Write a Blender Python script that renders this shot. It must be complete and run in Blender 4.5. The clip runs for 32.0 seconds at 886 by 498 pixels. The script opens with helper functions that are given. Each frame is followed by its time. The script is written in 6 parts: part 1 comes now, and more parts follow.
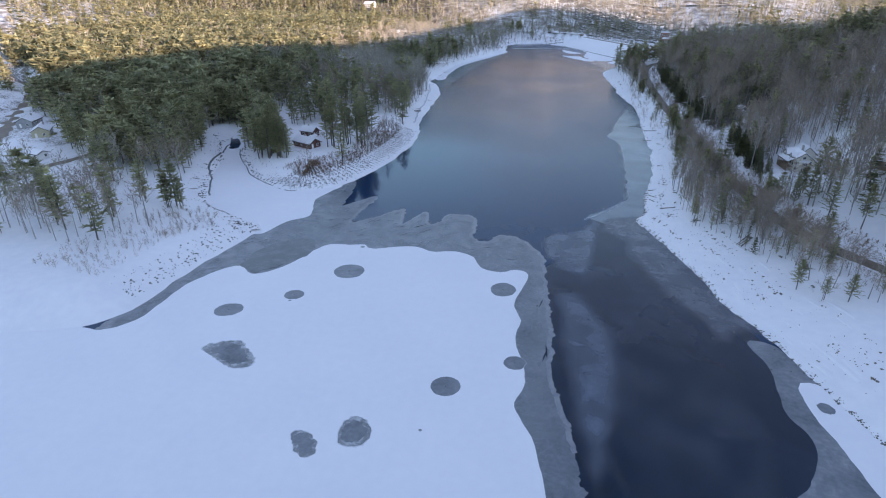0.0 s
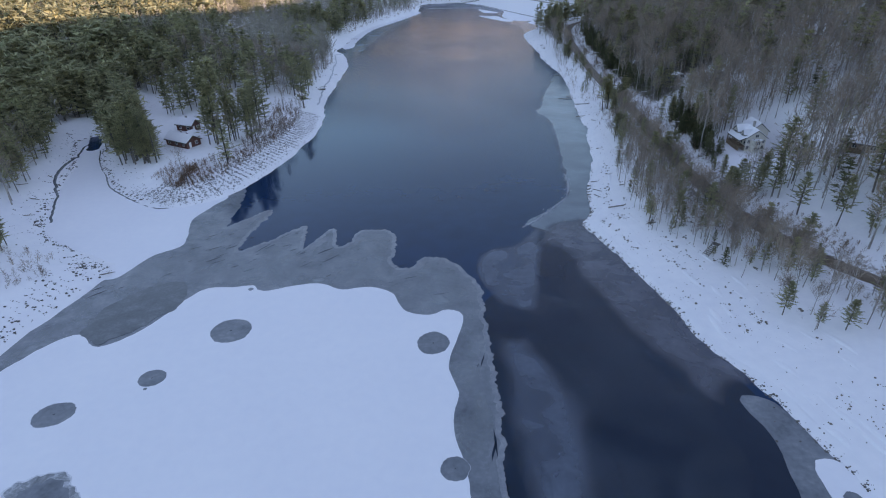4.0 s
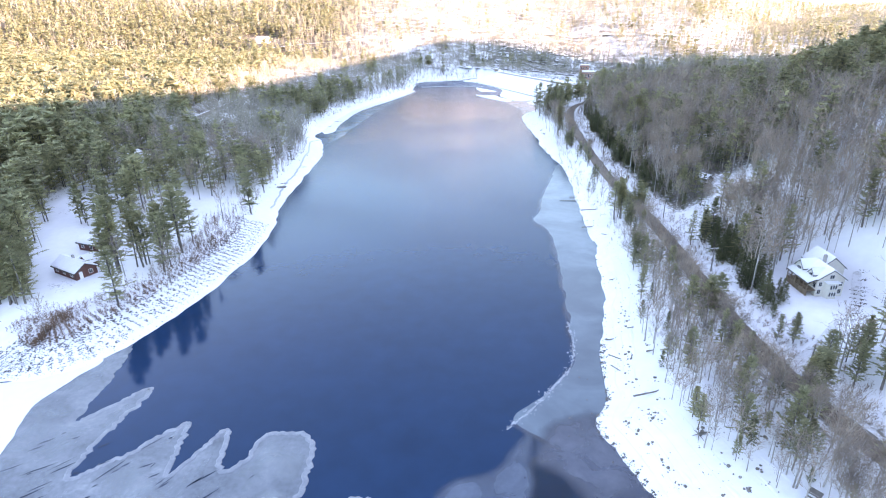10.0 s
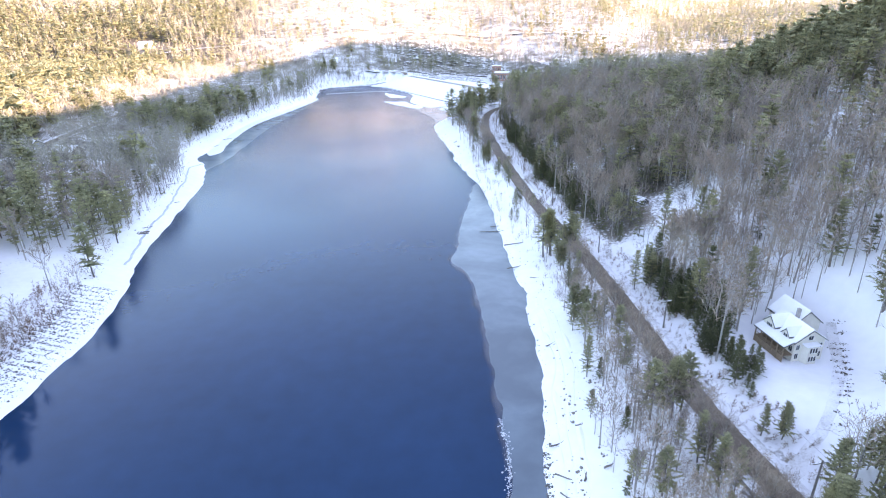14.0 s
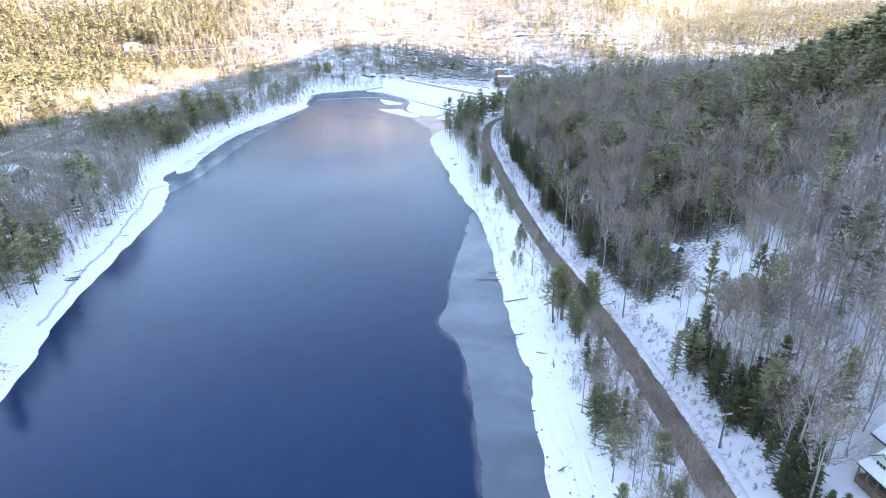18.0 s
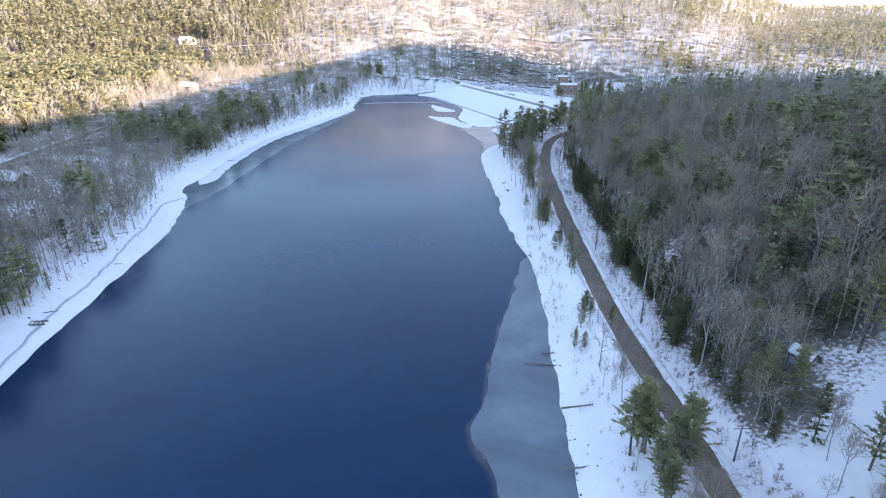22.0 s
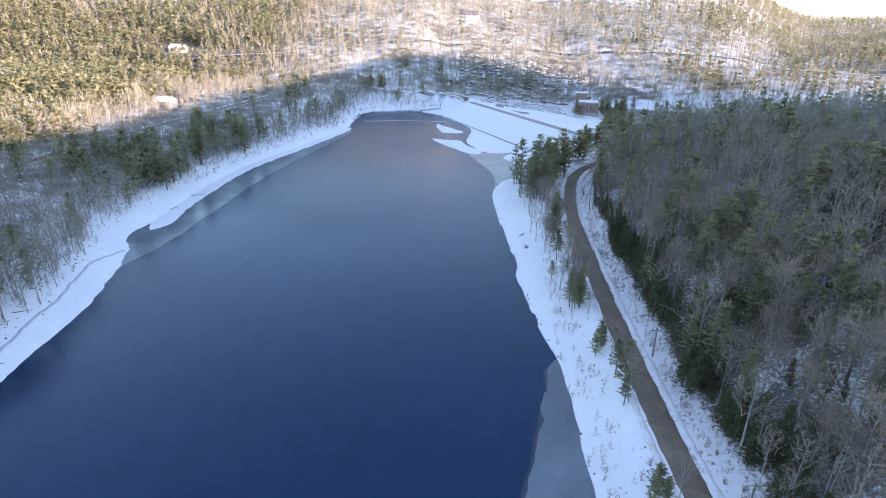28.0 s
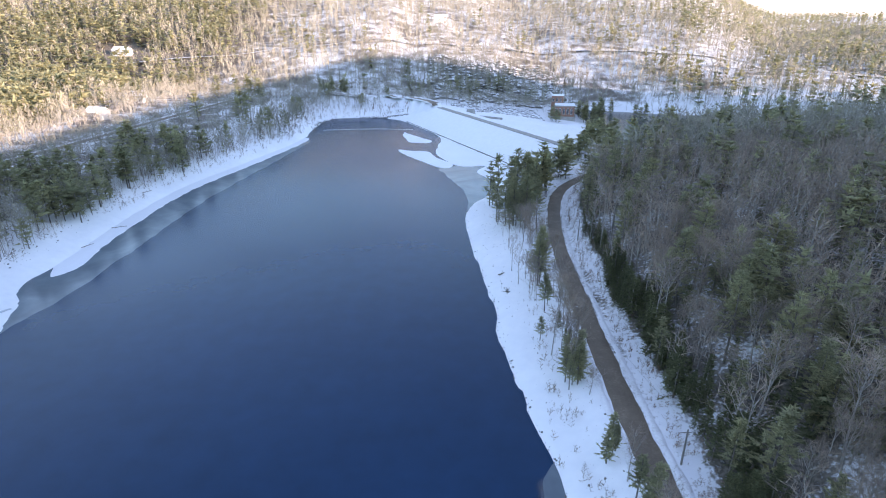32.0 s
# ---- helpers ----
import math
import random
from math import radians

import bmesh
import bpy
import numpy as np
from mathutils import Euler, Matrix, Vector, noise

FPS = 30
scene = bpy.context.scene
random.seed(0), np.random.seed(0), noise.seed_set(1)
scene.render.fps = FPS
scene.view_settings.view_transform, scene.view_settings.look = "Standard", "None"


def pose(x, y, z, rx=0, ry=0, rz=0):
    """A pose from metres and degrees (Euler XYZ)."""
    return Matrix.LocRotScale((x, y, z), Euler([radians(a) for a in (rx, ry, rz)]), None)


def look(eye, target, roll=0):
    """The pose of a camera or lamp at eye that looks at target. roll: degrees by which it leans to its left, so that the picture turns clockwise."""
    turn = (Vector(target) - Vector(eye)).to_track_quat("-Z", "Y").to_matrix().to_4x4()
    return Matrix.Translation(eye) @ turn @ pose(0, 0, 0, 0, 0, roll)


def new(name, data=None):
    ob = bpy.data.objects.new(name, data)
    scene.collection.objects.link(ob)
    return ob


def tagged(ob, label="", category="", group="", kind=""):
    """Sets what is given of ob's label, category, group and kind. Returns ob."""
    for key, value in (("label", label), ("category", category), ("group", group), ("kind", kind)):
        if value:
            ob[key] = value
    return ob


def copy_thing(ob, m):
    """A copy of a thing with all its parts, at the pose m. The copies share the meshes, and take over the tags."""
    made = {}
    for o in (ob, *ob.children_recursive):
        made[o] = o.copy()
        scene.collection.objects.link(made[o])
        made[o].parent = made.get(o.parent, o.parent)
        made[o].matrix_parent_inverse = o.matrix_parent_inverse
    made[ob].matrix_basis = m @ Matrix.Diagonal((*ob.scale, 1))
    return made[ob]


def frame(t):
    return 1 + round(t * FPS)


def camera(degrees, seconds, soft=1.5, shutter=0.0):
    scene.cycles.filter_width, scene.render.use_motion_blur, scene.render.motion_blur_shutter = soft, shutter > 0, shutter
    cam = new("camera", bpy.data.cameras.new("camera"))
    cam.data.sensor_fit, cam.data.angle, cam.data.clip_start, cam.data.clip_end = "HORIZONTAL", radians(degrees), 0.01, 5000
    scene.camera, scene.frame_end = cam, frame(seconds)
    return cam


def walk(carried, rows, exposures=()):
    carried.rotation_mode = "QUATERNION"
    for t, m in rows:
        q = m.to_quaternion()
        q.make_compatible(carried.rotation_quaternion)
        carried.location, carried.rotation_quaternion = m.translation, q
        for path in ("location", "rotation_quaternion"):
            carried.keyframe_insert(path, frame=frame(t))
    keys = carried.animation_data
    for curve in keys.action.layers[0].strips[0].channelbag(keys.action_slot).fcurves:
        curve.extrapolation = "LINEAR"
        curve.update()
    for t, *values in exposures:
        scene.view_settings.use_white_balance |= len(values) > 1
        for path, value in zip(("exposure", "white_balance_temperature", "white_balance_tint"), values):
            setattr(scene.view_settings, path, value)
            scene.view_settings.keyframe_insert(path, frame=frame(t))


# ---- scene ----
cam = camera(76.3, 32.0, soft=1.05)
# The plan below is drawn in units of UNIT metres; everything is brought to metres at the end.
UNIT = 1.3
PATH = [
    (0, (-0.109, -58.97, 69.536), (-0.437, -57.195, 68.674), -0.7),
    (0.5, (-0.445, -54.189, 69.598), (-0.769, -52.419, 68.725), -0.7),
    (1, (-0.734, -49.554, 69.634), (-1.058, -47.784, 68.761), -0.6),
    (1.5, (-0.931, -45.098, 69.643), (-1.255, -43.327, 68.771), -0.6),
    (2, (-1.058, -40.882, 69.605), (-1.381, -39.111, 68.733), -0.7),
    (2.5, (-1.222, -36.54, 69.576), (-1.537, -34.811, 68.622), -0.7),
    (3, (-1.421, -32.029, 69.644), (-1.725, -30.316, 68.658), -0.7),
    (3.5, (-1.611, -27.399, 69.645), (-1.795, -25.668, 68.66), -1.0),
    (4, (-1.657, -22.701, 69.595), (-1.733, -20.961, 68.612), -1.2),
    (4.5, (-1.5, -18.118, 69.588), (-1.542, -16.377, 68.605), -1.3),
    (6.5, (0.925, 0.074, 69.528), (0.919, 1.818, 68.55), -1.5),
    (7, (1.873, 4.756, 69.632), (1.867, 6.476, 68.611), -1.6),
    (7.5, (2.974, 9.609, 69.736), (2.973, 11.364, 68.777), -1.6),
    (8, (3.917, 13.946, 69.678), (3.925, 15.786, 68.895), -1.6),
    (8.5, (4.976, 18.142, 69.769), (4.985, 19.983, 68.986), -1.7),
    (9, (5.889, 22.43, 69.756), (5.827, 24.271, 68.976), -1.4),
    (9.5, (6.808, 26.771, 69.798), (6.719, 28.61, 69.017), -1.4),
    (10, (7.579, 31.242, 69.836), (7.479, 33.08, 69.054), -1.3),
    (10.5, (8.213, 35.767, 69.938), (8.111, 37.605, 69.155), -1.3),
    (11, (9.004, 40.339, 70.05), (8.909, 42.176, 69.266), -1.3),
    (11.5, (9.747, 44.945, 70.108), (9.735, 46.784, 69.321), -1.4),
    (12, (10.419, 49.595, 70.18), (10.499, 51.431, 69.392), -1.6),
    (12.5, (11.164, 54.178, 70.283), (11.307, 56.01, 69.493), -1.6),
    (13, (11.914, 58.61, 70.425), (12.08, 60.44, 69.635), -1.6),
    (13.5, (12.781, 63.19, 70.684), (12.947, 65.019, 69.892), -1.7),
    (14, (13.823, 67.65, 70.879), (13.986, 69.479, 70.086), -1.8),
    (14.5, (15.005, 72.058, 70.958), (15.164, 73.887, 70.165), -1.8),
    (16.5, (18.702, 89.795, 71.14), (18.854, 91.625, 70.346), -1.9),
    (17, (19.699, 94.181, 71.173), (19.851, 96.01, 70.377), -1.9),
    (17.5, (20.76, 98.45, 71.196), (20.91, 100.279, 70.401), -1.7),
    (18, (21.887, 102.732, 71.226), (22.035, 104.562, 70.432), -1.8),
    (18.5, (22.951, 107.102, 71.234), (23.096, 108.932, 70.44), -1.7),
    (19, (23.961, 111.505, 71.271), (24.107, 113.335, 70.477), -1.6),
    (19.5, (24.463, 116.507, 71.272), (24.611, 118.337, 70.478), -1.4),
    (20, (24.719, 121.715, 71.241), (24.868, 123.544, 70.447), -1.3),
    (20.5, (24.989, 126.888, 71.236), (25.037, 128.724, 70.444), -0.9),
    (21, (25.38, 131.859, 71.239), (25.369, 133.696, 70.449), -0.6),
    (21.5, (25.883, 136.57, 71.236), (25.863, 138.407, 70.444), -0.6),
    (22, (26.294, 141.059, 71.237), (26.27, 142.895, 70.445), -0.5),
    (22.5, (26.634, 145.402, 71.266), (26.606, 147.238, 70.474), -0.3),
    (23, (26.863, 149.664, 71.323), (26.832, 151.5, 70.532), -0.3),
    (23.5, (27.004, 153.838, 71.382), (26.973, 155.675, 70.591), -0.0),
    (24, (27.103, 157.977, 71.422), (27.069, 159.814, 70.631), -0.0),
    (24.5, (27.215, 162.019, 71.448), (27.175, 163.855, 70.657), 0.0),
    (25, (27.298, 166.084, 71.5), (27.256, 167.92, 70.709), 0.2),
    (25.5, (27.252, 170.273, 71.579), (27.207, 172.11, 70.787), 0.2),
    (26, (27.228, 174.38, 71.694), (27.182, 176.224, 70.923), 0.3),
    (26.5, (27.299, 178.477, 71.823), (27.251, 180.322, 71.052), 0.2),
    (28.5, (27.115, 195.043, 72.431), (27.071, 196.887, 71.658), 0.0),
    (29, (27.146, 199.291, 72.507), (27.149, 201.135, 71.733), -0.1),
    (29.5, (27.372, 203.507, 72.505), (27.376, 205.351, 71.73), -0.0),
    (30, (27.745, 207.677, 72.476), (27.75, 209.521, 71.701), -0.1),
    (30.5, (28.093, 211.9, 72.385), (28.099, 213.744, 71.61), -0.1),
    (31, (28.464, 216.171, 72.263), (28.471, 218.014, 71.489), -0.1),
    (31.5, (28.847, 220.459, 72.174), (28.855, 222.302, 71.399), -0.1),
    (32, (29.348, 224.713, 72.141), (29.391, 226.555, 71.365), -0.2),
]
walk(cam, [(t, look(Vector(eye) * UNIT, Vector(target) * UNIT, roll)) for t, eye, target, roll in PATH],
     [(0, 1.8, 9000, 34), (1.0, 1.6, 9000, 34), (3.0, 1.61, 9100, 35), (4.5, 1.76, 9100, 35), (6.5, 2.48, 9780, 39), (7.0, 2.74, 9780, 39), (8.0, 3.24, 9580, 37), (14.5, 3.15, 9480, 38), (20.0, 2.83, 8780, 32), (22.0, 2.48, 8530, 32), (23.5, 2.24, 8330, 32), (26.0, 2.2, 8330, 32), (32.0, 2.29, 8430, 32)])

from mathutils import geometry

# ---- light: low sun from behind the eastern ridge, clear sky ----
SUN_EL, SUN_AZ = radians(10.2), radians(120)
world = bpy.data.worlds.new("sky")
scene.world = world
world.use_nodes = True
wn = world.node_tree.nodes
sky = wn.new("ShaderNodeTexSky")
sky.sky_type, sky.sun_disc = "NISHITA", False
sky.sun_elevation, sky.sun_rotation = SUN_EL, SUN_AZ
sky.air_density, sky.dust_density, sky.ozone_density = 1.0, 0.05, 2.5
coord, axes, low, cloud, thin, veil_mix = wn.new("ShaderNodeTexCoord"), wn.new("ShaderNodeSeparateXYZ"), wn.new("ShaderNodeMapRange"), wn.new("ShaderNodeTexNoise"), wn.new("ShaderNodeMath"), wn.new("ShaderNodeMix")
wl = world.node_tree.links.new
low.inputs["From Min"].default_value, low.inputs["From Max"].default_value, low.inputs["To Min"].default_value, low.inputs["To Max"].default_value = 0.0, 0.5, 2.1, 0.0
cloud.inputs["Scale"].default_value, cloud.inputs["Detail"].default_value = 2.6, 5
thin.operation, thin.use_clamp, veil_mix.data_type = "MULTIPLY", True, "RGBA"
glow, veil_tint = wn.new("ShaderNodeMapRange"), wn.new("ShaderNodeMix")
glow.inputs["From Min"].default_value, glow.inputs["From Max"].default_value = 0.02, 0.1
veil_tint.data_type = "RGBA"
veil_tint.inputs[6].default_value, veil_tint.inputs[7].default_value = (2.0, 2.1, 2.2, 1), (0.5, 2.2, 3.9, 1)
wl(axes.outputs["Z"], glow.inputs["Value"]), wl(glow.outputs[0], veil_tint.inputs[0]), wl(veil_tint.outputs[2], veil_mix.inputs[7])
wl(coord.outputs["Generated"], axes.inputs[0]), wl(axes.outputs["Z"], low.inputs["Value"]), wl(coord.outputs["Generated"], cloud.inputs["Vector"])
wl(low.outputs[0], thin.inputs[0]), wl(cloud.outputs[0], thin.inputs[1]), wl(thin.outputs[0], veil_mix.inputs[0])
wl(sky.outputs[0], veil_mix.inputs[6]), wl(veil_mix.outputs[2], wn["Background"].inputs[0])
wn["Background"].inputs[1].default_value = 0.15
sun = new("sun", bpy.data.lights.new("sun", "SUN"))
sun.data.energy, sun.data.angle, sun.data.color = 2.8, radians(0.5), (1.0, 0.975, 0.93)
SUN_DIR = Vector((math.sin(SUN_AZ) * math.cos(SUN_EL), math.cos(SUN_AZ) * math.cos(SUN_EL), math.sin(SUN_EL)))
sun.matrix_basis = look(SUN_DIR * 900, (0, 0, 0))


# ---- materials ----
def material(name, colours, scale=1.0, rough=0.8, detail=4.0, fine=0.45, bump=0.0, bump_scale=None, metal=0.0, per="", vary=0.25, spec=0.5, coords="Object", distort=0.0):
    """Noise-mottled surface: colours are (position, rgb) stops along a two-scale noise; per: 'object' or 'island' brightness changes."""
    m = bpy.data.materials.new(name)
    m.use_nodes = True
    nt, nd = m.node_tree, m.node_tree.nodes
    ln = nt.links.new
    bsdf = nd["Principled BSDF"]
    bsdf.inputs["Roughness"].default_value, bsdf.inputs["Metallic"].default_value = rough, metal
    bsdf.inputs["Specular IOR Level"].default_value = spec
    grain = UNIT if coords == "World" else 1.0
    tc = nd.new("ShaderNodeNewGeometry") if coords == "World" else nd.new("ShaderNodeTexCoord")
    out = tc.outputs["Position"] if coords == "World" else tc.outputs["Object"]
    big, small = nd.new("ShaderNodeTexNoise"), nd.new("ShaderNodeTexNoise")
    big.inputs["Scale"].default_value, small.inputs["Scale"].default_value = scale / grain, scale * 9 / grain
    big.inputs["Detail"].default_value = small.inputs["Detail"].default_value = detail
    big.inputs["Distortion"].default_value = distort
    ln(out, big.inputs["Vector"]), ln(out, small.inputs["Vector"])
    mix = nd.new("ShaderNodeMath")
    mix.operation = "MULTIPLY_ADD"
    mix.inputs[1].default_value = fine
    ln(small.outputs[0], mix.inputs[0])
    half = nd.new("ShaderNodeMath")
    half.operation = "MULTIPLY"
    half.inputs[1].default_value = 1 - fine
    ln(big.outputs[0], half.inputs[0]), ln(half.outputs[0], mix.inputs[2])
    ramp = nd.new("ShaderNodeValToRGB")
    el = ramp.color_ramp.elements
    while len(el) < len(colours):
        el.new(0.5)
    for e, (p, c) in zip(el, colours):
        e.position, e.color = p, (*c, 1)
    ln(mix.outputs[0], ramp.inputs[0])
    colour = ramp.outputs[0]
    if per:
        rnd = nd.new("ShaderNodeObjectInfo" if per == "object" else "ShaderNodeNewGeometry")
        mr = nd.new("ShaderNodeMapRange")
        mr.inputs["To Min"].default_value, mr.inputs["To Max"].default_value = 1 - vary, 1 + vary
        ln(rnd.outputs["Random" if per == "object" else "Random Per Island"], mr.inputs["Value"])
        hsv = nd.new("ShaderNodeHueSaturation")
        ln(mr.outputs[0], hsv.inputs["Value"]), ln(colour, hsv.inputs["Color"])
        colour = hsv.outputs[0]
    ln(colour, bsdf.inputs["Base Color"])
    if bump:
        b, n = nd.new("ShaderNodeBump"), nd.new("ShaderNodeTexNoise")
        n.inputs["Scale"].default_value, n.inputs["Detail"].default_value = (bump_scale or scale * 6) / grain, 5
        b.inputs["Strength"].default_value, b.inputs["Distance"].default_value = bump, 0.3
        ln(out, n.inputs["Vector"]), ln(n.outputs[0], b.inputs["Height"]), ln(b.outputs[0], bsdf.inputs["Normal"])
    return m


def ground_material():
    """Snow; leaf fall, bare soil and painted woods shade where its attribute is high."""
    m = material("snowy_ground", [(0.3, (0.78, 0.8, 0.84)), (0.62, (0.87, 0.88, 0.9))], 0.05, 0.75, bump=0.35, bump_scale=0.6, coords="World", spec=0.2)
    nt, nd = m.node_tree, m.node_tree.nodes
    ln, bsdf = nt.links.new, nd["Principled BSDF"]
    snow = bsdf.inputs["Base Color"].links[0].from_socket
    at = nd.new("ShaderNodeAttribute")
    at.attribute_name = "litter_shade"
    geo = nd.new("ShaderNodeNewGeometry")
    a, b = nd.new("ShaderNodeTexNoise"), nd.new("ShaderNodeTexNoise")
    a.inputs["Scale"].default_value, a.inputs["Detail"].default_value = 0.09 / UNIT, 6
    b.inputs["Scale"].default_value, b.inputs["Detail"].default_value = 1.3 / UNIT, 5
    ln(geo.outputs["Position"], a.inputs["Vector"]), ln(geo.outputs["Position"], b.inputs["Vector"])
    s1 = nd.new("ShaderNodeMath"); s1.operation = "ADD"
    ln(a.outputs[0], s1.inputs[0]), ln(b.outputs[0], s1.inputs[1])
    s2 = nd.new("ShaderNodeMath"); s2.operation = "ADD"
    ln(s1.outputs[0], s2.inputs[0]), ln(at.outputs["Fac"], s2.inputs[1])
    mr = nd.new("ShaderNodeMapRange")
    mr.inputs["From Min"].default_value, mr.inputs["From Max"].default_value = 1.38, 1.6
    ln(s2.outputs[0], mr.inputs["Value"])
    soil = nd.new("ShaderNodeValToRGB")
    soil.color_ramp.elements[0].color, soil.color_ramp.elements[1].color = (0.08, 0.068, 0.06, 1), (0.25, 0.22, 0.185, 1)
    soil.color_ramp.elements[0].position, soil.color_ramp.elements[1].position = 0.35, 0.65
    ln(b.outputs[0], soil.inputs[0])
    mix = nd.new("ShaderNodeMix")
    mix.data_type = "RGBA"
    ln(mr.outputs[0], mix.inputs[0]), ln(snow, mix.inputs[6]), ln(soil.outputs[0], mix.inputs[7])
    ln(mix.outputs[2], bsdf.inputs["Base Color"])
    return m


def water_material(name, deep, rough):
    m = material(name, [(0.3, deep), (0.7, tuple(c * 1.5 for c in deep))], 0.02, rough, bump=0.035, bump_scale=0.3, coords="World")
    nt, nd = m.node_tree, m.node_tree.nodes
    nd["Principled BSDF"].inputs["IOR"].default_value = 1.33
    nd["Principled BSDF"].inputs["Specular IOR Level"].default_value = 0.58
    nd["Principled BSDF"].inputs["Specular Tint"].default_value = (0.42, 0.8, 1.0, 1)
    geo, wind, mr = nd.new("ShaderNodeNewGeometry"), nd.new("ShaderNodeTexNoise"), nd.new("ShaderNodeMapRange")
    wind.inputs["Scale"].default_value, wind.inputs["Detail"].default_value = 0.012 / UNIT, 3
    mr.inputs["From Min"].default_value, mr.inputs["From Max"].default_value = 0.4, 0.62
    mr.inputs["To Min"].default_value, mr.inputs["To Max"].default_value = rough, rough * 1.35
    nt.links.new(geo.outputs["Position"], wind.inputs["Vector"]), nt.links.new(wind.outputs[0], mr.inputs["Value"])
    # calmer water in the lee of the wooded point
    lee, calm, rough_mix = nd.new("ShaderNodeVectorMath"), nd.new("ShaderNodeMapRange"), nd.new("ShaderNodeMath")
    lee.operation, lee.inputs[1].default_value, rough_mix.operation = "DISTANCE", (-75 * UNIT, 150 * UNIT, 0), "MULTIPLY"
    calm.inputs["From Min"].default_value, calm.inputs["From Max"].default_value, calm.inputs["To Min"].default_value = 30 * UNIT, 85 * UNIT, 0.4
    nt.links.new(geo.outputs["Position"], lee.inputs[0]), nt.links.new(lee.outputs["Value"], calm.inputs["Value"])
    nt.links.new(mr.outputs[0], rough_mix.inputs[0]), nt.links.new(calm.outputs[0], rough_mix.inputs[1])
    nt.links.new(rough_mix.outputs[0], nd["Principled BSDF"].inputs["Roughness"])
    return m


M_GROUND = ground_material()
M_WATER = water_material("lake_water", (0.001, 0.024, 0.064), 0.2)
M_RIVER = water_material("river_water", (0.05, 0.06, 0.06), 0.15)
M_SNOW_ICE = material("snow_covered_ice", [(0.3, (0.8, 0.83, 0.88)), (0.7, (0.86, 0.88, 0.91))], 0.06, 0.7, bump=0.1, bump_scale=0.4, coords="World", spec=0.2)
M_GREY_ICE = material("grey_wet_ice", [(0.3, (0.078, 0.1, 0.122)), (0.43, (0.133, 0.164, 0.19)), (0.56, (0.182, 0.216, 0.244)), (0.7, (0.28, 0.314, 0.34))], 0.13, 0.3, 6, fine=0.36, bump=0.08, bump_scale=0.8, coords="World", distort=0.9)


def film_material(name, colour, low, high, scale, rough=0.2):
    """Thin ice that thins out to nothing where its attribute 'cover' and a cloudy noise are low."""
    m = material(name, [(0.3, tuple(c * 0.75 for c in colour)), (0.7, tuple(c * 1.25 for c in colour))], 0.12, rough, 5, fine=0.3, coords="World", distort=0.6)
    nt, nd = m.node_tree, m.node_tree.nodes
    at, geo, cloud, add, mr = nd.new("ShaderNodeAttribute"), nd.new("ShaderNodeNewGeometry"), nd.new("ShaderNodeTexNoise"), nd.new("ShaderNodeMath"), nd.new("ShaderNodeMapRange")
    at.attribute_name, add.operation = "cover", "ADD"
    cloud.inputs["Scale"].default_value, cloud.inputs["Detail"].default_value, cloud.inputs["Distortion"].default_value = scale / UNIT, 5, 0.8
    mr.inputs["From Min"].default_value, mr.inputs["From Max"].default_value = low, high
    clear, mix = nd.new("ShaderNodeBsdfTransparent"), nd.new("ShaderNodeMixShader")
    nt.links.new(geo.outputs["Position"], cloud.inputs["Vector"])
    nt.links.new(cloud.outputs[0], add.inputs[0]), nt.links.new(at.outputs["Fac"], add.inputs[1]), nt.links.new(add.outputs[0], mr.inputs["Value"])
    nt.links.new(mr.outputs[0], mix.inputs[0]), nt.links.new(clear.outputs[0], mix.inputs[1]), nt.links.new(nd["Principled BSDF"].outputs[0], mix.inputs[2])
    nt.links.new(mix.outputs[0], nd["Material Output"].inputs["Surface"])
    return m


M_FILM = film_material("new_ice_film", (0.1, 0.14, 0.19), 0.75, 1.7, 0.16)
M_WISP = film_material("faint_ice_film", (0.06, 0.09, 0.13), 1.28, 2.1, 0.09)
M_FROST = film_material("frost_patches", (0.36, 0.42, 0.45), 1.42, 1.95, 0.17, 0.5)
M_EDGE_FILM = film_material("thin_shore_ice", (0.105, 0.125, 0.16), 0.75, 1.7, 0.2)
M_CLEAR_ICE = material("clear_black_ice", [(0.4, (0.002, 0.017, 0.038)), (0.54, (0.005, 0.024, 0.048)), (0.66, (0.034, 0.056, 0.084))], 0.035, 0.08, 3, spec=0.3, fine=0.1, coords="World", distort=0.8)
M_THIN_ICE = material("thin_clear_ice", [(0.35, (0.096, 0.138, 0.168)), (0.52, (0.127, 0.184, 0.22)), (0.66, (0.178, 0.242, 0.28))], 0.045, 0.2, 4, fine=0.15, distort=1.2, coords="World")
M_DARK_ICE = material("dark_black_ice", [(0.3, (0.035, 0.05, 0.065)), (0.7, (0.12, 0.145, 0.165))], 0.16, 0.2, 3, fine=0.2, coords="World", distort=2.5)
M_POOL_ICE = material("refrozen_pool_ice", [(0.3, (0.05, 0.07, 0.085)), (0.5, (0.09, 0.118, 0.135)), (0.7, (0.18, 0.215, 0.23))], 0.2, 0.3, 6, fine=0.3, coords="World", distort=1.2)
M_RIDGE_ICE = material("frosted_ice_rim", [(0.3, (0.35, 0.39, 0.44)), (0.7, (0.6, 0.64, 0.68))], 0.4, 0.5, coords="World")
M_SNOW = material("snow", [(0.3, (0.8, 0.82, 0.86)), (0.7, (0.88, 0.89, 0.91))], 0.5, 0.75, bump=0.25, bump_scale=1.2, spec=0.2)
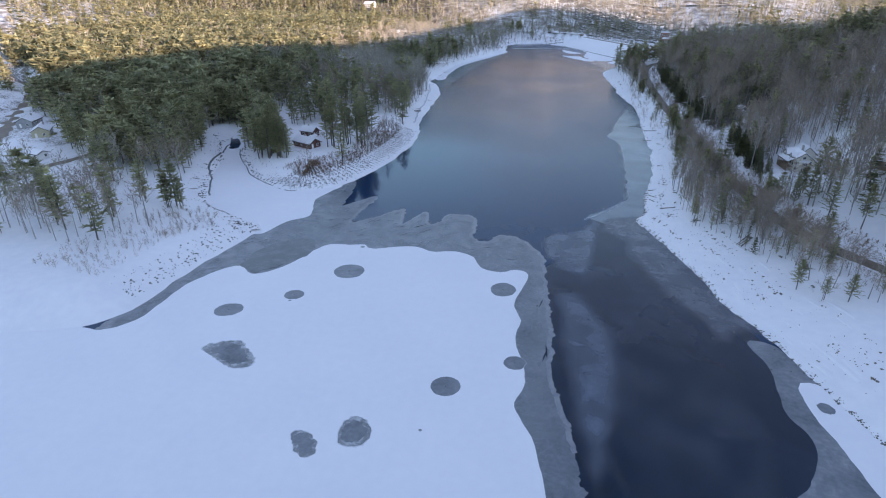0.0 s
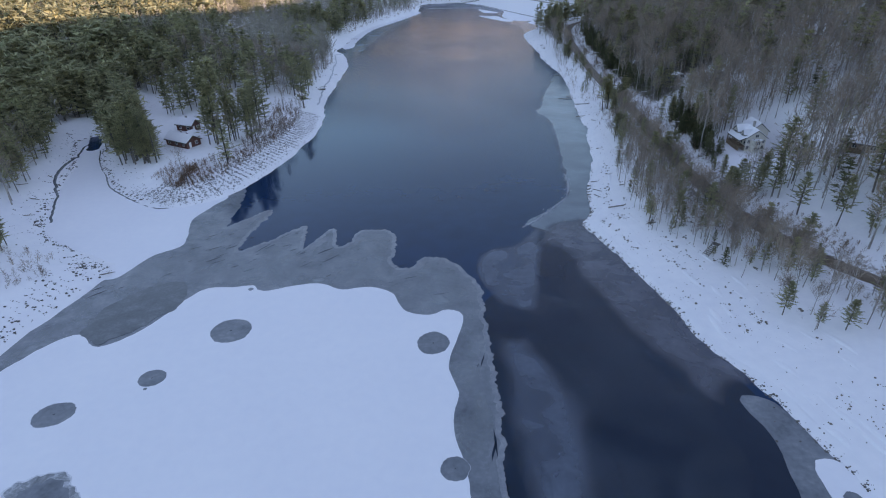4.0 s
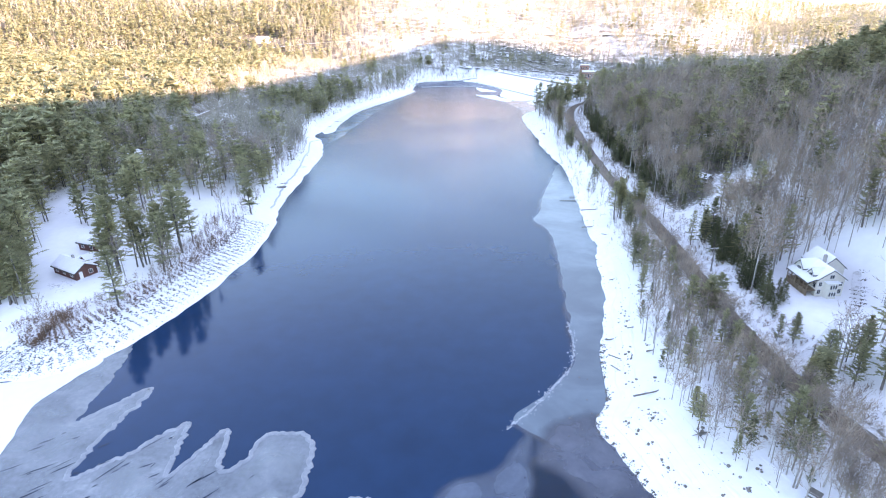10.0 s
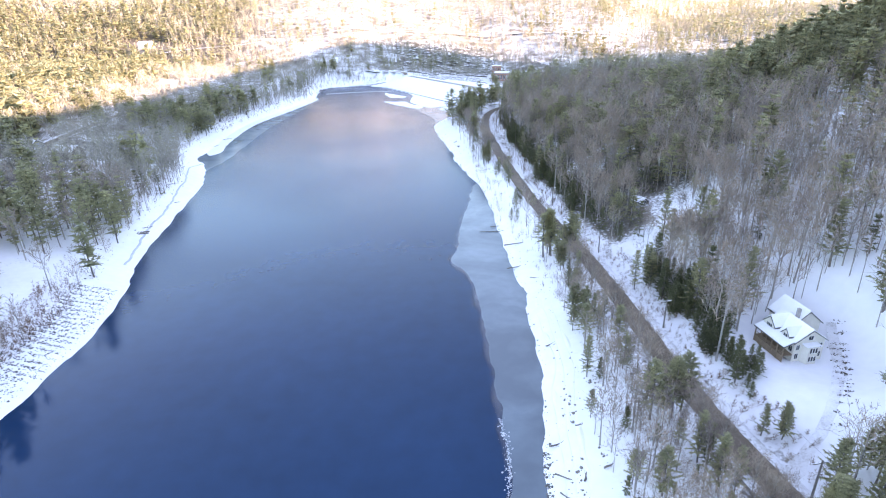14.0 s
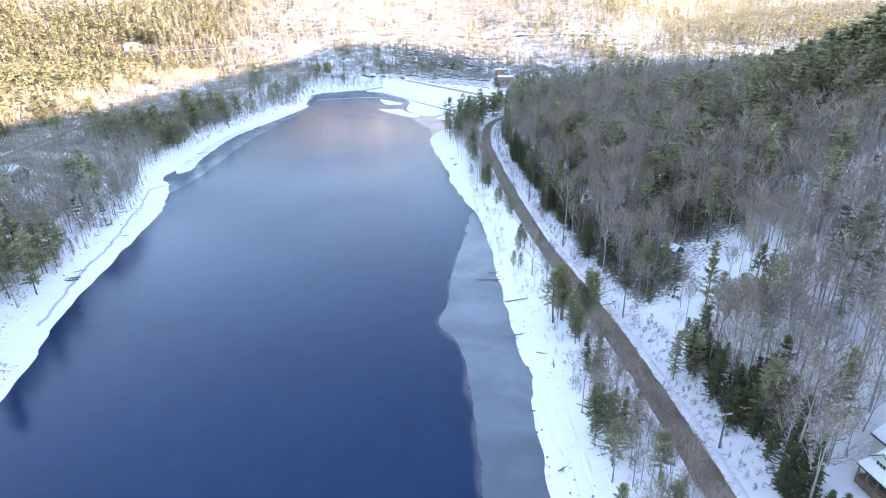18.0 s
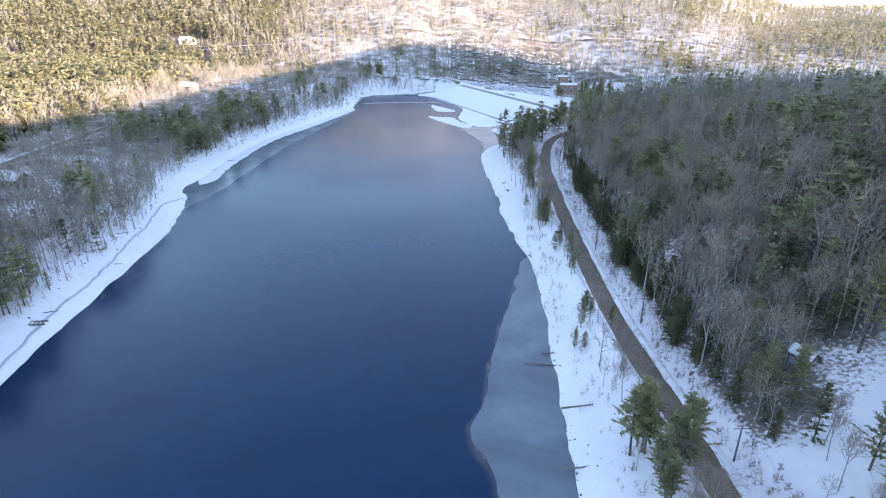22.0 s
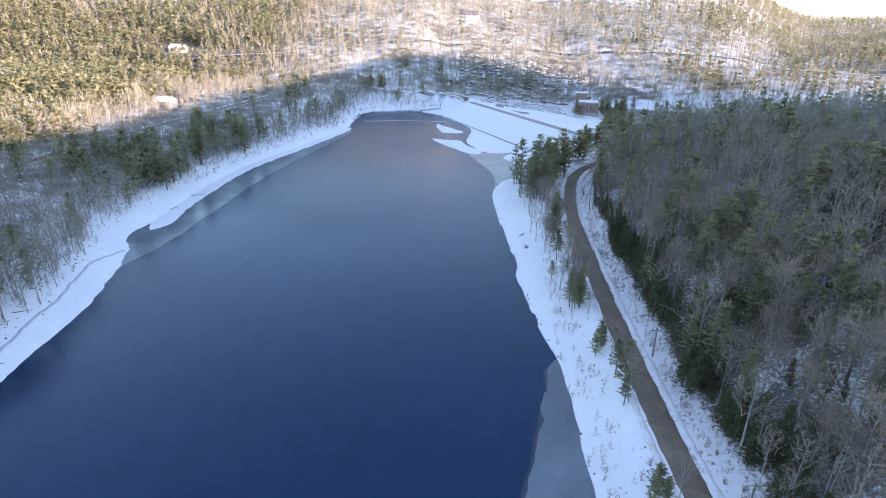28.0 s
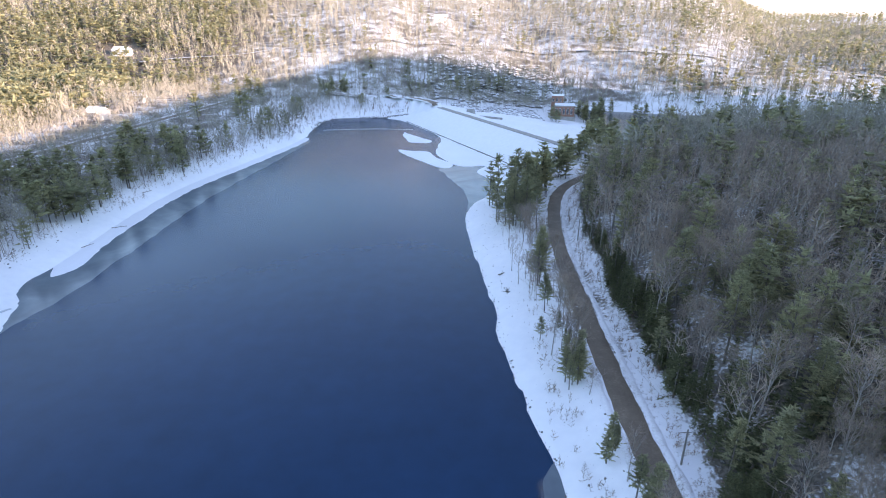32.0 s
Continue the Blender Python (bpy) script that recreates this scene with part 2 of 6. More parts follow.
M_ROAD = material("wet_gritted_asphalt", [(0.3, (0.125, 0.088, 0.061)), (0.52, (0.18, 0.132, 0.094)), (0.72, (0.29, 0.225, 0.17))], 0.3, 0.6, 6, bump=0.1, bump_scale=5, coords="World")
M_BANK = material("ploughed_snow_bank", [(0.3, (0.5, 0.48, 0.46)), (0.5, (0.76, 0.77, 0.79)), (0.7, (0.85, 0.86, 0.88))], 0.35, 0.8, 6, bump=0.5, bump_scale=1.5, coords="World", spec=0.2)
M_BARK = material("grey_bark", [(0.3, (0.1, 0.085, 0.073)), (0.7, (0.25, 0.22, 0.2))], 1.2, 0.9, per="object")
M_TWIG = material("bare_twigs", [(0.32, (0.185, 0.146, 0.125)), (0.45, (0.275, 0.222, 0.19)), (0.55, (0.355, 0.265, 0.2)), (0.68, (0.48, 0.4, 0.32))], 0.13, 0.9, per="island", vary=0.3, coords="World")
# less red than M_TWIG: the olive-cream look of sunlit woods sits in this colour
M_FAR_TWIG = material("sun_toned_twigs", [(0.32, (0.2, 0.185, 0.15)), (0.5, (0.33, 0.305, 0.24)), (0.68, (0.46, 0.43, 0.35))], 0.05, 0.9, per="island", vary=0.3, coords="World")
M_LIMB = material("pale_grey_bark", [(0.3, (0.19, 0.17, 0.155)), (0.5, (0.36, 0.33, 0.3)), (0.7, (0.58, 0.55, 0.51))], 0.2, 0.85, coords="World")
M_PINE = material("pine_needles", [(0.34, (0.24, 0.25, 0.155)), (0.5, (0.38, 0.37, 0.22)), (0.64, (0.49, 0.46, 0.26))], 0.06, 0.75, per="island", vary=0.26, coords="World", spec=0.15)
M_HEMLOCK = material("hemlock_needles", [(0.3, (0.12, 0.138, 0.08)), (0.7, (0.25, 0.26, 0.14))], 0.08, 0.75, per="island", vary=0.26, coords="World", spec=0.15)
for m in (M_PINE, M_HEMLOCK):
    # light passes through the needle sprays
    nt, nd = m.node_tree, m.node_tree.nodes
    tl, mx = nd.new("ShaderNodeBsdfTranslucent"), nd.new("ShaderNodeMixShader")
    mx.inputs[0].default_value = 0.5
    nt.links.new(nd["Principled BSDF"].inputs["Base Color"].links[0].from_socket, tl.inputs["Color"])
    nt.links.new(nd["Principled BSDF"].outputs[0], mx.inputs[1]), nt.links.new(tl.outputs[0], mx.inputs[2])
    nt.links.new(mx.outputs[0], nd["Material Output"].inputs["Surface"])
M_BRUSH = material("dry_brush", [(0.3, (0.15, 0.085, 0.055)), (0.7, (0.33, 0.205, 0.145))], 0.3, 0.9, per="island", vary=0.4, coords="World")
M_ROCK = material("grey_stone", [(0.3, (0.07, 0.066, 0.062)), (0.7, (0.22, 0.21, 0.2))], 0.8, 0.9, 6, bump=0.4, per="object")
M_LEDGE = material("snow_capped_rock", [(0.3, (0.07, 0.066, 0.062)), (0.7, (0.22, 0.21, 0.2))], 0.8, 0.9, 6, bump=0.4, coords="World")
nt, nd = M_LEDGE.node_tree, M_LEDGE.node_tree.nodes
geo, xyz, mr, mx = nd.new("ShaderNodeNewGeometry"), nd.new("ShaderNodeSeparateXYZ"), nd.new("ShaderNodeMapRange"), nd.new("ShaderNodeMix")
mx.data_type = "RGBA"
mr.inputs["From Min"].default_value, mr.inputs["From Max"].default_value = 0.5, 0.75
mx.inputs[7].default_value = (0.82, 0.84, 0.87, 1)
nt.links.new(geo.outputs["Normal"], xyz.inputs[0]), nt.links.new(xyz.outputs["Z"], mr.inputs["Value"]), nt.links.new(mr.outputs[0], mx.inputs[0])
nt.links.new(nd["Principled BSDF"].inputs["Base Color"].links[0].from_socket, mx.inputs[6]), nt.links.new(mx.outputs[2], nd["Principled BSDF"].inputs["Base Color"])
M_LOG = material("weathered_log", [(0.3, (0.1, 0.085, 0.07)), (0.7, (0.28, 0.25, 0.22))], 2.0, 0.85, per="object")
M_POLE = material("weathered_pole_wood", [(0.3, (0.13, 0.118, 0.105)), (0.7, (0.27, 0.25, 0.23))], 2.5, 0.85)
M_PORCELAIN = material("grey_insulator", [(0.4, (0.35, 0.36, 0.38)), (0.6, (0.45, 0.46, 0.48))], 5, 0.3)
M_CREAM = material("cream_clapboard", [(0.3, (0.64, 0.6, 0.52)), (0.7, (0.76, 0.72, 0.64))], 0.8, 0.6, bump=0.1)
M_TIMBER = material("brown_timber", [(0.3, (0.15, 0.1, 0.065)), (0.7, (0.3, 0.21, 0.14))], 2.0, 0.7)
M_WHITE = material("white_paint", [(0.3, (0.68, 0.68, 0.66)), (0.7, (0.8, 0.8, 0.78))], 1.5, 0.5)
M_RED = material("barn_red_boards", [(0.3, (0.09, 0.034, 0.027)), (0.7, (0.17, 0.062, 0.048))], 1.5, 0.7)
M_TAN = material("tan_siding", [(0.3, (0.42, 0.36, 0.24)), (0.7, (0.52, 0.46, 0.32))], 1.0, 0.6)
M_GREYWALL = material("grey_siding", [(0.3, (0.25, 0.26, 0.27)), (0.7, (0.38, 0.39, 0.4))], 1.0, 0.6)
M_BRICK = material("red_brick", [(0.3, (0.26, 0.12, 0.085)), (0.7, (0.4, 0.2, 0.145))], 0.6, 0.85, 6)
M_CONCRETE = material("weathered_concrete", [(0.3, (0.26, 0.25, 0.23)), (0.7, (0.46, 0.44, 0.41))], 0.4, 0.85, 6)
M_ROOF = material("dark_shingles", [(0.3, (0.05, 0.048, 0.046)), (0.7, (0.1, 0.095, 0.09))], 2, 0.85)


def glass_material():
    m = material("window_glass", [(0.3, (0.02, 0.025, 0.03)), (0.7, (0.05, 0.06, 0.07))], 0.5, 0.06)
    return m


M_GLASS = glass_material()


# ---- mesh helpers ----
def mesh_from(name, verts, faces, mats, index=None, smooth=False):
    """A mesh from arrays; faces all triangles or all quads."""
    verts, faces = np.asarray(verts, np.float32), np.asarray(faces, np.int32)
    me = bpy.data.meshes.new(name)
    n, k = faces.shape
    me.vertices.add(len(verts)), me.loops.add(n * k), me.polygons.add(n)
    me.vertices.foreach_set("co", verts.ravel())
    me.loops.foreach_set("vertex_index", faces.ravel())
    me.polygons.foreach_set("loop_start", np.arange(0, n * k, k, dtype=np.int32))
    me.polygons.foreach_set("loop_total", np.full(n, k, np.int32))
    if smooth:
        me.polygons.foreach_set("use_smooth", np.ones(n, bool))
    for m in mats if isinstance(mats, (list, tuple)) else [mats]:
        me.materials.append(m)
    if index is not None:
        me.polygons.foreach_set("material_index", np.asarray(index, np.int32))
    me.update()
    me.validate()
    return me


def part(name, data, mat, parent, label=""):
    """Links a bmesh or a mesh as one object under a thing or a part."""
    if isinstance(data, bmesh.types.BMesh):
        me = bpy.data.meshes.new(name)
        data.to_mesh(me)
        data.free()
        me.materials.append(mat)
    else:
        me = data
    ob = new(name, me)
    ob.parent = parent
    if label:
        ob["label"] = label
    return ob


def box(bm, x0, x1, y0, y1, z0, z1, bevel=0.0):
    """Adds a box with bevelled edges to a bmesh."""
    r = bmesh.ops.create_cube(bm, size=1, matrix=Matrix.LocRotScale(((x0 + x1) / 2, (y0 + y1) / 2, (z0 + z1) / 2), None, (x1 - x0, y1 - y0, z1 - z0)))
    if bevel:
        vs = set(r["verts"])
        bmesh.ops.bevel(bm, geom=[e for e in bm.edges if e.verts[0] in vs and e.verts[1] in vs], offset=bevel, segments=1, affect="EDGES")
    return bm


def boxes(*rows, bevel=0.03):
    bm = bmesh.new()
    for r in rows:
        box(bm, *r, bevel=bevel)
    return bm


def prism(points, depth, axis="y", at=0.0):
    """A closed prism: a polygon in (a, z), pushed along x or y from at to at + depth."""
    bm = bmesh.new()
    put = (lambda a, z, s: (a, s, z)) if axis == "y" else (lambda a, z, s: (s, a, z))
    one = [bm.verts.new(put(a, z, at)) for a, z in points]
    two = [bm.verts.new(put(a, z, at + depth)) for a, z in points]
    bm.faces.new(one), bm.faces.new(two[::-1])
    for i in range(len(points)):
        j = (i + 1) % len(points)
        bm.faces.new((one[j], one[i], two[i], two[j]))
    bmesh.ops.recalc_face_normals(bm, faces=bm.faces)
    return bm


def thing(name, x, y, z, turn=0.0, label="", category="", group=""):
    e = new(name)
    e.empty_display_size = 0.5
    e.matrix_basis = pose(x, y, z, 0, 0, turn)
    return tagged(e, label, category, group)


# ---- plan: lines of the shore, the roads and the ice ----
def curve(points, step=2.0, closed=False):
    """A smooth line through points, resampled at about the given step."""
    p = np.array(points, float)
    q = np.vstack([p[-1:], p, p[:2]]) if closed else np.vstack([2 * p[0] - p[1], p, 2 * p[-1] - p[-2]])
    out = []
    for i in range(len(q) - 3):
        a, b, c, d = q[i:i + 4]
        n = max(2, int(np.linalg.norm(c - b) / step))
        t = np.linspace(0, 1, n, endpoint=False)[:, None]
        out.append(0.5 * (2 * b + (c - a) * t + (2 * a - 5 * b + 4 * c - d) * t**2 + (3 * b - a - 3 * c + d) * t**3))
    if not closed:
        out.append(p[-1:])
    return np.vstack(out)


def wobble(line, size, scale, seed=0.0):
    """Shifts a line in and out by noise, for a natural edge."""
    tang = np.gradient(line, axis=0)
    nrm = np.stack([-tang[:, 1], tang[:, 0]], 1) / (np.linalg.norm(tang, axis=1)[:, None] + 1e-9)
    k = np.array([noise.noise((x * scale, y * scale, seed)) + 0.5 * noise.noise((x * scale * 2.7, y * scale * 2.7, seed + 5)) for x, y in line])
    return line + nrm * (k * size)[:, None]


EAST_SHORE = [(95, -160), (74, -40), (63, 0), (56, 29), (52, 42), (49.5, 52), (44, 63), (42, 75), (38, 89), (33, 106), (30.5, 114), (34, 121),
              (34.5, 128), (40, 154), (43, 165), (45, 187), (47.5, 199), (47, 211), (49, 244), (51, 280), (50.5, 297), (47.5, 322), (46, 342),
              (46, 362), (43.5, 395), (42.5, 420), (46, 440), (54, 453), (60, 470), (68, 481), (76, 491)]
DAM_FOOT = [(60, 527), (44, 562), (28, 597), (12, 632)]
WEST_SHORE = [(-2, 645), (-40, 643), (-48, 603), (-49, 570), (-66, 515), (-80, 473), (-85.5, 436), (-86.5, 393), (-88, 371), (-80, 357),
              (-71, 317), (-69, 270), (-67, 237), (-63, 217), (-61, 196), (-63, 173), (-68, 149), (-76, 131), (-90, 124.5), (-108, 135),
              (-127, 157), (-136, 173), (-144, 192), (-152, 186), (-138, 160), (-124, 123), (-112, 106), (-98, 98), (-86, 91),
              (-87, 81), (-91, 60), (-92.5, 44), (-97, 34), (-110, 28), (-150, 17), (-230, -10), (-300, -160)]
LAKE = np.vstack([wobble(curve(EAST_SHORE), 0.9, 0.12), wobble(curve(DAM_FOOT), 0.2, 0.1), wobble(curve(WEST_SHORE), 0.8, 0.12, 3)])
ROAD = curve([(205, -8), (150, 24), (108, 52), (85, 77), (71, 103), (65.8, 140), (66.6, 190), (66.2, 218), (64.2, 255), (64.8, 300), (66.6, 345), (70, 393), (79, 436),
              (93, 460), (112, 474), (150, 492)])
WEST_ROAD = curve([(-196, 60), (-191, 112), (-184, 138), (-182, 170), (-180, 212), (-172, 300), (-163, 400), (-157, 462), (-147, 508), (-124, 620), (-108, 678), (-88, 690), (-43, 692), (4, 677), (26, 652), (35, 632)])
CURVE_ROAD = curve([(-222, 108), (-236, 138), (-254, 166), (-282, 200), (-310, 236), (-337, 270), (-372, 290), (-420, 300)])


def line_distance(x, y, line, closed=False):
    """Distance from points to a line."""
    a = line
    b = np.roll(line, -1, 0) if closed else line[1:]
    a = a if closed else a[:-1]
    best = np.full(x.shape, 1e9)
    for (ax, ay), (bx, by) in zip(a, b):
        dx, dy = bx - ax, by - ay
        t = np.clip(((x - ax) * dx + (y - ay) * dy) / (dx * dx + dy * dy + 1e-9), 0, 1)
        np.minimum(best, (x - ax - t * dx) ** 2 + (y - ay - t * dy) ** 2, out=best)
    return np.sqrt(best)


def inside(x, y, poly):
    odd = np.zeros(x.shape, bool)
    for (ax, ay), (bx, by) in zip(poly, np.roll(poly, -1, 0)):
        if ay != by:
            odd ^= ((ay > y) != (by > y)) & (x < (bx - ax) * (y - ay) / (by - ay) + ax)
    return odd


def smooth(a, b, v):
    t = np.clip((v - a) / (b - a), 0, 1)
    return t * t * (3 - 2 * t)


def waves(x, y, s, seed):
    """Cheap rolling ground: a few turned sines."""
    r, out = np.random.RandomState(seed), 0
    for k in range(6):
        a, f, p = r.rand() * 6.3, (0.6 + 1.5 * r.rand()) / s, r.rand() * 6.3
        out = out + np.sin((x * np.cos(a) + y * np.sin(a)) * f * 6.3 + p) / 6
    return out


def base_height(x, y, d):
    """Height of the land without its shore."""
    xr = np.maximum(x - 66, 0)
    w = 1 / (1 + np.exp(np.clip((y - 295 - 0.25 * xr) / 28, -40, 40)))
    hill = 0.42 * np.maximum(xr - 4, 0)
    hill = np.where(hill > 86, 86 + (hill - 86) * 0.06, hill)
    east = 4.8 + w * hill + (1 - w) * 13 * (1 - np.exp(-xr / 38)) + waves(x, y, 60, 1) * smooth(20, 70, xr) * 3
    pad = np.exp(-(((x - 92) / 15) ** 2 + ((y - 152) / 17) ** 2) ** 2)
    east = east * (1 - pad) + 7.2 * pad
    # unseen eastern ridge, added and shaped to keep the low sun off the lake
    along = ((x - 330) * 350 + (y - 25) * 450) / (350**2 + 450**2)
    ridge = np.clip(along, -0.6, 1.04)
    off = np.hypot(x - 330 - ridge * 350, y - 25 - ridge * 450)
    crest = np.interp(along, (-0.6, -0.3, -0.1, 0.15, 0.25, 0.35, 0.45, 0.55, 0.7, 0.8, 0.95, 1.04), (112, 134, 139, 135, 135, 141, 147, 151, 158, 168, 165, 150))
    g = np.exp(-(off * (1 + 2.0 * smooth(1.0, 1.1, along)) / 110) ** 2) * smooth(190, 300, x - 0.35 * y + 60)
    east = east * (1 - g) + np.maximum(crest, east) * g
    s = smooth(190, 330, y)
    west = 4.2 + (1.5 + s * 8) * (1 - np.exp(-np.maximum(d - 6, 0) / 45)) + 0.03 * np.maximum(d - 40, 0) + waves(x, y, 90, 2) * smooth(60, 160, d) * 4
    west = west + 0.13 * np.maximum(-x - 420, 0) * smooth(-200, 500, y)
    side = smooth(-20, 20, x)
    land = west * (1 - side) + east * side
    bank = 704 - 0.42 * np.maximum(x - 150, 0)
    low = 1.0 - 8 * smooth(72, 165, x)
    fall = smooth(480, 560, y + 0.1 * np.maximum(x - 120, 0)) * smooth(40, 70, x)
    land = land * (1 - fall) + low * fall
    land = land * (1 - smooth(620, 690, y)) + np.where(x > 60, low, land * 0.5 + 2) * smooth(620, 690, y)
    up = np.maximum(y - bank, 0)
    rise = np.minimum(0.21 * up, 60 + 0.135 * np.maximum(up - 290, 0))
    top = 300 - 264 * smooth(0.3, 0.6, x / np.maximum(y - 200, 50)) + waves(x, y, 700, 4) * 16
    rise = top * (1 - np.exp(-rise / top)) * 1.15
    # unseen steeper upper hillside, added to lengthen its warm reflection in the lake
    steep = np.maximum(up - 500, 0) * 0.42 * (1 - smooth(0.22, 0.45, x / np.maximum(y - 200, 50)))
    rise = rise + 270 * (1 - np.exp(-steep / 270))
    return land + rise + waves(x, y, 130, 3) * smooth(60, 260, up) * 5


def land_height(x, y):
    d = line_distance(x, y, LAKE, True)
    d = np.where(inside(x, y, LAKE), -d, d)
    b = base_height(x, y, d)
    width = np.where(x > 0, 15 + 13 * smooth(130, 85, y), 13.0)
    shore = 0.25 * smooth(0, 1.2, d) + np.clip(d / width, 0, 1) ** 0.85 * np.minimum(b, 4.6) + smooth(0.9, 3.0, d / width) * np.maximum(b - 4.6, 0)
    z = np.where(d > 0, shore, np.maximum(0.3 * d, -3))
    for line, level in ((ROAD, 4.75), (WEST_ROAD, None), (CURVE_ROAD, None)):
        r = line_distance(x, y, line[::2])
        flat = 1 - smooth(3.6, 9.0, r)
        if level is None:
            level = np.where(y < 240, 6.0, 6 + 6 * smooth(240, 460, y))
        z = np.where(d > 2, z * (1 - flat) + level * flat, z)
    return z, d


def axis(fine0, fine1, step, far0, far1):
    """Grid lines, close together in the middle and wider outwards."""
    mid = list(np.arange(fine0, fine1, step))
    a, s = [fine0], step
    while a[-1] > far0:
        s *= 1.12
        a.append(a[-1] - s)
    b, s = [fine1], step
    while b[-1] < far1:
        s *= 1.07
        b.append(b[-1] + s)
    return np.array(a[:0:-1] + mid + b)


GX, GY = axis(-200, 150, 2.0, -2600, 2600), axis(10, 520, 2.0, -1500, 4200)
gx, gy = np.meshgrid(GX, GY)
GZ, GD = land_height(gx, gy)


def at_grid(grid, x, y):
    """Reads a field of the ground at points."""
    i = np.clip(np.searchsorted(GX, x) - 1, 0, len(GX) - 2)
    j = np.clip(np.searchsorted(GY, y) - 1, 0, len(GY) - 2)
    u, v = (x - GX[i]) / (GX[i + 1] - GX[i]), (y - GY[j]) / (GY[j + 1] - GY[j])
    return (grid[j, i] * (1 - u) + grid[j, i + 1] * u) * (1 - v) + (grid[j + 1, i] * (1 - u) + grid[j + 1, i + 1] * u) * v


def ground_at(x, y):
    return float(at_grid(GZ, np.array([x]), np.array([y]))[0])


# ---- the large structure ----
nx, ny = len(GX), len(GY)
idx = np.arange(nx * ny).reshape(ny, nx)
faces = np.stack([idx[:-1, :-1], idx[:-1, 1:], idx[1:, 1:], idx[1:, :-1]], -1).reshape(-1, 4)
ground_mesh = mesh_from("ground", np.stack([gx, gy, GZ], -1).reshape(-1, 3), faces, M_GROUND, smooth=True)
road_x = np.interp(gy, ROAD[:, 1], ROAD[:, 0])
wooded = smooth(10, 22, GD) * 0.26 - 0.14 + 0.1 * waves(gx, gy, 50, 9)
# closed woods: fallen leaves, plus the shade of the gaps painted as dark soil
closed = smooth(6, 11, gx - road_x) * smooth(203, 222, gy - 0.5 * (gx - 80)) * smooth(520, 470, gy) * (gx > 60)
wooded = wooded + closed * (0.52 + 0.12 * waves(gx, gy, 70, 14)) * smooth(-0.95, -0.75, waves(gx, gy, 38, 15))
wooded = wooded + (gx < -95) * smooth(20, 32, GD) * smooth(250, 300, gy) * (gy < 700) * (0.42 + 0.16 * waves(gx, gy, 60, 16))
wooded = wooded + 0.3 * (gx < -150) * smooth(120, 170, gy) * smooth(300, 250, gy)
# extra darkness far left: that hillside's shade is put into the ground colour
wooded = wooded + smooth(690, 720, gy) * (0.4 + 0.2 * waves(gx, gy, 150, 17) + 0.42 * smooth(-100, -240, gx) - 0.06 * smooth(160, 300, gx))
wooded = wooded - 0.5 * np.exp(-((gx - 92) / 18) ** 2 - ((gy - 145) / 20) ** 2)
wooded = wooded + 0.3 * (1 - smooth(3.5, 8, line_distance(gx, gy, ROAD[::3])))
litter_shade = ground_mesh.attributes.new("litter_shade", "FLOAT", "POINT")
litter_shade.data.foreach_set("value", wooded.ravel().astype(np.float32))
tagged(new("ground", ground_mesh), "snow-covered valley ground with fallen leaves and painted shade under trees", "ground", kind="structure")


def sheet(name, outline, low, high, mat, label, category, kind="structure"):
    """A flat slab with the given outline."""
    pts = [Vector((float(x), float(y))) for x, y in outline]
    n = len(pts)
    co, _, tris, _, _, _ = geometry.delaunay_2d_cdt(pts, [(i, (i + 1) % n) for i in range(n)], [], 1, 1e-4)
    bm = bmesh.new()
    top = [bm.verts.new((v.x, v.y, high)) for v in co]
    for t in tris:
        bm.faces.new([top[i] for i in t])
    edges = [e for e in bm.edges if len(e.link_faces) == 1]
    low_of = {}
    for e in edges:
        for v in e.verts:
            if v not in low_of:
                low_of[v] = bm.verts.new((v.co.x, v.co.y, low))
    for e in edges:
        p, q = e.verts
        bm.faces.new((p, low_of[p], low_of[q], q))
    bmesh.ops.recalc_face_normals(bm, faces=bm.faces)
    for v in list(bm.verts):
        if not v.link_faces:
            bm.verts.remove(v)
    me = bpy.data.meshes.new(name)
    bm.to_mesh(me)
    bm.free()
    me.materials.append(mat)
    return tagged(new(name, me), label, category, kind=kind)


sheet("water", [(-320, -160), (100, -160), (100, 500), (82, 506), (30, 640), (20, 672), (-320, 672)], -0.5, 0.0, M_WATER, "calm dark blue lake water reflecting the sky", "water")
sheet("river", [(150, 500), (900, 260), (900, 640), (150, 760)], -6.0, -5.0, M_RIVER, "grey river water behind the wooded point", "water")


# ---- ice on the lake ----
def outline(points, size=0.5, scale=0.3, step=1.2, seed=0, teeth=0.0):
    """A closed natural edge; teeth: the size of its finest notches."""
    line = wobble(curve(points, step, True), size, scale, seed)
    return wobble(line, teeth, 1.3, seed + 20) if teeth else line


SNOW_ICE = [(-310, -150), (-250, 10), (-130, 30), (-102, 31.5), (-94, 31.5), (-89, 37), (-88.4, 44), (-87.2, 54), (-83.5, 62), (-79, 65.2), (-73, 61.5),
            (-67, 67), (-61, 81), (-54, 82.5), (-49.5, 83.6), (-46.5, 81.5), (-36, 84.4), (-29, 82), (-23, 83), (-17.8, 80.7), (-14, 73.8), (-9, 72.5),
            (-5, 74.5), (-1.8, 72.5), (-3, 64), (-4.6, 57), (-2.6, 50), (-3.4, 41), (-0.9, 33), (-1.2, 26), (-2.2, 21), (0.6, 15), (2.4, 9), (5, -10), (9, -60), (12, -150)]
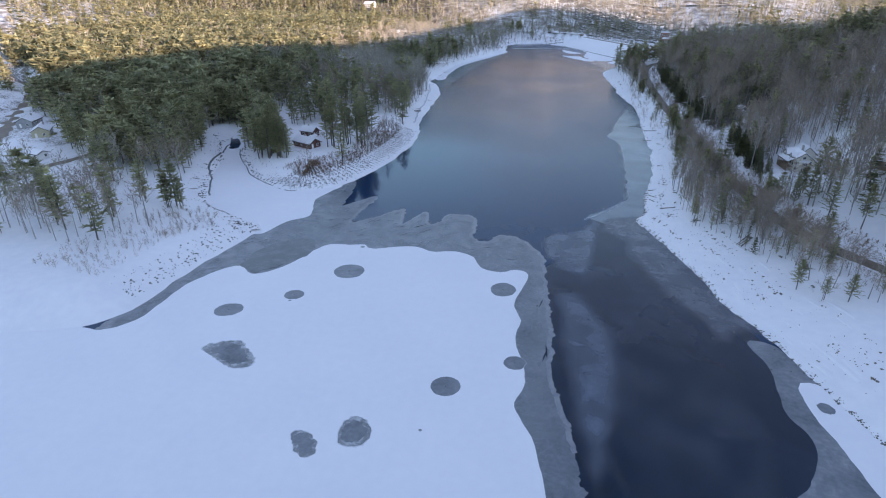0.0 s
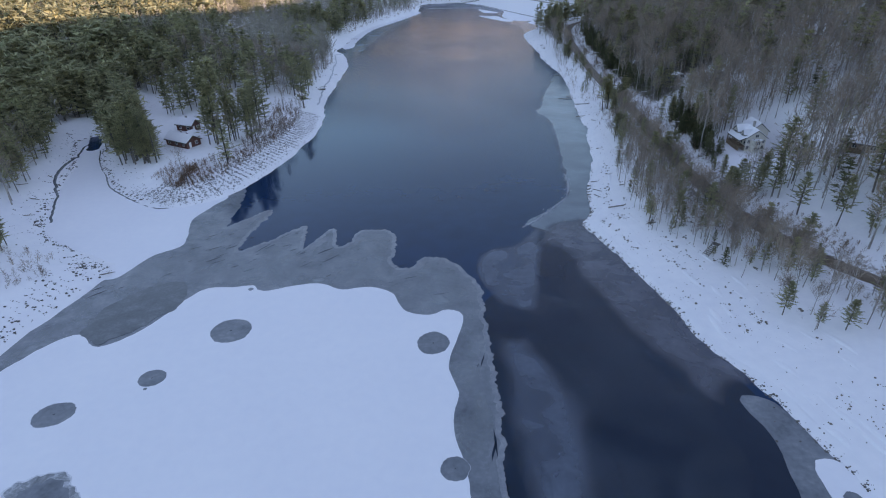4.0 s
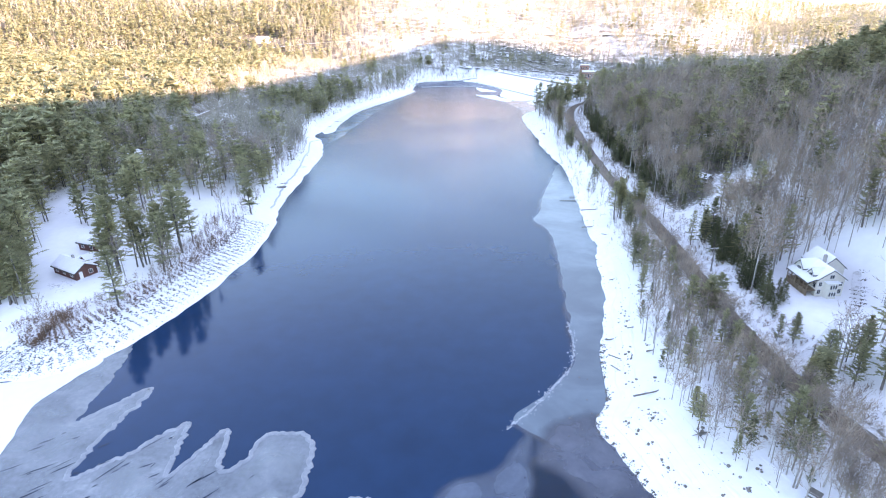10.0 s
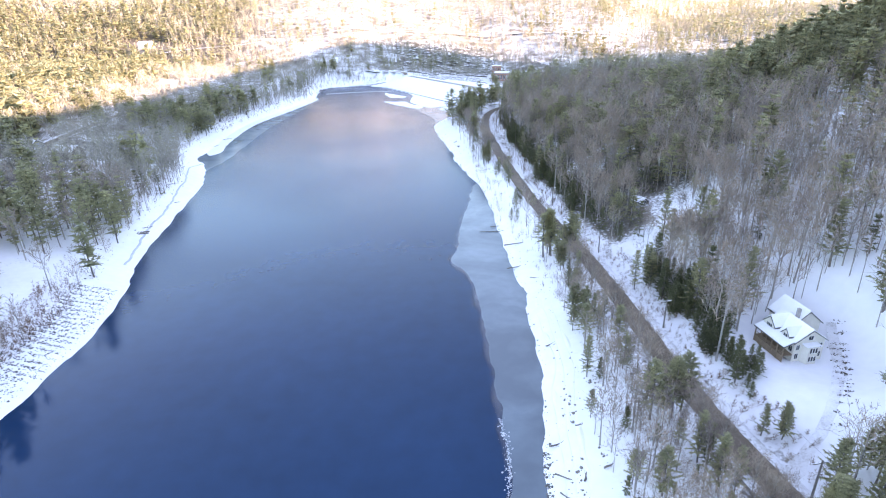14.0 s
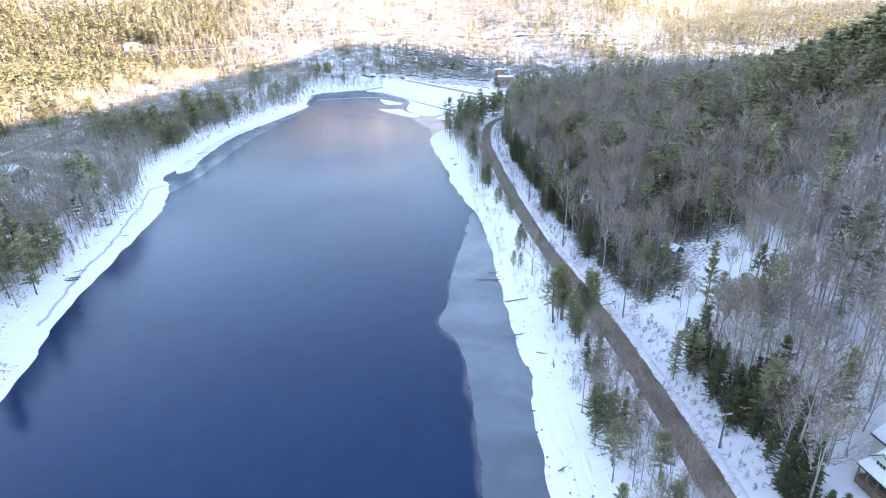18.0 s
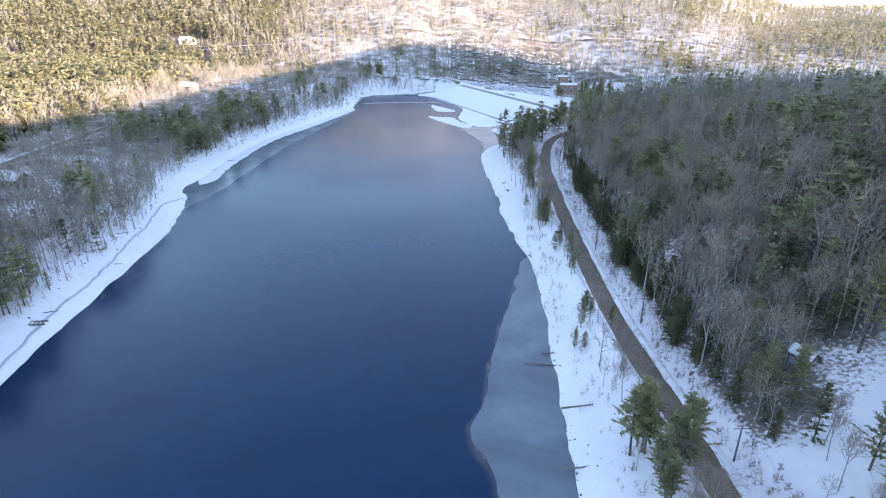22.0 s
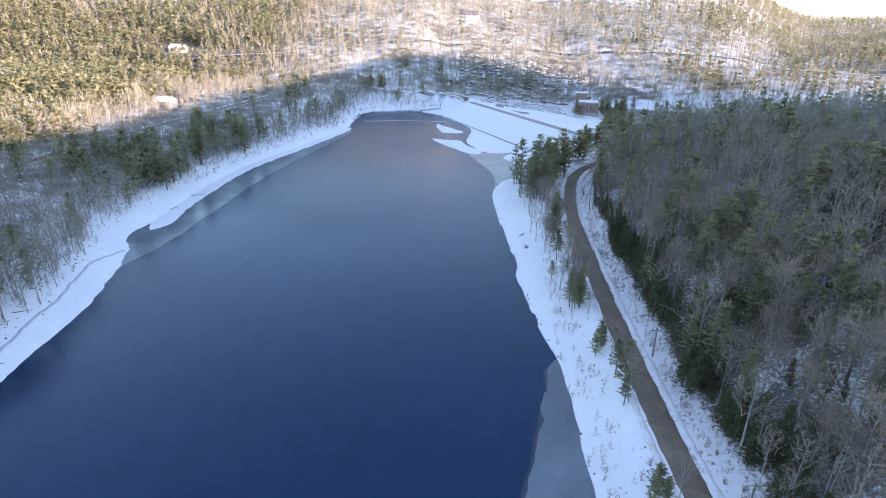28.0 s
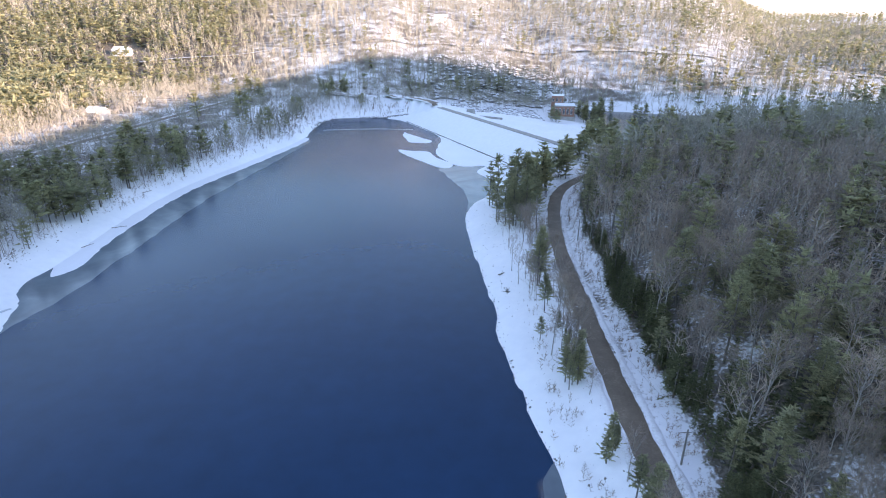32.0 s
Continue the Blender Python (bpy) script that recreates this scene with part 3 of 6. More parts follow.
GREY_ICE = [(-96, 28), (-91, 60), (-90, 94), (-86, 104), (-82, 112), (-84, 122), (-78, 135), (-70, 138), (-67, 118), (-66, 113), (-57.4, 123), (-59.5, 106), (-58.4, 99),
            (-51, 106), (-45, 112.8), (-43.5, 102), (-41.6, 101), (-37, 111), (-34.5, 101.5), (-31, 103), (-29, 109.8), (-21.3, 109.6), (-19.4, 100), (-19.2, 93.5),
            (-14.6, 91), (-11, 95.7), (-6, 94.8), (-1.6, 89), (1.3, 82), (3, 60), (4.2, 42), (3.7, 33), (5.6, 23.5), (8.3, 11), (12, -20), (16, -90), (-60, -90), (-88, 20)]
COVE_SNOW = [(-84, 86), (-80, 96), (-74.5, 103), (-78, 118), (-74, 133), (-88, 132), (-104, 142), (-122, 165), (-140, 200), (-158, 190), (-142, 150), (-128, 118), (-114, 98), (-96, 90)]
DARK_POOL = [(-79, 66), (-73.5, 62.5), (-68, 68), (-63, 77), (-66, 84), (-72, 84), (-78, 76)]
FILM = [(-0.5, 91), (3, 99.5), (10, 104.5), (18, 113), (20, 107), (17.5, 92), (16, 78), (12, 73), (8, 74), (4.6, 76), (2, 82)]
EAST_BELT = [(30, 108), (31, 112), (33, 118), (36, 130), (42, 155), (46, 186), (49, 205), (52, 245), (53, 280), (52, 300),
             (48.5, 297), (46, 288), (42, 271), (36, 248), (33.5, 234), (31, 226), (30.5, 219), (33, 213), (34, 203), (33, 176), (31, 148), (29.5, 134), (23, 124), (15.5, 115), (20, 110), (25, 107)]
EAST_GREY = [(44.6, 49), (46.4, 40), (45, 28), (47, 20), (43, 11), (38, 4), (60, -8), (60, 22), (54, 39), (49.5, 49)]
EAST_SNOW = [(49.5, 35), (52, 37), (56, 34.5), (62, 26), (58, 8), (52.5, 10), (51, 19), (49.6, 27)]
WEST_BELT = [(-72, 330), (-76, 346), (-71.5, 366), (-68, 406), (-65, 444), (-57, 490), (-49, 529), (-43, 566), (-52, 570), (-70, 510), (-84, 470), (-90, 430), (-90, 380), (-82, 357)]
WEST_SHELF = [(-86, 384), (-83, 378), (-78.5, 386), (-80, 400), (-79, 436), (-74.5, 470), (-58, 520), (-45, 566), (-50, 572), (-70, 512), (-84, 470), (-89, 436), (-90, 393)]
DAM_ICE = [(33, 586), (36.5, 572), (34.5, 551), (33, 529), (44, 504), (56.8, 503), (52.5, 492), (57.8, 477), (57.2, 467), (55, 456), (57.6, 451), (64, 470), (76, 492), (60, 526), (46, 557)]
DAM_GREY = [(35, 500), (57, 505), (62, 490), (59, 462), (52, 446), (45.5, 424), (44.2, 440), (44, 459), (37, 487)]
FLOE_A = [(12.6, 592), (20, 580), (30, 566), (28.6, 559), (20, 560), (15.6, 566)]
FLOE_B = [(11.7, 541), (20, 522), (36, 500), (41, 507), (33, 522), (29, 535), (20, 538)]
sheet("grey_ice", outline(GREY_ICE, 0.7, 0.3, 0.5, teeth=0.55), -0.05, 0.03, M_GREY_ICE, "wet grey ice fringe with jagged fingers", "ice")
sheet("snow_ice", outline(SNOW_ICE, 0.45, 0.2), -0.05, 0.1, M_SNOW_ICE, "smooth snow-covered ice sheet on the lake", "ice")
sheet("cove_ice", outline(COVE_SNOW, 0.5, 0.2), -0.05, 0.11, M_SNOW_ICE, "snow-covered ice filling the small cove", "ice")
sheet("dark_ice", outline(DARK_POOL, 0.9, 0.4, 0.6), -0.05, 0.115, M_POOL_ICE, "dark refrozen pool beside the snow-covered ice", "ice")
CLEAR = [(19.9, 106), (28, 97), (34, 88), (39, 73), (44, 58), (48, 47), (49, 30), (49, 15), (46, 0), (50, -40), (14, -60), (9, -5), (5, 24), (3.2, 33), (3.6, 42), (2.8, 60), (2, 75), (5.7, 82), (10, 92), (15, 100)]
sheet("clear_ice", outline(CLEAR, 1.2, 0.1), -0.05, 0.01, M_CLEAR_ICE, "clear black ice over deep water", "ice")


def veil(name, points, z, mat, label, feather, size=1.2, scale=0.12, step=1.0):
    """A film of ice laid on the water, densest in its middle."""
    line = outline(points, size, scale)
    xs, ys = np.arange(line[:, 0].min() - 1, line[:, 0].max() + 1, step), np.arange(line[:, 1].min() - 1, line[:, 1].max() + 1, step)
    x, y = np.meshgrid(xs, ys)
    cover = np.where(inside(x, y, line), smooth(0, feather, line_distance(x, y, line, True)), 0)
    n = np.arange(x.size).reshape(x.shape)
    f = np.stack([n[:-1, :-1], n[:-1, 1:], n[1:, 1:], n[1:, :-1]], -1).reshape(-1, 4)
    f = f[cover.ravel()[f].max(1) > 0]
    used, back = np.unique(f, return_inverse=True)
    me = mesh_from(name, np.column_stack([x.ravel()[used], y.ravel()[used], np.full(len(used), z)]), back.reshape(-1, 4), mat)
    me.attributes.new("cover", "FLOAT", "POINT").data.foreach_set("value", cover.ravel()[used].astype(np.float32))
    return tagged(new(name, me), label, "ice", kind="structure")


FILM_NEAR = [(2.5, 66), (8, 68), (12, 69), (16, 60), (20, 50), (20, 30), (16, 10), (10, -5), (6, 20), (4, 40)]
SOUTH_BELT = [(17, 110), (16.5, 104), (22, 97), (23, 87), (26, 77), (30, 66), (33, 59), (36, 52), (41, 46), (46, 50), (52, 52), (48, 66), (46, 76), (42, 90), (38, 104), (36, 114), (30, 120), (22, 116)]
FILM_LEFT = [(1, 92), (3, 84), (4.5, 60), (6, 40), (9, 24), (14, 0), (22, -30), (20, 0), (14, 24), (11, 44), (8, 64), (6, 84), (4, 92)]
veil("frost", GREY_ICE, 0.06, M_FROST, "pale frost patches on the wet grey ice", 2.0)
veil("ice_film", FILM, 0.018, M_FILM, "thin grey ice film on open water", 3)
veil("ice_film", FILM_NEAR, 0.018, M_FILM, "cloudy grey ice film beside the ice sheet", 6)
veil("ice_film", FILM_LEFT, 0.022, M_WISP, "faint ice film along the grey ice", 3)
veil("ice_film", CLEAR, 0.014, M_WISP, "faint cloudy wisps in the black ice", 12, step=1.5)
veil("shore_ice", SOUTH_BELT, 0.024, M_EDGE_FILM, "thin grey ice thinning out from the snowy shore", 4.5)
veil("shore_ice", [(x - 2.0, y - 1.0) for x, y in EAST_BELT], 0.012, M_EDGE_FILM, "dark thin ice at the open side of the belt", 2.2)
sheet("shore_ice", outline(EAST_BELT, 0.9, 0.16), -0.05, 0.02, M_THIN_ICE, "thin blue-grey ice belt along the snowy shore", "ice")
sheet("shore_ice", outline(EAST_GREY, 0.5, 0.2), -0.05, 0.035, M_GREY_ICE, "wet grey ice beside the snowy shore", "ice")
sheet("shore_snow_ice", outline(EAST_SNOW, 0.4, 0.2), -0.05, 0.08, M_SNOW_ICE, "snow-covered ice tongue beside the shore", "ice")
sheet("shore_ice", outline(WEST_BELT, 0.9, 0.12), -0.05, 0.02, M_THIN_ICE, "thin blue-grey ice belt along the wooded shore", "ice")
sheet("shore_snow_ice", outline(WEST_SHELF, 0.8, 0.16), -0.05, 0.1, M_SNOW_ICE, "snow-covered ice shelf along the wooded shore", "ice")
sheet("dam_ice", outline(DAM_ICE, 0.7, 0.1), -0.05, 0.1, M_SNOW_ICE, "snow-covered ice at the foot of the dam", "ice")
sheet("dam_grey_ice", outline(DAM_GREY, 0.9, 0.1), -0.05, 0.03, M_THIN_ICE, "thin grey ice at the corner of the dam", "ice")
for pts in (FLOE_A, FLOE_B):
    tagged(sheet("ice_floe", outline(pts, 0.8, 0.12), -0.05, 0.09, M_SNOW_ICE, "snow-covered ice floe near the dam", "ice floe", "thing"), group="floes near the dam")


def slab(name, line, low, high, mat):
    """A closed plate with the given outline."""
    n = len(line)
    top = [(a, b, high) for a, b in line] + [(a * 1.01, b * 1.01, low) for a, b in line]
    me = bpy.data.meshes.new(name)
    me.from_pydata(top, [], [list(range(n))] + [(i, n + i, n + (i + 1) % n, (i + 1) % n) for i in range(n)])
    me.materials.append(mat)
    return me


M_FRINGE = material("frosted_ice_fringe", [(0.3, (0.152, 0.182, 0.21)), (0.5, (0.22, 0.25, 0.28)), (0.7, (0.345, 0.375, 0.4))], 0.5, 0.35, 6, fine=0.4, coords="World")
M_RIM = material("slush_rim", [(0.35, (0.45, 0.49, 0.54)), (0.6, (0.72, 0.75, 0.79))], 0.5, 0.5, coords="World")
M_OLD_HOLE = material("mottled_old_ice", [(0.34, (0.13, 0.16, 0.17)), (0.5, (0.24, 0.27, 0.29)), (0.64, (0.5, 0.54, 0.58))], 0.45, 0.4, 4, fine=0.3, coords="World", distort=1.0)


def refrozen_hole(x, y, rx, ry, turn, rough, mat):
    """A dark melt circle in the snow cover, with a paler rim and a small centre hole."""
    a = np.linspace(0, 2 * np.pi, 64, endpoint=False)
    k = np.array([1 + rough * (noise.noise((np.cos(v) * 2 + x, np.sin(v) * 2 + y, 1)) + 0.6 * noise.noise((np.cos(v) * 6 + x, np.sin(v) * 6 + y, 4))) for v in a])
    c, s = np.cos(turn), np.sin(turn)
    px, py = rx * k * np.cos(a), ry * k * np.sin(a)
    e = thing("melt_hole", x, y, 0.1, 0, "dark round melt hole refrozen in the snow-covered ice", "melt hole", "melt holes in the ice")

    def disc(name, f, z, m, label):
        bm = bmesh.new()
        top = [bm.verts.new(((u * c - w * s) * f, (u * s + w * c) * f, z)) for u, w in zip(px, py)]
        low = [bm.verts.new((v.co.x * 1.01, v.co.y * 1.01, -0.03)) for v in top]
        bm.faces.new(top)
        for i in range(len(top)):
            j = (i + 1) % len(top)
            bm.faces.new((top[i], low[i], low[j], top[j]))
        bmesh.ops.recalc_face_normals(bm, faces=bm.faces)
        return part(name, bm, m, e, label)
    disc("slush_rim", 1.025, 0.006, M_RIM, "pale frosted rim")
    disc("ice_disc", 1.0, 0.012, mat, "dark grey wet ice")
    if rx > 1.5:
        disc("centre_hole", 0.05, 0.018, M_DARK_ICE, "small dark centre hole")


for row in ((-48.7, 66.8, 4.0, 3.8, 0, 0.06), (-58.1, 52.8, 2.4, 2.2, 0, 0.06), (-70.5, 43.8, 3.3, 2.8, 0.3, 0.08), (-15.4, 24.8, 2.8, 2.8, 0, 0.04),
            (-7.7, 63.3, 3.1, 3.4, 0, 0.08), (-3.0, 34.1, 2.2, 2.2, 0, 0.08), (-49.7, 81.9, 0.6, 0.6, 0, 0.1), (-17.7, 12.7, 0.3, 0.3, 0, 0.1),
            (-58.0, 50.0, 0.35, 0.3, 0, 0.1), (52.3, 29.8, 1.3, 1.5, 0.2, 0.15)):
    refrozen_hole(*row, M_GREY_ICE)
# three older holes with torn, half-drifted outlines
TORN = (((-68.1, 28.7), (-65.8, 31.0), (-61.3, 32.3), (-58.2, 29.5), (-55.0, 26.3), (-56.1, 23.8), (-59.7, 23.8), (-64.3, 26.3)),
        ((-39.1, 8.3), (-37.0, 9.3), (-34.7, 7.7), (-33.7, 5.2), (-34.6, 3.6), (-37.0, 4.7)),
        ((-31.5, 11.0), (-30.4, 13.7), (-28.4, 14.0), (-26.3, 11.9), (-25.9, 9.2), (-27.7, 7.2), (-30.3, 7.5)))
for i, pts in enumerate(TORN):
    q = np.array(pts)
    mid = q.mean(0)
    hole = thing("melt_hole", mid[0], mid[1], 0.1, 0, "ragged grey melt hole half drifted over with snow", "melt hole", "melt holes in the ice")
    for name, f, z, mat, tag in (("slush_rim", 1.05, 0.008, M_RIM, "pale wet slush rim"), ("ice_sheet", 1.0, 0.016, M_OLD_HOLE, "grey mottled ice"), ("ice_core", 0.72, 0.024, M_GREY_ICE, "darker ice in the middle")):
        line = wobble(curve((q - mid) * f, 0.35, True), 0.4 + 0.25 * (f < 0.8), 0.9, i + f)
        part(name, slab(name, line, -0.03, z, mat), None, hole, tag)


def ribbon(name, line, half, lift, mat, label, category, field=None, crown=0.0):
    """A strip draped along a line, with a slightly raised middle."""
    tang = np.gradient(line, axis=0)
    nrm = np.stack([-tang[:, 1], tang[:, 0]], 1) / np.linalg.norm(tang, axis=1)[:, None]
    offs = np.linspace(-half, half, 7)
    rag = np.array([1 + 0.13 * noise.noise((x * 0.3, y * 0.3, 7)) + 0.06 * noise.noise((x * 1.1, y * 1.1, 9)) for x, y in line])[:, None]
    rows = []
    for o in offs:
        p = line + nrm * o * rag
        z = at_grid(GZ, line[:, 0], line[:, 1]) if field is None else field(line[:, 0], line[:, 1])
        rows.append(np.column_stack([p, z + lift + crown * (1 - (o / half) ** 2) - (0.25 if abs(o) == half else 0)]))
    v = np.stack(rows, 1)
    n, k = v.shape[:2]
    i = np.arange(n * k).reshape(n, k)
    f = np.stack([i[:-1, :-1], i[:-1, 1:], i[1:, 1:], i[1:, :-1]], -1).reshape(-1, 4)
    return tagged(new(name, mesh_from(name, v.reshape(-1, 3), f, mat, smooth=True)), label, category, kind="structure")


def berm(name, line, offset, height, width, seed):
    """A lumpy ploughed bank of snow along a road's edge."""
    tang = np.gradient(line, axis=0)
    nrm = np.stack([-tang[:, 1], tang[:, 0]], 1) / np.linalg.norm(tang, axis=1)[:, None]
    k = np.array([1 + 0.7 * noise.noise((x * 0.35, y * 0.35, seed)) + 0.4 * noise.noise((x * 1.2, y * 1.2, seed)) for x, y in line])
    prof = ((-0.5, -0.25), (-0.28, 0.6), (0, 1.0), (0.25, 0.7), (0.5, -0.25))
    z = at_grid(GZ, line[:, 0], line[:, 1])
    v = np.stack([np.column_stack([line + nrm * (offset + a * width * k)[:, None], z + h * height * k]) for a, h in prof], 1)
    n, m = v.shape[:2]
    i = np.arange(n * m).reshape(n, m)
    f = np.stack([i[:-1, :-1], i[:-1, 1:], i[1:, 1:], i[1:, :-1]], -1).reshape(-1, 4)
    return tagged(new(name, mesh_from(name, v.reshape(-1, 3), f, M_BANK, smooth=True)), "ploughed snow bank along the road edge", "snow bank", kind="structure")


ribbon("road", ROAD, 2.7, 0.12, M_ROAD, "wet brown gritted asphalt road", "road", crown=0.06)
berm("snow_bank", ROAD, 3.4, 0.2, 1.5, 1.0)
berm("snow_bank", ROAD, -3.4, 0.2, 1.5, 2.0)
ribbon("road", WEST_ROAD, 3.2, 0.12, M_ROAD, "dark asphalt road through the woods", "road", crown=0.06)
berm("snow_bank", WEST_ROAD, 3.8, 0.5, 1.6, 3.0)
berm("snow_bank", WEST_ROAD, -3.8, 0.5, 1.6, 4.0)
ribbon("road", CURVE_ROAD, 4.0, 0.15, M_ROAD, "dark curved asphalt road among houses", "road", crown=0.06)
FAR_ROAD = curve([(-260, 770), (-160, 800), (-60, 838), (40, 858), (130, 862), (220, 846), (330, 800), (460, 720)], 6)
ribbon("road", FAR_ROAD, 4.0, 1.2, M_BANK, "snowy road cut along the far hillside", "road")
DRIVE = curve([(101, 158), (98.3, 153.5), (92.4, 144.8), (86.5, 138.1), (77.8, 130), (69.5, 126)])
ribbon("driveway", DRIVE, 1.6, 0.05, M_BANK, "snow-covered driveway with churned tyre tracks", "driveway")

# the brook that crosses the cove and the crack between shore and shelf ice
CRACK = curve([(-81.5, 358), (-82.7, 343.3), (-77.7, 319.6), (-76.2, 304.4), (-74, 290), (-73.2, 276.6), (-72, 258.3), (-70.3, 244.8), (-68.5, 232)], 1.0)
BROOK = curve([(-147, 189), (-146, 178), (-140.5, 160.4), (-137, 148.6), (-131, 138), (-124, 126), (-118, 115)], 1.0)
ribbon("brook", wobble(BROOK, 0.9, 0.14, 8), 0.5, 0, M_DARK_ICE, "narrow dark brook channel through cove ice", "brook", field=lambda x, y: np.maximum(at_grid(GZ, x, y) + 0.12, 0.14))
ribbon("shore_crack", wobble(CRACK, 0.6, 0.2, 9), 0.4, 0.16, M_RIDGE_ICE, "grey meltwater crack along the snowy shore", "crack")

# pale frozen rim on the open side of the grey ice
edge_line = outline(GREY_ICE, 0.7, 0.3, 0.5, teeth=0.55)
first = int(np.argmin(np.hypot(edge_line[:, 0] + 66, edge_line[:, 1] - 113)))
last = int(np.argmin(np.hypot(edge_line[:, 0] - 8.3, edge_line[:, 1] - 11)))
ribbon("ice_rim", edge_line[first:last], 0.7, 0, M_FRINGE, "pale frozen rim along the grey ice edge", "ice", field=lambda x, y: np.full(np.shape(x), 0.05))

# ---- the dam and its works ----
FOOT_A, FOOT_B, TOP_A, TOP_B = Vector((12, 632, 0)), Vector((77, 490, 0)), Vector((34, 630, 9.5)), Vector((98, 496, 9.5))


def dam():
    e = thing("dam", 56, 585, 0, 0, "long earth dam under smooth snow with a crest road", "dam")
    e["kind"] = "structure"
    o = Vector((56, 585, 0))
    run = (TOP_B - TOP_A).normalized()
    out = Vector((-run.y, run.x, 0))
    out = out if out.x > 0 else -out
    prof = [(FOOT_A + Vector((-2, -1, -1)), FOOT_B + Vector((-2, -1, -1))), (FOOT_A * 0.62 + TOP_A * 0.38 + Vector((0, 0, 0.4)), FOOT_B * 0.62 + TOP_B * 0.38 + Vector((0, 0, 0.4))), (TOP_A, TOP_B),
            (TOP_A + out * 13 + Vector((0, 0, -0.6)), TOP_B + out * 13 + Vector((0, 0, -0.6))), (TOP_A + out * 25 + Vector((0, 0, -11)), TOP_B + out * 25 + Vector((0, 0, -11)))]
    n = 40
    v, f = [], []
    for a, b in prof:
        a, b = a - run * 4, b + run * 6
        for i in range(n + 1):
            p = a.lerp(b, i / n) - o
            v.append((p.x, p.y, p.z + 0.12 * noise.noise((p.x * 0.2, p.y * 0.2, 0))))
    for r in range(len(prof) - 1):
        for i in range(n):
            f.append((r * (n + 1) + i, r * (n + 1) + i + 1, (r + 1) * (n + 1) + i + 1, (r + 1) * (n + 1) + i))
    part("embankment", mesh_from("embankment", v, f, M_SNOW, smooth=False), None, e, "smooth snow-covered slope")
    bm = bmesh.new()
    c = [TOP_A + out * 1.2, TOP_B + out * 1.2, TOP_B + out * 5.2, TOP_A + out * 5.2]
    top = [bm.verts.new(p - o + Vector((0, 0, 0.35))) for p in c]
    low = [bm.verts.new(p - o + Vector((0, 0, -0.2))) for p in c]
    bm.faces.new(top)
    for i in range(4):
        bm.faces.new((top[i], low[i], low[(i + 1) % 4], top[(i + 1) % 4]))
    bmesh.ops.recalc_face_normals(bm, faces=bm.faces)
    part("crest_road", bm, M_CONCRETE, e, "grey gravel crest road")
    # guard posts along the crest
    for i in range(28):
        p = TOP_A.lerp(TOP_B, (i + 0.5) / 28) + out * 0.7 - o
        part("guard_post", boxes((p.x - 0.12, p.x + 0.12, p.y - 0.12, p.y + 0.12, p.z - 0.2, p.z + 0.9), bevel=0.02), M_POLE, e)
    # thin line of the old waterline terrace
    bm = bmesh.new()
    a, b = FOOT_A * 0.995 + TOP_A * 0.005, FOOT_B * 0.995 + TOP_B * 0.005
    side = out * 0.2
    n, rings = 60, []
    for i in range(n + 1):
        c = a.lerp(b, i / n) - o
        k = 1 + 0.5 * noise.noise((i * 0.4, 0, 0))
        rings.append([bm.verts.new(c - side * k + Vector((0, 0, -0.3))), bm.verts.new(c - side * k + Vector((0, 0, 0.25))), bm.verts.new(c + side * k + Vector((0, 0, 0.4))), bm.verts.new(c + side * k + Vector((0, 0, -0.3)))])
    for r0, r1 in zip(rings, rings[1:]):
        for s in range(3):
            bm.faces.new((r0[s], r1[s], r1[s + 1], r0[s + 1]))
    part("stone_terrace", bm, M_ROCK, e, "dark line of stones at the foot")


dam()


def window(parent, x, y, z, w, h, face, mullions=1):
    """A framed window on a wall; face: 'w', 'e', 's' or 'n'."""
    def span(a0, a1, d0, d1, z0, z1):
        s = -1 if face in "ws" else 1
        d0, d1 = sorted((s * d0, s * d1))
        return (x + d0, x + d1, y + a0, y + a1, z + z0, z + z1) if face in "we" else (x + a0, x + a1, y + d0, y + d1, z + z0, z + z1)
    fr = 0.09
    f = part("window", boxes(span(-w / 2 - fr, w / 2 + fr, 0.0, 0.07, h, h + fr), span(-w / 2 - fr, w / 2 + fr, 0.0, 0.1, -fr, 0),
                             span(-w / 2 - fr, -w / 2, 0.0, 0.07, 0, h), span(w / 2, w / 2 + fr, 0.0, 0.07, 0, h),
                             *[span(-w / 2 + w * (i + 1) / (mullions + 1) - 0.03, -w / 2 + w * (i + 1) / (mullions + 1) + 0.03, 0.0, 0.055, 0, h) for i in range(mullions)], bevel=0.01), M_WHITE, parent, "white framed window")
    part("pane", boxes(span(-w / 2, w / 2, 0.004, 0.03, 0, h), bevel=0), M_GLASS, f, "dark glass pane")


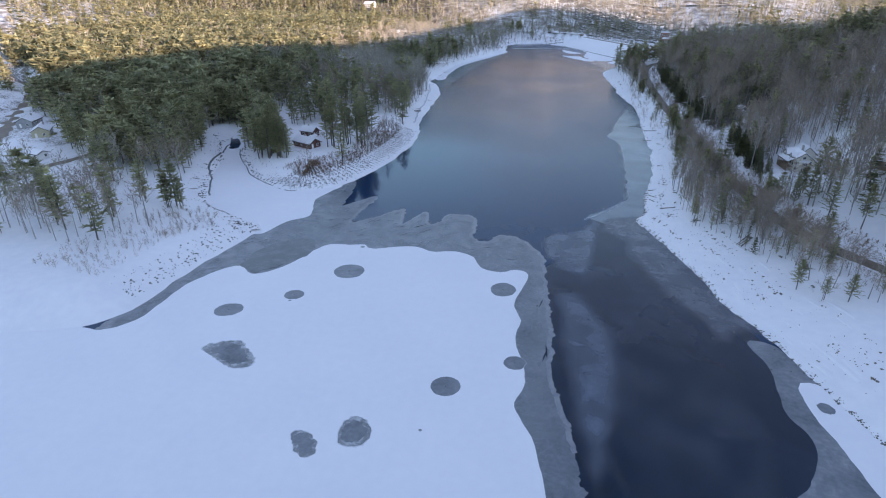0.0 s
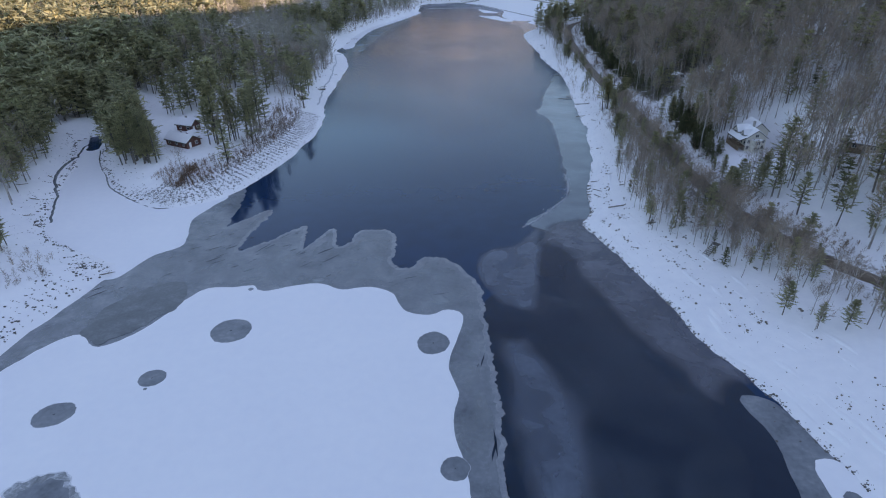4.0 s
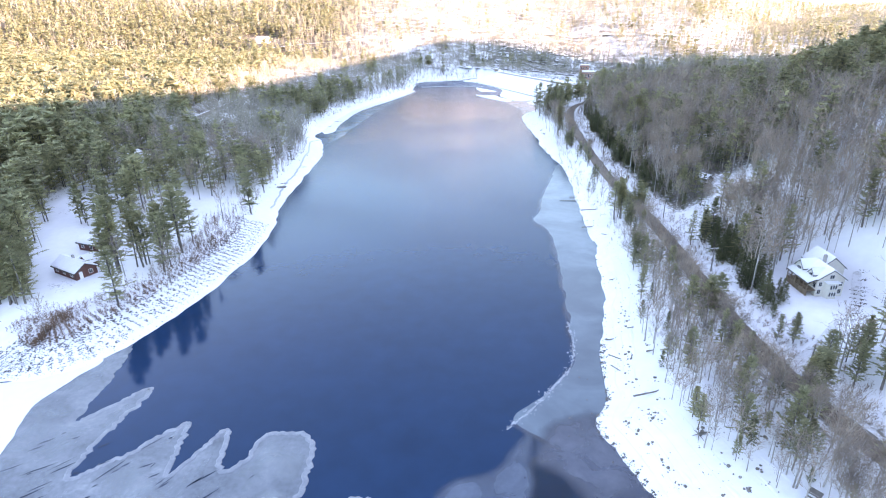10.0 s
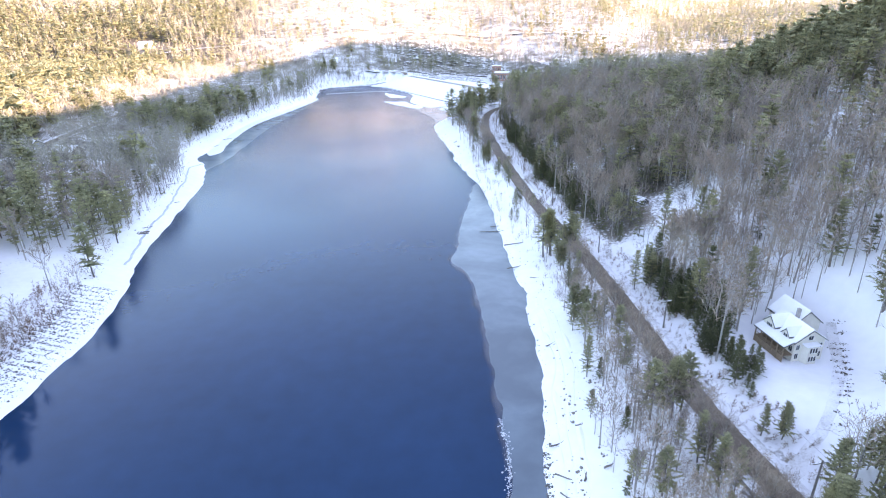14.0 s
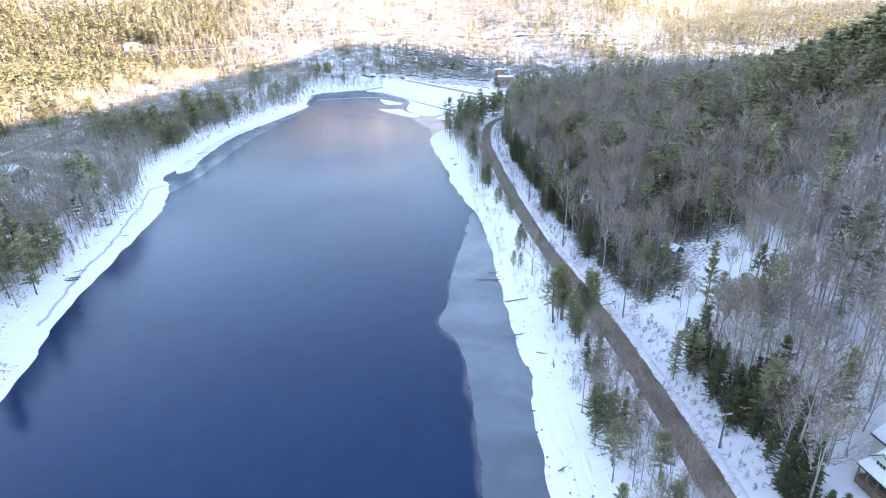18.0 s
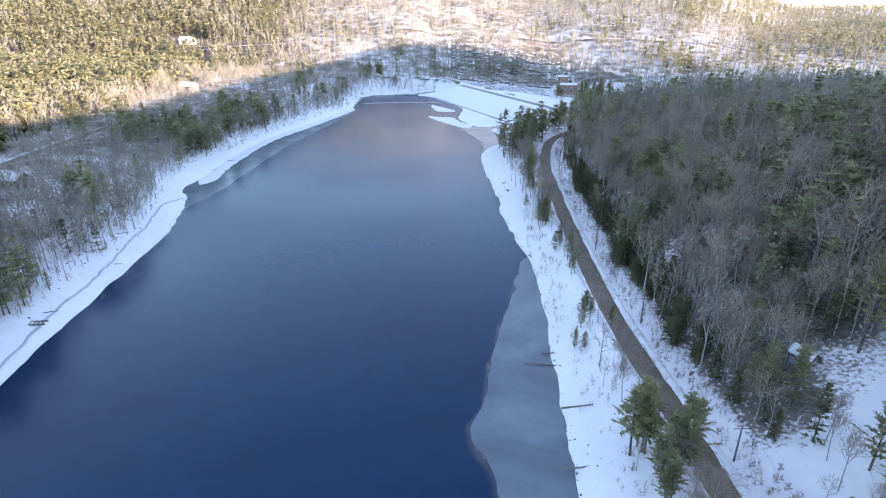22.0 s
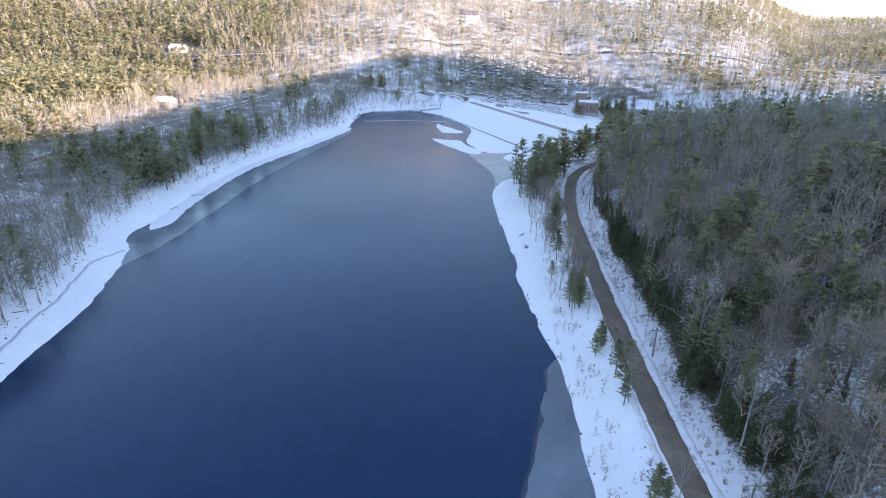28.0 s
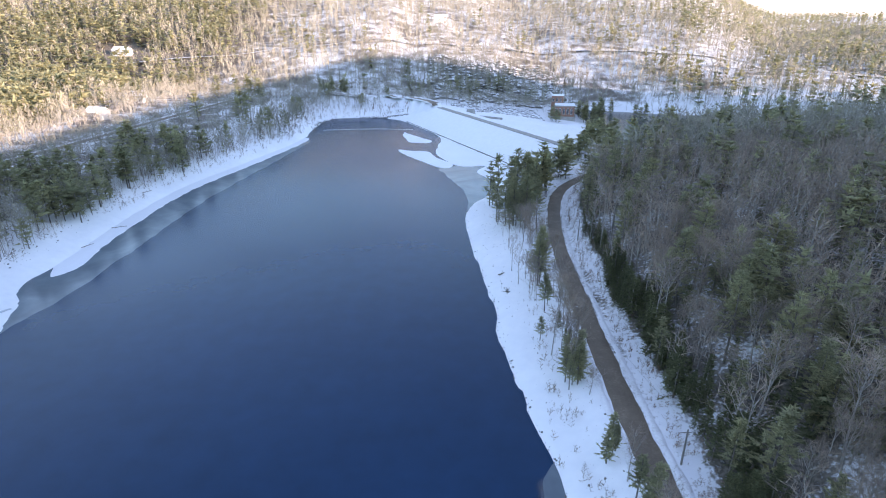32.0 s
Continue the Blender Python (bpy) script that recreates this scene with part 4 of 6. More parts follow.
def gable(parent, x0, x1, y0, y1, z0, eave, ridge, along, wall, over=0.5, roof=0.22, snow=0.32):
    """A gabled block: walls, a roof of two slopes and the snow on it. along: the ridge's axis."""
    if along == "y":
        m = (x0 + x1) / 2
        part("wall", prism([(x0, z0), (x1, z0), (x1, eave), (m, ridge), (x0, eave)], y1 - y0, "y", y0), wall, parent)
        a0, a1, b0, b1, ax = x0, x1, y0 - over, y1 + over, "y"
    else:
        m = (y0 + y1) / 2
        part("wall", prism([(y0, z0), (y1, z0), (y1, eave), (m, ridge), (y0, eave)], x1 - x0, "x", x0), wall, parent)
        a0, a1, b0, b1, ax = y0, y1, x0 - over, x1 + over, "x"
    k = (ridge - eave) / (m - a0)
    lo = eave - over * k
    for s, a in ((-1, a0 - over), (1, a1 + over)):
        part("roof", prism([(a, lo + 0.01), (m, ridge + 0.01), (m, ridge + roof), (a, lo + roof)], b1 - b0, ax, b0), M_ROOF, parent, "dark shingle roof slope")
        part("roof_snow", prism([(a - s * 0.12, lo + roof + 0.12 * k + 0.005), (m, ridge + roof + 0.005), (m, ridge + roof + snow), (a - s * 0.2, lo + roof + snow * 0.8 + 0.2 * k)], b1 - b0 - 0.2, ax, b0 + 0.1), M_SNOW, parent, "thick snow on the roof")


def lake_house():
    h = thing("house", 88.8, 153.6, ground_at(89.8, 154) + 0.2, 3, "cream two-storey house with snowy gables and a timber porch", "house")
    h.matrix_basis = h.matrix_basis @ Matrix.Scale(0.77, 4)
    gable(h, -4, 4, -5, 5, -1, 5.4, 8.2, "y", M_CREAM)
    gable(h, 0.5, 8, 1.5, 10, -1, 6.0, 9.2, "y", M_CREAM)
    gable(h, -5.0, 0.6, 0.9, 4.9, 3.0, 6.2, 8.3, "x", M_CREAM, 0.3)
    gable(h, -4.7, 0.4, -3.7, -1.1, 4.6, 6.2, 7.7, "x", M_CREAM, 0.25)
    # bay at the south gable
    bm = bmesh.new()
    pts = [(-1.8, -5), (-1.2, -6.6), (1.2, -6.6), (1.8, -5)]
    low, top = [bm.verts.new((x, y, -1)) for x, y in pts], [bm.verts.new((x, y, 4.6)) for x, y in pts]
    bm.faces.new(top), bm.faces.new(low[::-1])
    for i in range(4):
        bm.faces.new((low[i], low[(i + 1) % 4], top[(i + 1) % 4], top[i]))
    bmesh.ops.recalc_face_normals(bm, faces=bm.faces)
    part("bay", bm, M_CREAM, h, "cream bay with tall windows")
    part("bay_snow", boxes((-2.0, 2.0, -6.8, -4.9, 4.6, 4.95), bevel=0.12), M_SNOW, h, "snow on the bay roof")
    for z in (0.6, 2.9):
        for x in (-0.7, 0.0, 0.7):
            window(h, x, -6.62, z, 0.5, 1.3, "s", 0)
    for x in (-3.0, 3.0):
        window(h, x, -5.02, 0.7, 0.9, 1.4, "s")
        window(h, x, -5.02, 3.2, 0.9, 1.3, "s")
    window(h, 0, -5.02, 5.6, 1.2, 1.1, "s")
    window(h, -5.02, 2.9, 4.7, 1.8, 1.7, "w", 2)
    window(h, -4.72, -2.4, 5.4, 1.3, 1.1, "w")
    for y in (-4, -1.6, 0.6, 3.2):
        window(h, -4.02, y, 2.5, 1.1, 1.5, "w")
    for y in (3.5, 7.5):
        window(h, 8.02, y, 3.2, 1.0, 1.4, "e")
    window(h, 4.5, 10.02, 3.4, 1.0, 1.4, "n")
    part("door", boxes((-4.08, -4.0, 1.5, 2.4, 2.0, 4.1), bevel=0.02), M_TIMBER, h, "brown timber front door")
    # raised deck with posts and rails under the long roof slope
    part("porch_floor", boxes((-6.8, -4, -5, 5.2, 1.7, 2.0)), M_TIMBER, h, "brown timber porch floor")
    part("porch_roof", prism([(-7.1, 4.3), (-4.4, 5.32), (-4.4, 5.52), (-7.1, 4.5)], 10.8, "y", -5.3), M_ROOF, h)
    part("porch_snow", prism([(-7.0, 4.53), (-4.4, 5.53), (-4.4, 5.85), (-7.0, 4.75)], 10.6, "y", -5.2), M_SNOW, h, "snow on the porch roof")
    part("porch_beam", boxes((-6.8, -6.5, -5.1, 5.2, 4.1, 4.4)), M_TIMBER, h, "brown timber beam")
    for y in np.linspace(-4.9, 5.1, 6):
        part("porch_post", boxes((-6.78, -6.52, y - 0.13, y + 0.13, -1.2, 4.3)), M_TIMBER, h, "brown porch post")
    part("porch_rail", boxes((-6.72, -6.58, -4.9, 5.1, 2.95, 3.05), (-6.72, -6.58, -4.9, 5.1, 2.2, 2.28), *[(-6.68, -6.62, y - 0.03, y + 0.03, 2.2, 3.0) for y in np.linspace(-4.7, 4.9, 33)], bevel=0), M_TIMBER, h, "brown porch railing")
    part("deck_skirt", boxes((-6.6, -6.45, -4.8, 5.0, -1.2, 1.6), bevel=0.02), M_TIMBER, h, "brown lattice under the deck")
    part("chimney", boxes((1.2, 2.0, 1.6, 2.4, 7.5, 10.2), bevel=0.05), M_CONCRETE, h, "grey chimney")
    return h


lake_house()


def small_house(x, y, turn, w, l, eave, ridge, wall, label, name="house", porch=False):
    """A low gabled cabin or house with windows and a door."""
    h = thing(name, x, y, ground_at(x, y) - 0.05, turn, label, name)
    gable(h, -w / 2, w / 2, -l / 2, l / 2, -0.6, eave, ridge, "y", wall)
    n = max(1, int(l / 3))
    for i in range(n):
        yy = -l / 2 + l * (i + 0.5) / n
        for s, fc in ((-1, "w"), (1, "e")):
            window(h, s * (w / 2 + 0.02), yy, 0.9, 1.0, 1.0, fc)
    window(h, w * 0.2, -l / 2 - 0.02, 0.9, 0.9, 1.0, "s")
    part("door", boxes((-w * 0.25 - 0.45, -w * 0.25 + 0.45, -l / 2 - 0.06, -l / 2, 0.0, 2.05), bevel=0.02), M_WHITE, h, "white door")
    part("chimney", boxes((w * 0.1, w * 0.1 + 0.6, l * 0.1, l * 0.1 + 0.6, eave, ridge + 0.9), bevel=0.04), M_CONCRETE, h, "concrete chimney")
    if porch:
        part("porch_wing", prism([(-l * 0.1, -0.6), (l * 0.32, -0.6), (l * 0.32, eave * 0.92), (l * 0.11, ridge * 0.86), (-l * 0.1, eave * 0.92)], w * 0.55, "x", w / 2), wall, h)
        part("wing_snow", prism([(-l * 0.16, eave * 0.86), (l * 0.11, ridge * 0.9), (l * 0.38, eave * 0.86), (l * 0.38, eave * 0.98), (l * 0.11, ridge), (-l * 0.16, eave * 0.98)], w * 0.62, "x", w / 2 - 0.1), M_SNOW, h, "snow on the wing roof")
    return h


small_house(-101.5, 167.5, 62, 5.8, 11.0, 2.2, 3.9, M_RED, "low brown-red lakeside cabin with a snowy roof", "cabin", True)
small_house(-107, 184.5, 70, 4.4, 7.4, 2.5, 4.1, M_RED, "dark red boarded shed with a snowy roof", "shed")
small_house(-228, 162, 35, 7, 10, 2.8, 4.8, M_TAN, "tan single-storey house with a snowy roof")
small_house(-250, 178, 20, 7, 11, 2.8, 4.8, M_GREYWALL, "dark grey house with a snowy roof")
small_house(-288, 238, 15, 8, 13, 3.0, 5.2, M_GREYWALL, "grey house with a broad snowy roof")
small_house(-203, 130, 78, 4.5, 13, 2.3, 3.2, M_WHITE, "long white trailer home under snow")
small_house(-137, 262, 10, 8, 12, 4.5, 7.0, M_WHITE, "white house with a snowy roof among pines")
small_house(-134, 340, 70, 7, 12, 3.4, 5.6, M_RED, "dark red house with a snowy roof among trees")
small_house(-158, 352, 65, 7, 15, 3.2, 5.4, M_GREYWALL, "long grey house with a snowy roof")
small_house(-178, 640, 80, 9, 14, 4.5, 7.5, M_WHITE, "white house on the hillside")
small_house(-162, 560, 70, 8, 11, 4.0, 6.5, M_GREYWALL, "grey roadside house with a snowy roof")
small_house(-300, 640, 70, 10, 18, 4.5, 8.0, M_WHITE, "large white house in a snowy clearing")
small_house(-262, 800, 75, 9, 16, 4.5, 7.5, M_WHITE, "white hillside house in a clearing")
small_house(45, 960, 90, 9, 16, 5, 8, M_WHITE, "white hillside house above the road")
small_house(101, 120, 55, 4.0, 8.0, 2.2, 3.6, M_TIMBER, "brown timber shed beside bare trees", "shed")
small_house(89, 226, 30, 2.4, 3.4, 1.6, 2.5, M_GREYWALL, "small grey shed under snow beside the road", "shed")


def power_plant():
    p = thing("power_house", 133, 664, ground_at(133, 664) - 1.0, -14, "red brick power house on a concrete base", "power house")
    part("base", boxes((-8, 9, -7, 7, -4, 3.5), bevel=0.1), M_CONCRETE, p, "weathered concrete base")
    part("hall", boxes((-7, 8, -6, 6, 3.5, 11.5), bevel=0.06), M_BRICK, p, "red brick hall")
    part("tower", boxes((-10, -1, 6.2, 15, -4, 17), bevel=0.06), M_BRICK, p, "taller brick block")
    part("roof_snow", boxes((-7.2, 8.2, -6.2, 6.2, 11.5, 11.9), bevel=0.1), M_SNOW, p, "snow on the flat roof")
    part("roof_snow", boxes((-10.2, -0.8, 6.0, 15.2, 17, 17.4), bevel=0.1), M_SNOW, p, "snow on the flat roof")
    part("cornice", boxes((-7.15, 8.15, -6.15, -6.0, 10.7, 11.2), (-7.15, -7.0, -6.15, 6.1, 10.7, 11.2), bevel=0.02), M_CONCRETE, p, "pale stone cornice")
    for i in range(5):
        window(p, -5.4 + i * 2.8, -6.02, 5.2, 1.4, 4.2, "s", 2)
    for i in range(4):
        window(p, -7.02, -4.4 + i * 2.9, 5.2, 1.4, 4.2, "w", 2)
    for i in range(3):
        window(p, -10.02, 7.8 + i * 2.8, 9.5, 1.2, 3.0, "w", 1)
        window(p, -8.6 + i * 2.8, 6.18, 12.8, 1.2, 2.4, "s", 1)


power_plant()


def gatehouse():
    g = thing("outlet_tower", 60, 640, 2, -25, "weathered concrete outlet block beside the dam", "outlet")
    part("wall", prism([(-4, -4), (5, -4), (1.2, 5.2), (-3, 5.2)], 3, "y", -1.5), M_CONCRETE, g)
    part("wing_wall", prism([(5, -4), (24, -4), (24, 0.4), (3.4, 1.0)], 0.8, "y", -1.5), M_CONCRETE, g, "long low concrete wing wall")
    part("cap_snow", boxes((-3, 1.2, -1.5, 1.5, 5.2, 5.5), bevel=0.1), M_SNOW, g, "snow cap")


gatehouse()


def power_pole(x, y, turn, h=7.0, lamp=True):
    p = thing("utility_pole", x, y, ground_at(x, y), turn, "weathered wooden utility pole with a crossarm by the road", "utility pole", "poles along the road")
    bm = bmesh.new()
    bmesh.ops.create_cone(bm, cap_ends=True, segments=10, radius1=0.19, radius2=0.12, depth=h + 0.6, matrix=Matrix.Translation((0, 0, h / 2 - 0.3)))
    part("post", bm, M_POLE, p)
    part("crossarm", boxes((-1.2, 1.2, 0.1, 0.24, h - 0.7, h - 0.52), bevel=0.02), M_POLE, p, "pale snow-dusted crossarm")
    part("crossarm_snow", boxes((-1.2, 1.2, 0.09, 0.25, h - 0.515, h - 0.42), bevel=0.03), M_SNOW, p, "strip of snow")
    for x0 in (-1.05, -0.4, 0.4, 1.05):
        bm = bmesh.new()
        bmesh.ops.create_cone(bm, cap_ends=True, segments=8, radius1=0.05, radius2=0.035, depth=0.2, matrix=Matrix.Translation((x0, 0.17, h - 0.34)))
        part("insulator", bm, M_PORCELAIN, p)


POLES = [(70.3, 122), (70.6, 168.8), (71.0, 210), (69.4, 252), (69.2, 294), (62.5, 335), (75.5, 388)]
for px_, py_ in POLES:
    power_pole(px_, py_, 4)


def wire(a, b, sag):
    cu = bpy.data.curves.new("cable", "CURVE")
    cu.dimensions, cu.bevel_depth = "3D", 0.012
    sp = cu.splines.new("POLY")
    sp.points.add(12)
    for i, q in enumerate(sp.points):
        t = i / 12
        c = Vector(a).lerp(Vector(b), t)
        q.co = (c.x, c.y, c.z - sag * 4 * t * (1 - t), 1)
    cu.materials.append(M_ROOF)
    tagged(new("power_cable", cu), "thin black power cable between wooden poles", "cable", "cables along the road")


for (ax, ay), (bx, by) in zip(POLES, POLES[1:]):
    wire((ax + 1.05, ay + 0.17, ground_at(ax, ay) + 6.78), (bx + 1.05, by + 0.17, ground_at(bx, by) + 6.78), 0.8)


# ---- logs, stumps and stones on the shore ----
def log(x, y, turn, length, r, roots=False):
    z = max(ground_at(x, y), 0.1)
    e = thing("log", x, y, z, turn, "weathered driftwood log half sunk in shore snow", "log", "driftwood on the shore")
    bm = bmesh.new()
    rings = []
    for i in range(8):
        t = i / 7
        rr = r * (1 - 0.6 * t) * (1 + 0.15 * noise.noise((x + t * 4, y, 0)))
        c = (t * length - length / 2, 0.25 * noise.noise((t * 2 + x, y, 3)), r * 0.6)
        rings.append([bm.verts.new((c[0], c[1] + rr * math.cos(a), c[2] + rr * math.sin(a))) for a in np.linspace(0, 2 * math.pi, 8, endpoint=False)])
    for p, q in zip(rings, rings[1:]):
        for i in range(8):
            bm.faces.new((p[i], p[(i + 1) % 8], q[(i + 1) % 8], q[i]))
    bm.faces.new(rings[0][::-1]), bm.faces.new(rings[-1])
    part("stem", bm, M_LOG, e)
    for k in range(7 if roots else 3):
        bm = bmesh.new()
        a = k * 2.4 + x
        o = -length / 2 if roots else (k - 1) * length * 0.18
        m = Matrix.Translation((o, 0, r * 0.7)) @ Euler((a, 1.0 if roots else 0.9, 0.4 * math.sin(a))).to_matrix().to_4x4()
        bmesh.ops.create_cone(bm, cap_ends=True, segments=5, radius1=r * 0.4, radius2=0.02, depth=r * 6, matrix=m @ Matrix.Translation((0, 0, r * 2.4)))
        part("root" if roots else "limb", bm, M_LOG, e)


for row in ((39, 141, 10, 3.0, 0.16), (38.5, 133, -35, 4.5, 0.14), (41, 132.5, 60, 2.2, 0.15), (37.5, 129, -60, 4.0, 0.12), (45, 133, 20, 2.2, 0.18), (42, 120, 18, 9, 0.18), (44, 144, 5, 2.0, 0.12),
            (52.5, 227, 8, 11, 0.2), (48.5, 213, 12, 7, 0.18), (49, 247, 3, 5, 0.16), (48, 242.5, 172, 12, 0.2), (51, 203, -25, 3, 0.13), (52, 199, 80, 2.6, 0.14), (46, 171, 25, 2.2, 0.14), (50, 372, 30, 3, 0.2),
            (-74, 262, 20, 6, 0.16), (-73, 292, 10, 4, 0.15), (-81, 310, 25, 7, 0.16), (-86, 402, 60, 5, 0.15), (-90, 455, 60, 6, 0.2), (-84, 420, 20, 5, 0.14), (-139, 134, 20, 5, 0.2), (-131, 127.5, -15, 6, 0.2), (-125, 116, 8, 5, 0.2), (-119.5, 112, 12, 5, 0.18), (-137, 145, -30, 4, 0.2), (-86.5, 87, 25, 5, 0.22), (-158, 188, -20, 6, 0.2)):
    log(*row)
for row in ((66, 79, 70, 2.6, 0.4), (50, 361.5, 80, 1.8, 0.3), (46.5, 108, 15, 2.0, 0.3)):
    log(*row, True)


def stone_mesh(seed, flat=0.6):
    bm = bmesh.new()
    bmesh.ops.create_icosphere(bm, subdivisions=1, radius=0.5)
    for v in bm.verts:
        v.co *= 1 + 0.35 * noise.noise(v.co * 2.3 + Vector((seed * 7.1, 0, 0)))
        v.co.z *= flat
    me = bpy.data.meshes.new("stone")
    bm.to_mesh(me)
    bm.free()
    return me


STONES = []
for i in range(6):
    me = stone_mesh(i, 0.5 + 0.06 * i)
    co, fa = np.array([v.co[:] for v in me.vertices]), np.array([p.vertices[:] for p in me.polygons])
    STONES.append((co, fa))
    bpy.data.meshes.remove(me)


def scatter(name, variants, places, mats, label, category, kind="stuff"):
    """Joins many turned and scaled copies of small array meshes into one object. places: x, y, z, size, turn, variant."""
    vs, fs, base = [], [], 0
    places = np.asarray(places, float)
    for k, (co, fa) in enumerate(variants):
        p = places[places[:, 5].astype(int) == k]
        if not len(p):
            continue
        c, s = np.cos(p[:, 4])[:, None], np.sin(p[:, 4])[:, None]
        sz = p[:, 3][:, None]
        v = np.stack([(co[:, 0] * c - co[:, 1] * s) * sz + p[:, 0][:, None], (co[:, 0] * s + co[:, 1] * c) * sz + p[:, 1][:, None], co[:, 2] * sz + p[:, 2][:, None]], -1).reshape(-1, 3)
        f = (fa[None] + (np.arange(len(p)) * len(co))[:, None, None]).reshape(-1, fa.shape[1]) + base
        vs.append(v), fs.append(f)
        base += len(v)
    return tagged(new(name, mesh_from(name, np.vstack(vs), np.vstack(fs), mats)), label, category, kind=kind)


rng = np.random.RandomState(5)


def band(n, line, inner, outer, size, power=1.5):
    """Places within a band along a line; offsets to the land side."""
    i = rng.randint(1, len(line) - 1, n)
    tang = line[i + 1] - line[i - 1]
    nrm = np.stack([tang[:, 1], -tang[:, 0]], 1) / np.linalg.norm(tang, axis=1)[:, None]
    p = line[i] + nrm * (inner + (outer - inner) * rng.rand(n) ** power)[:, None] + rng.randn(n, 2) * 0.4
    s = size[0] + (size[1] - size[0]) * rng.rand(n) ** 3
    return np.column_stack([p, at_grid(GZ, p[:, 0], p[:, 1]) + s * 0.05, s, rng.rand(n) * 6.3, rng.randint(0, 6, n)])


RIP_POINT = curve([(-63, 217), (-61, 196), (-63, 173), (-68, 149), (-76, 131), (-90, 124.5), (-108, 135)])[:-1]
RIP_NEAR = curve([(-98, 98), (-86, 91), (-87, 81), (-91, 60), (-94, 42)])
scatter("riprap", STONES, np.vstack([band(800, RIP_POINT, 0.8, 4.5, (0.1, 0.32), power=1), band(2400, RIP_POINT[:56], 1.5, 11, (0.16, 0.62), power=0.75), band(700, RIP_POINT[:60], 9, 15, (0.15, 0.55), power=0.8)]), M_ROCK, "loose grey stones on the wooded point", "stones")
scatter("riprap", STONES, np.vstack([band(1500, RIP_POINT[:56], 2.0, 10, (0.25, 0.75), power=0.8), band(500, RIP_POINT[40:], 1.0, 5, (0.2, 0.6), power=1)]), M_LEDGE, "snow-dusted grey stones on the stony shore", "stones")
scatter("riprap", STONES, band(420, RIP_NEAR, 1, 9, (0.2, 0.7), power=1), M_ROCK, "loose grey stones on the snowy bank", "stones")
E_LINE = curve(EAST_SHORE[2:30])
scatter("shore_stones", STONES, np.vstack([band(2600, E_LINE[:70], -0.7, 0.4, (0.12, 0.5)), band(900, E_LINE, -1.0, 0.4, (0.15, 0.6)), band(900, E_LINE, 2, 15, (0.08, 0.34), power=0.8)]), M_ROCK, "small dark stones along the snowy shore", "stones")
W_LINE = curve(WEST_SHORE[2:16])
END_LINE = wobble(curve([(14, 642), (-2, 645.5), (-20, 645.5), (-38, 642), (-46, 628), (-48, 603)], 0.8), 0.5, 0.3, 4)
scatter("bank_stones", STONES, np.vstack([band(420, END_LINE, -1.0, 1.2, (0.5, 1.5), power=1), band(300, END_LINE, 1.0, 12, (0.25, 0.8), power=1)]), M_ROCK, "dark rocks under the bank at the lake end", "stones")
scatter("shore_stones", STONES, band(700, W_LINE, 6, 14, (0.2, 0.7), power=0.7), M_ROCK, "small dark stones along the wooded shore", "stones")
p = np.vstack([np.column_stack([rng.rand(1500) * 118 + 30, rng.rand(1500) * 125 + 692]), np.column_stack([rng.rand(1300) * 76 + 46, rng.rand(1300) * 56 + 632])])
p = p[(p[:, 1] < 690) | (waves(p[:, 0], p[:, 1], 26, 91) + 0.7 * waves(p[:, 0], p[:, 1], 9, 92) > 0.05)]
p = p[~((p[:, 0] > 114) & (p[:, 1] < 690)) & (p[:, 1] > 672 - 0.9 * (p[:, 0] - 46) * 0.5)]
sz = np.where(p[:, 1] > 698, 2.4 + 6.0 * rng.rand(len(p)) ** 2, 0.7 + 2.2 * rng.rand(len(p)) ** 2)
scatter("ledges", STONES, np.column_stack([p, at_grid(GZ, p[:, 0], p[:, 1]), sz, rng.rand(len(p)) * 6.3, rng.randint(0, 6, len(p))]), M_LEDGE, "broken rock ledges on the far hillside", "rock ledge")


COVE_LINE = wobble(curve(WEST_SHORE[18:28]), 0.6, 0.2, 2)
scatter("cove_stones", STONES, np.vstack([band(520, COVE_LINE, 0.2, 1.8, (0.25, 0.9)), band(260, COVE_LINE, 2, 8, (0.2, 0.6))]), M_ROCK, "dark stones edging the snowy cove", "stones")

# churned soil in the wheel tracks of the driveway
M_SOIL = material("churned_soil", [(0.3, (0.05, 0.04, 0.032)), (0.7, (0.16, 0.13, 0.1))], 1.5, 0.9, per="island")
q = []
for side, n in ((-0.85, 190), (0.75, 170), (0.1, 60)):
    i = (len(DRIVE) * (0.03 + 0.72 * rng.rand(n) ** 1.3)).astype(int)
    t = np.gradient(DRIVE, axis=0)[i]
    q.append(DRIVE[i] + np.stack([t[:, 1], -t[:, 0]], 1) / np.linalg.norm(t, axis=1)[:, None] * (side + 0.2 * rng.randn(n))[:, None] + rng.rand(n, 2) - 0.5)
q = np.vstack(q)
scatter("wheel_ruts", STONES, np.column_stack([q, at_grid(GZ, q[:, 0], q[:, 1]) + 0.1, 0.1 + 0.26 * rng.rand(len(q)) ** 2, rng.rand(len(q)) * 6.3, rng.randint(0, 6, len(q))]), M_SOIL, "dark churned soil in the driveway tracks", "soil")

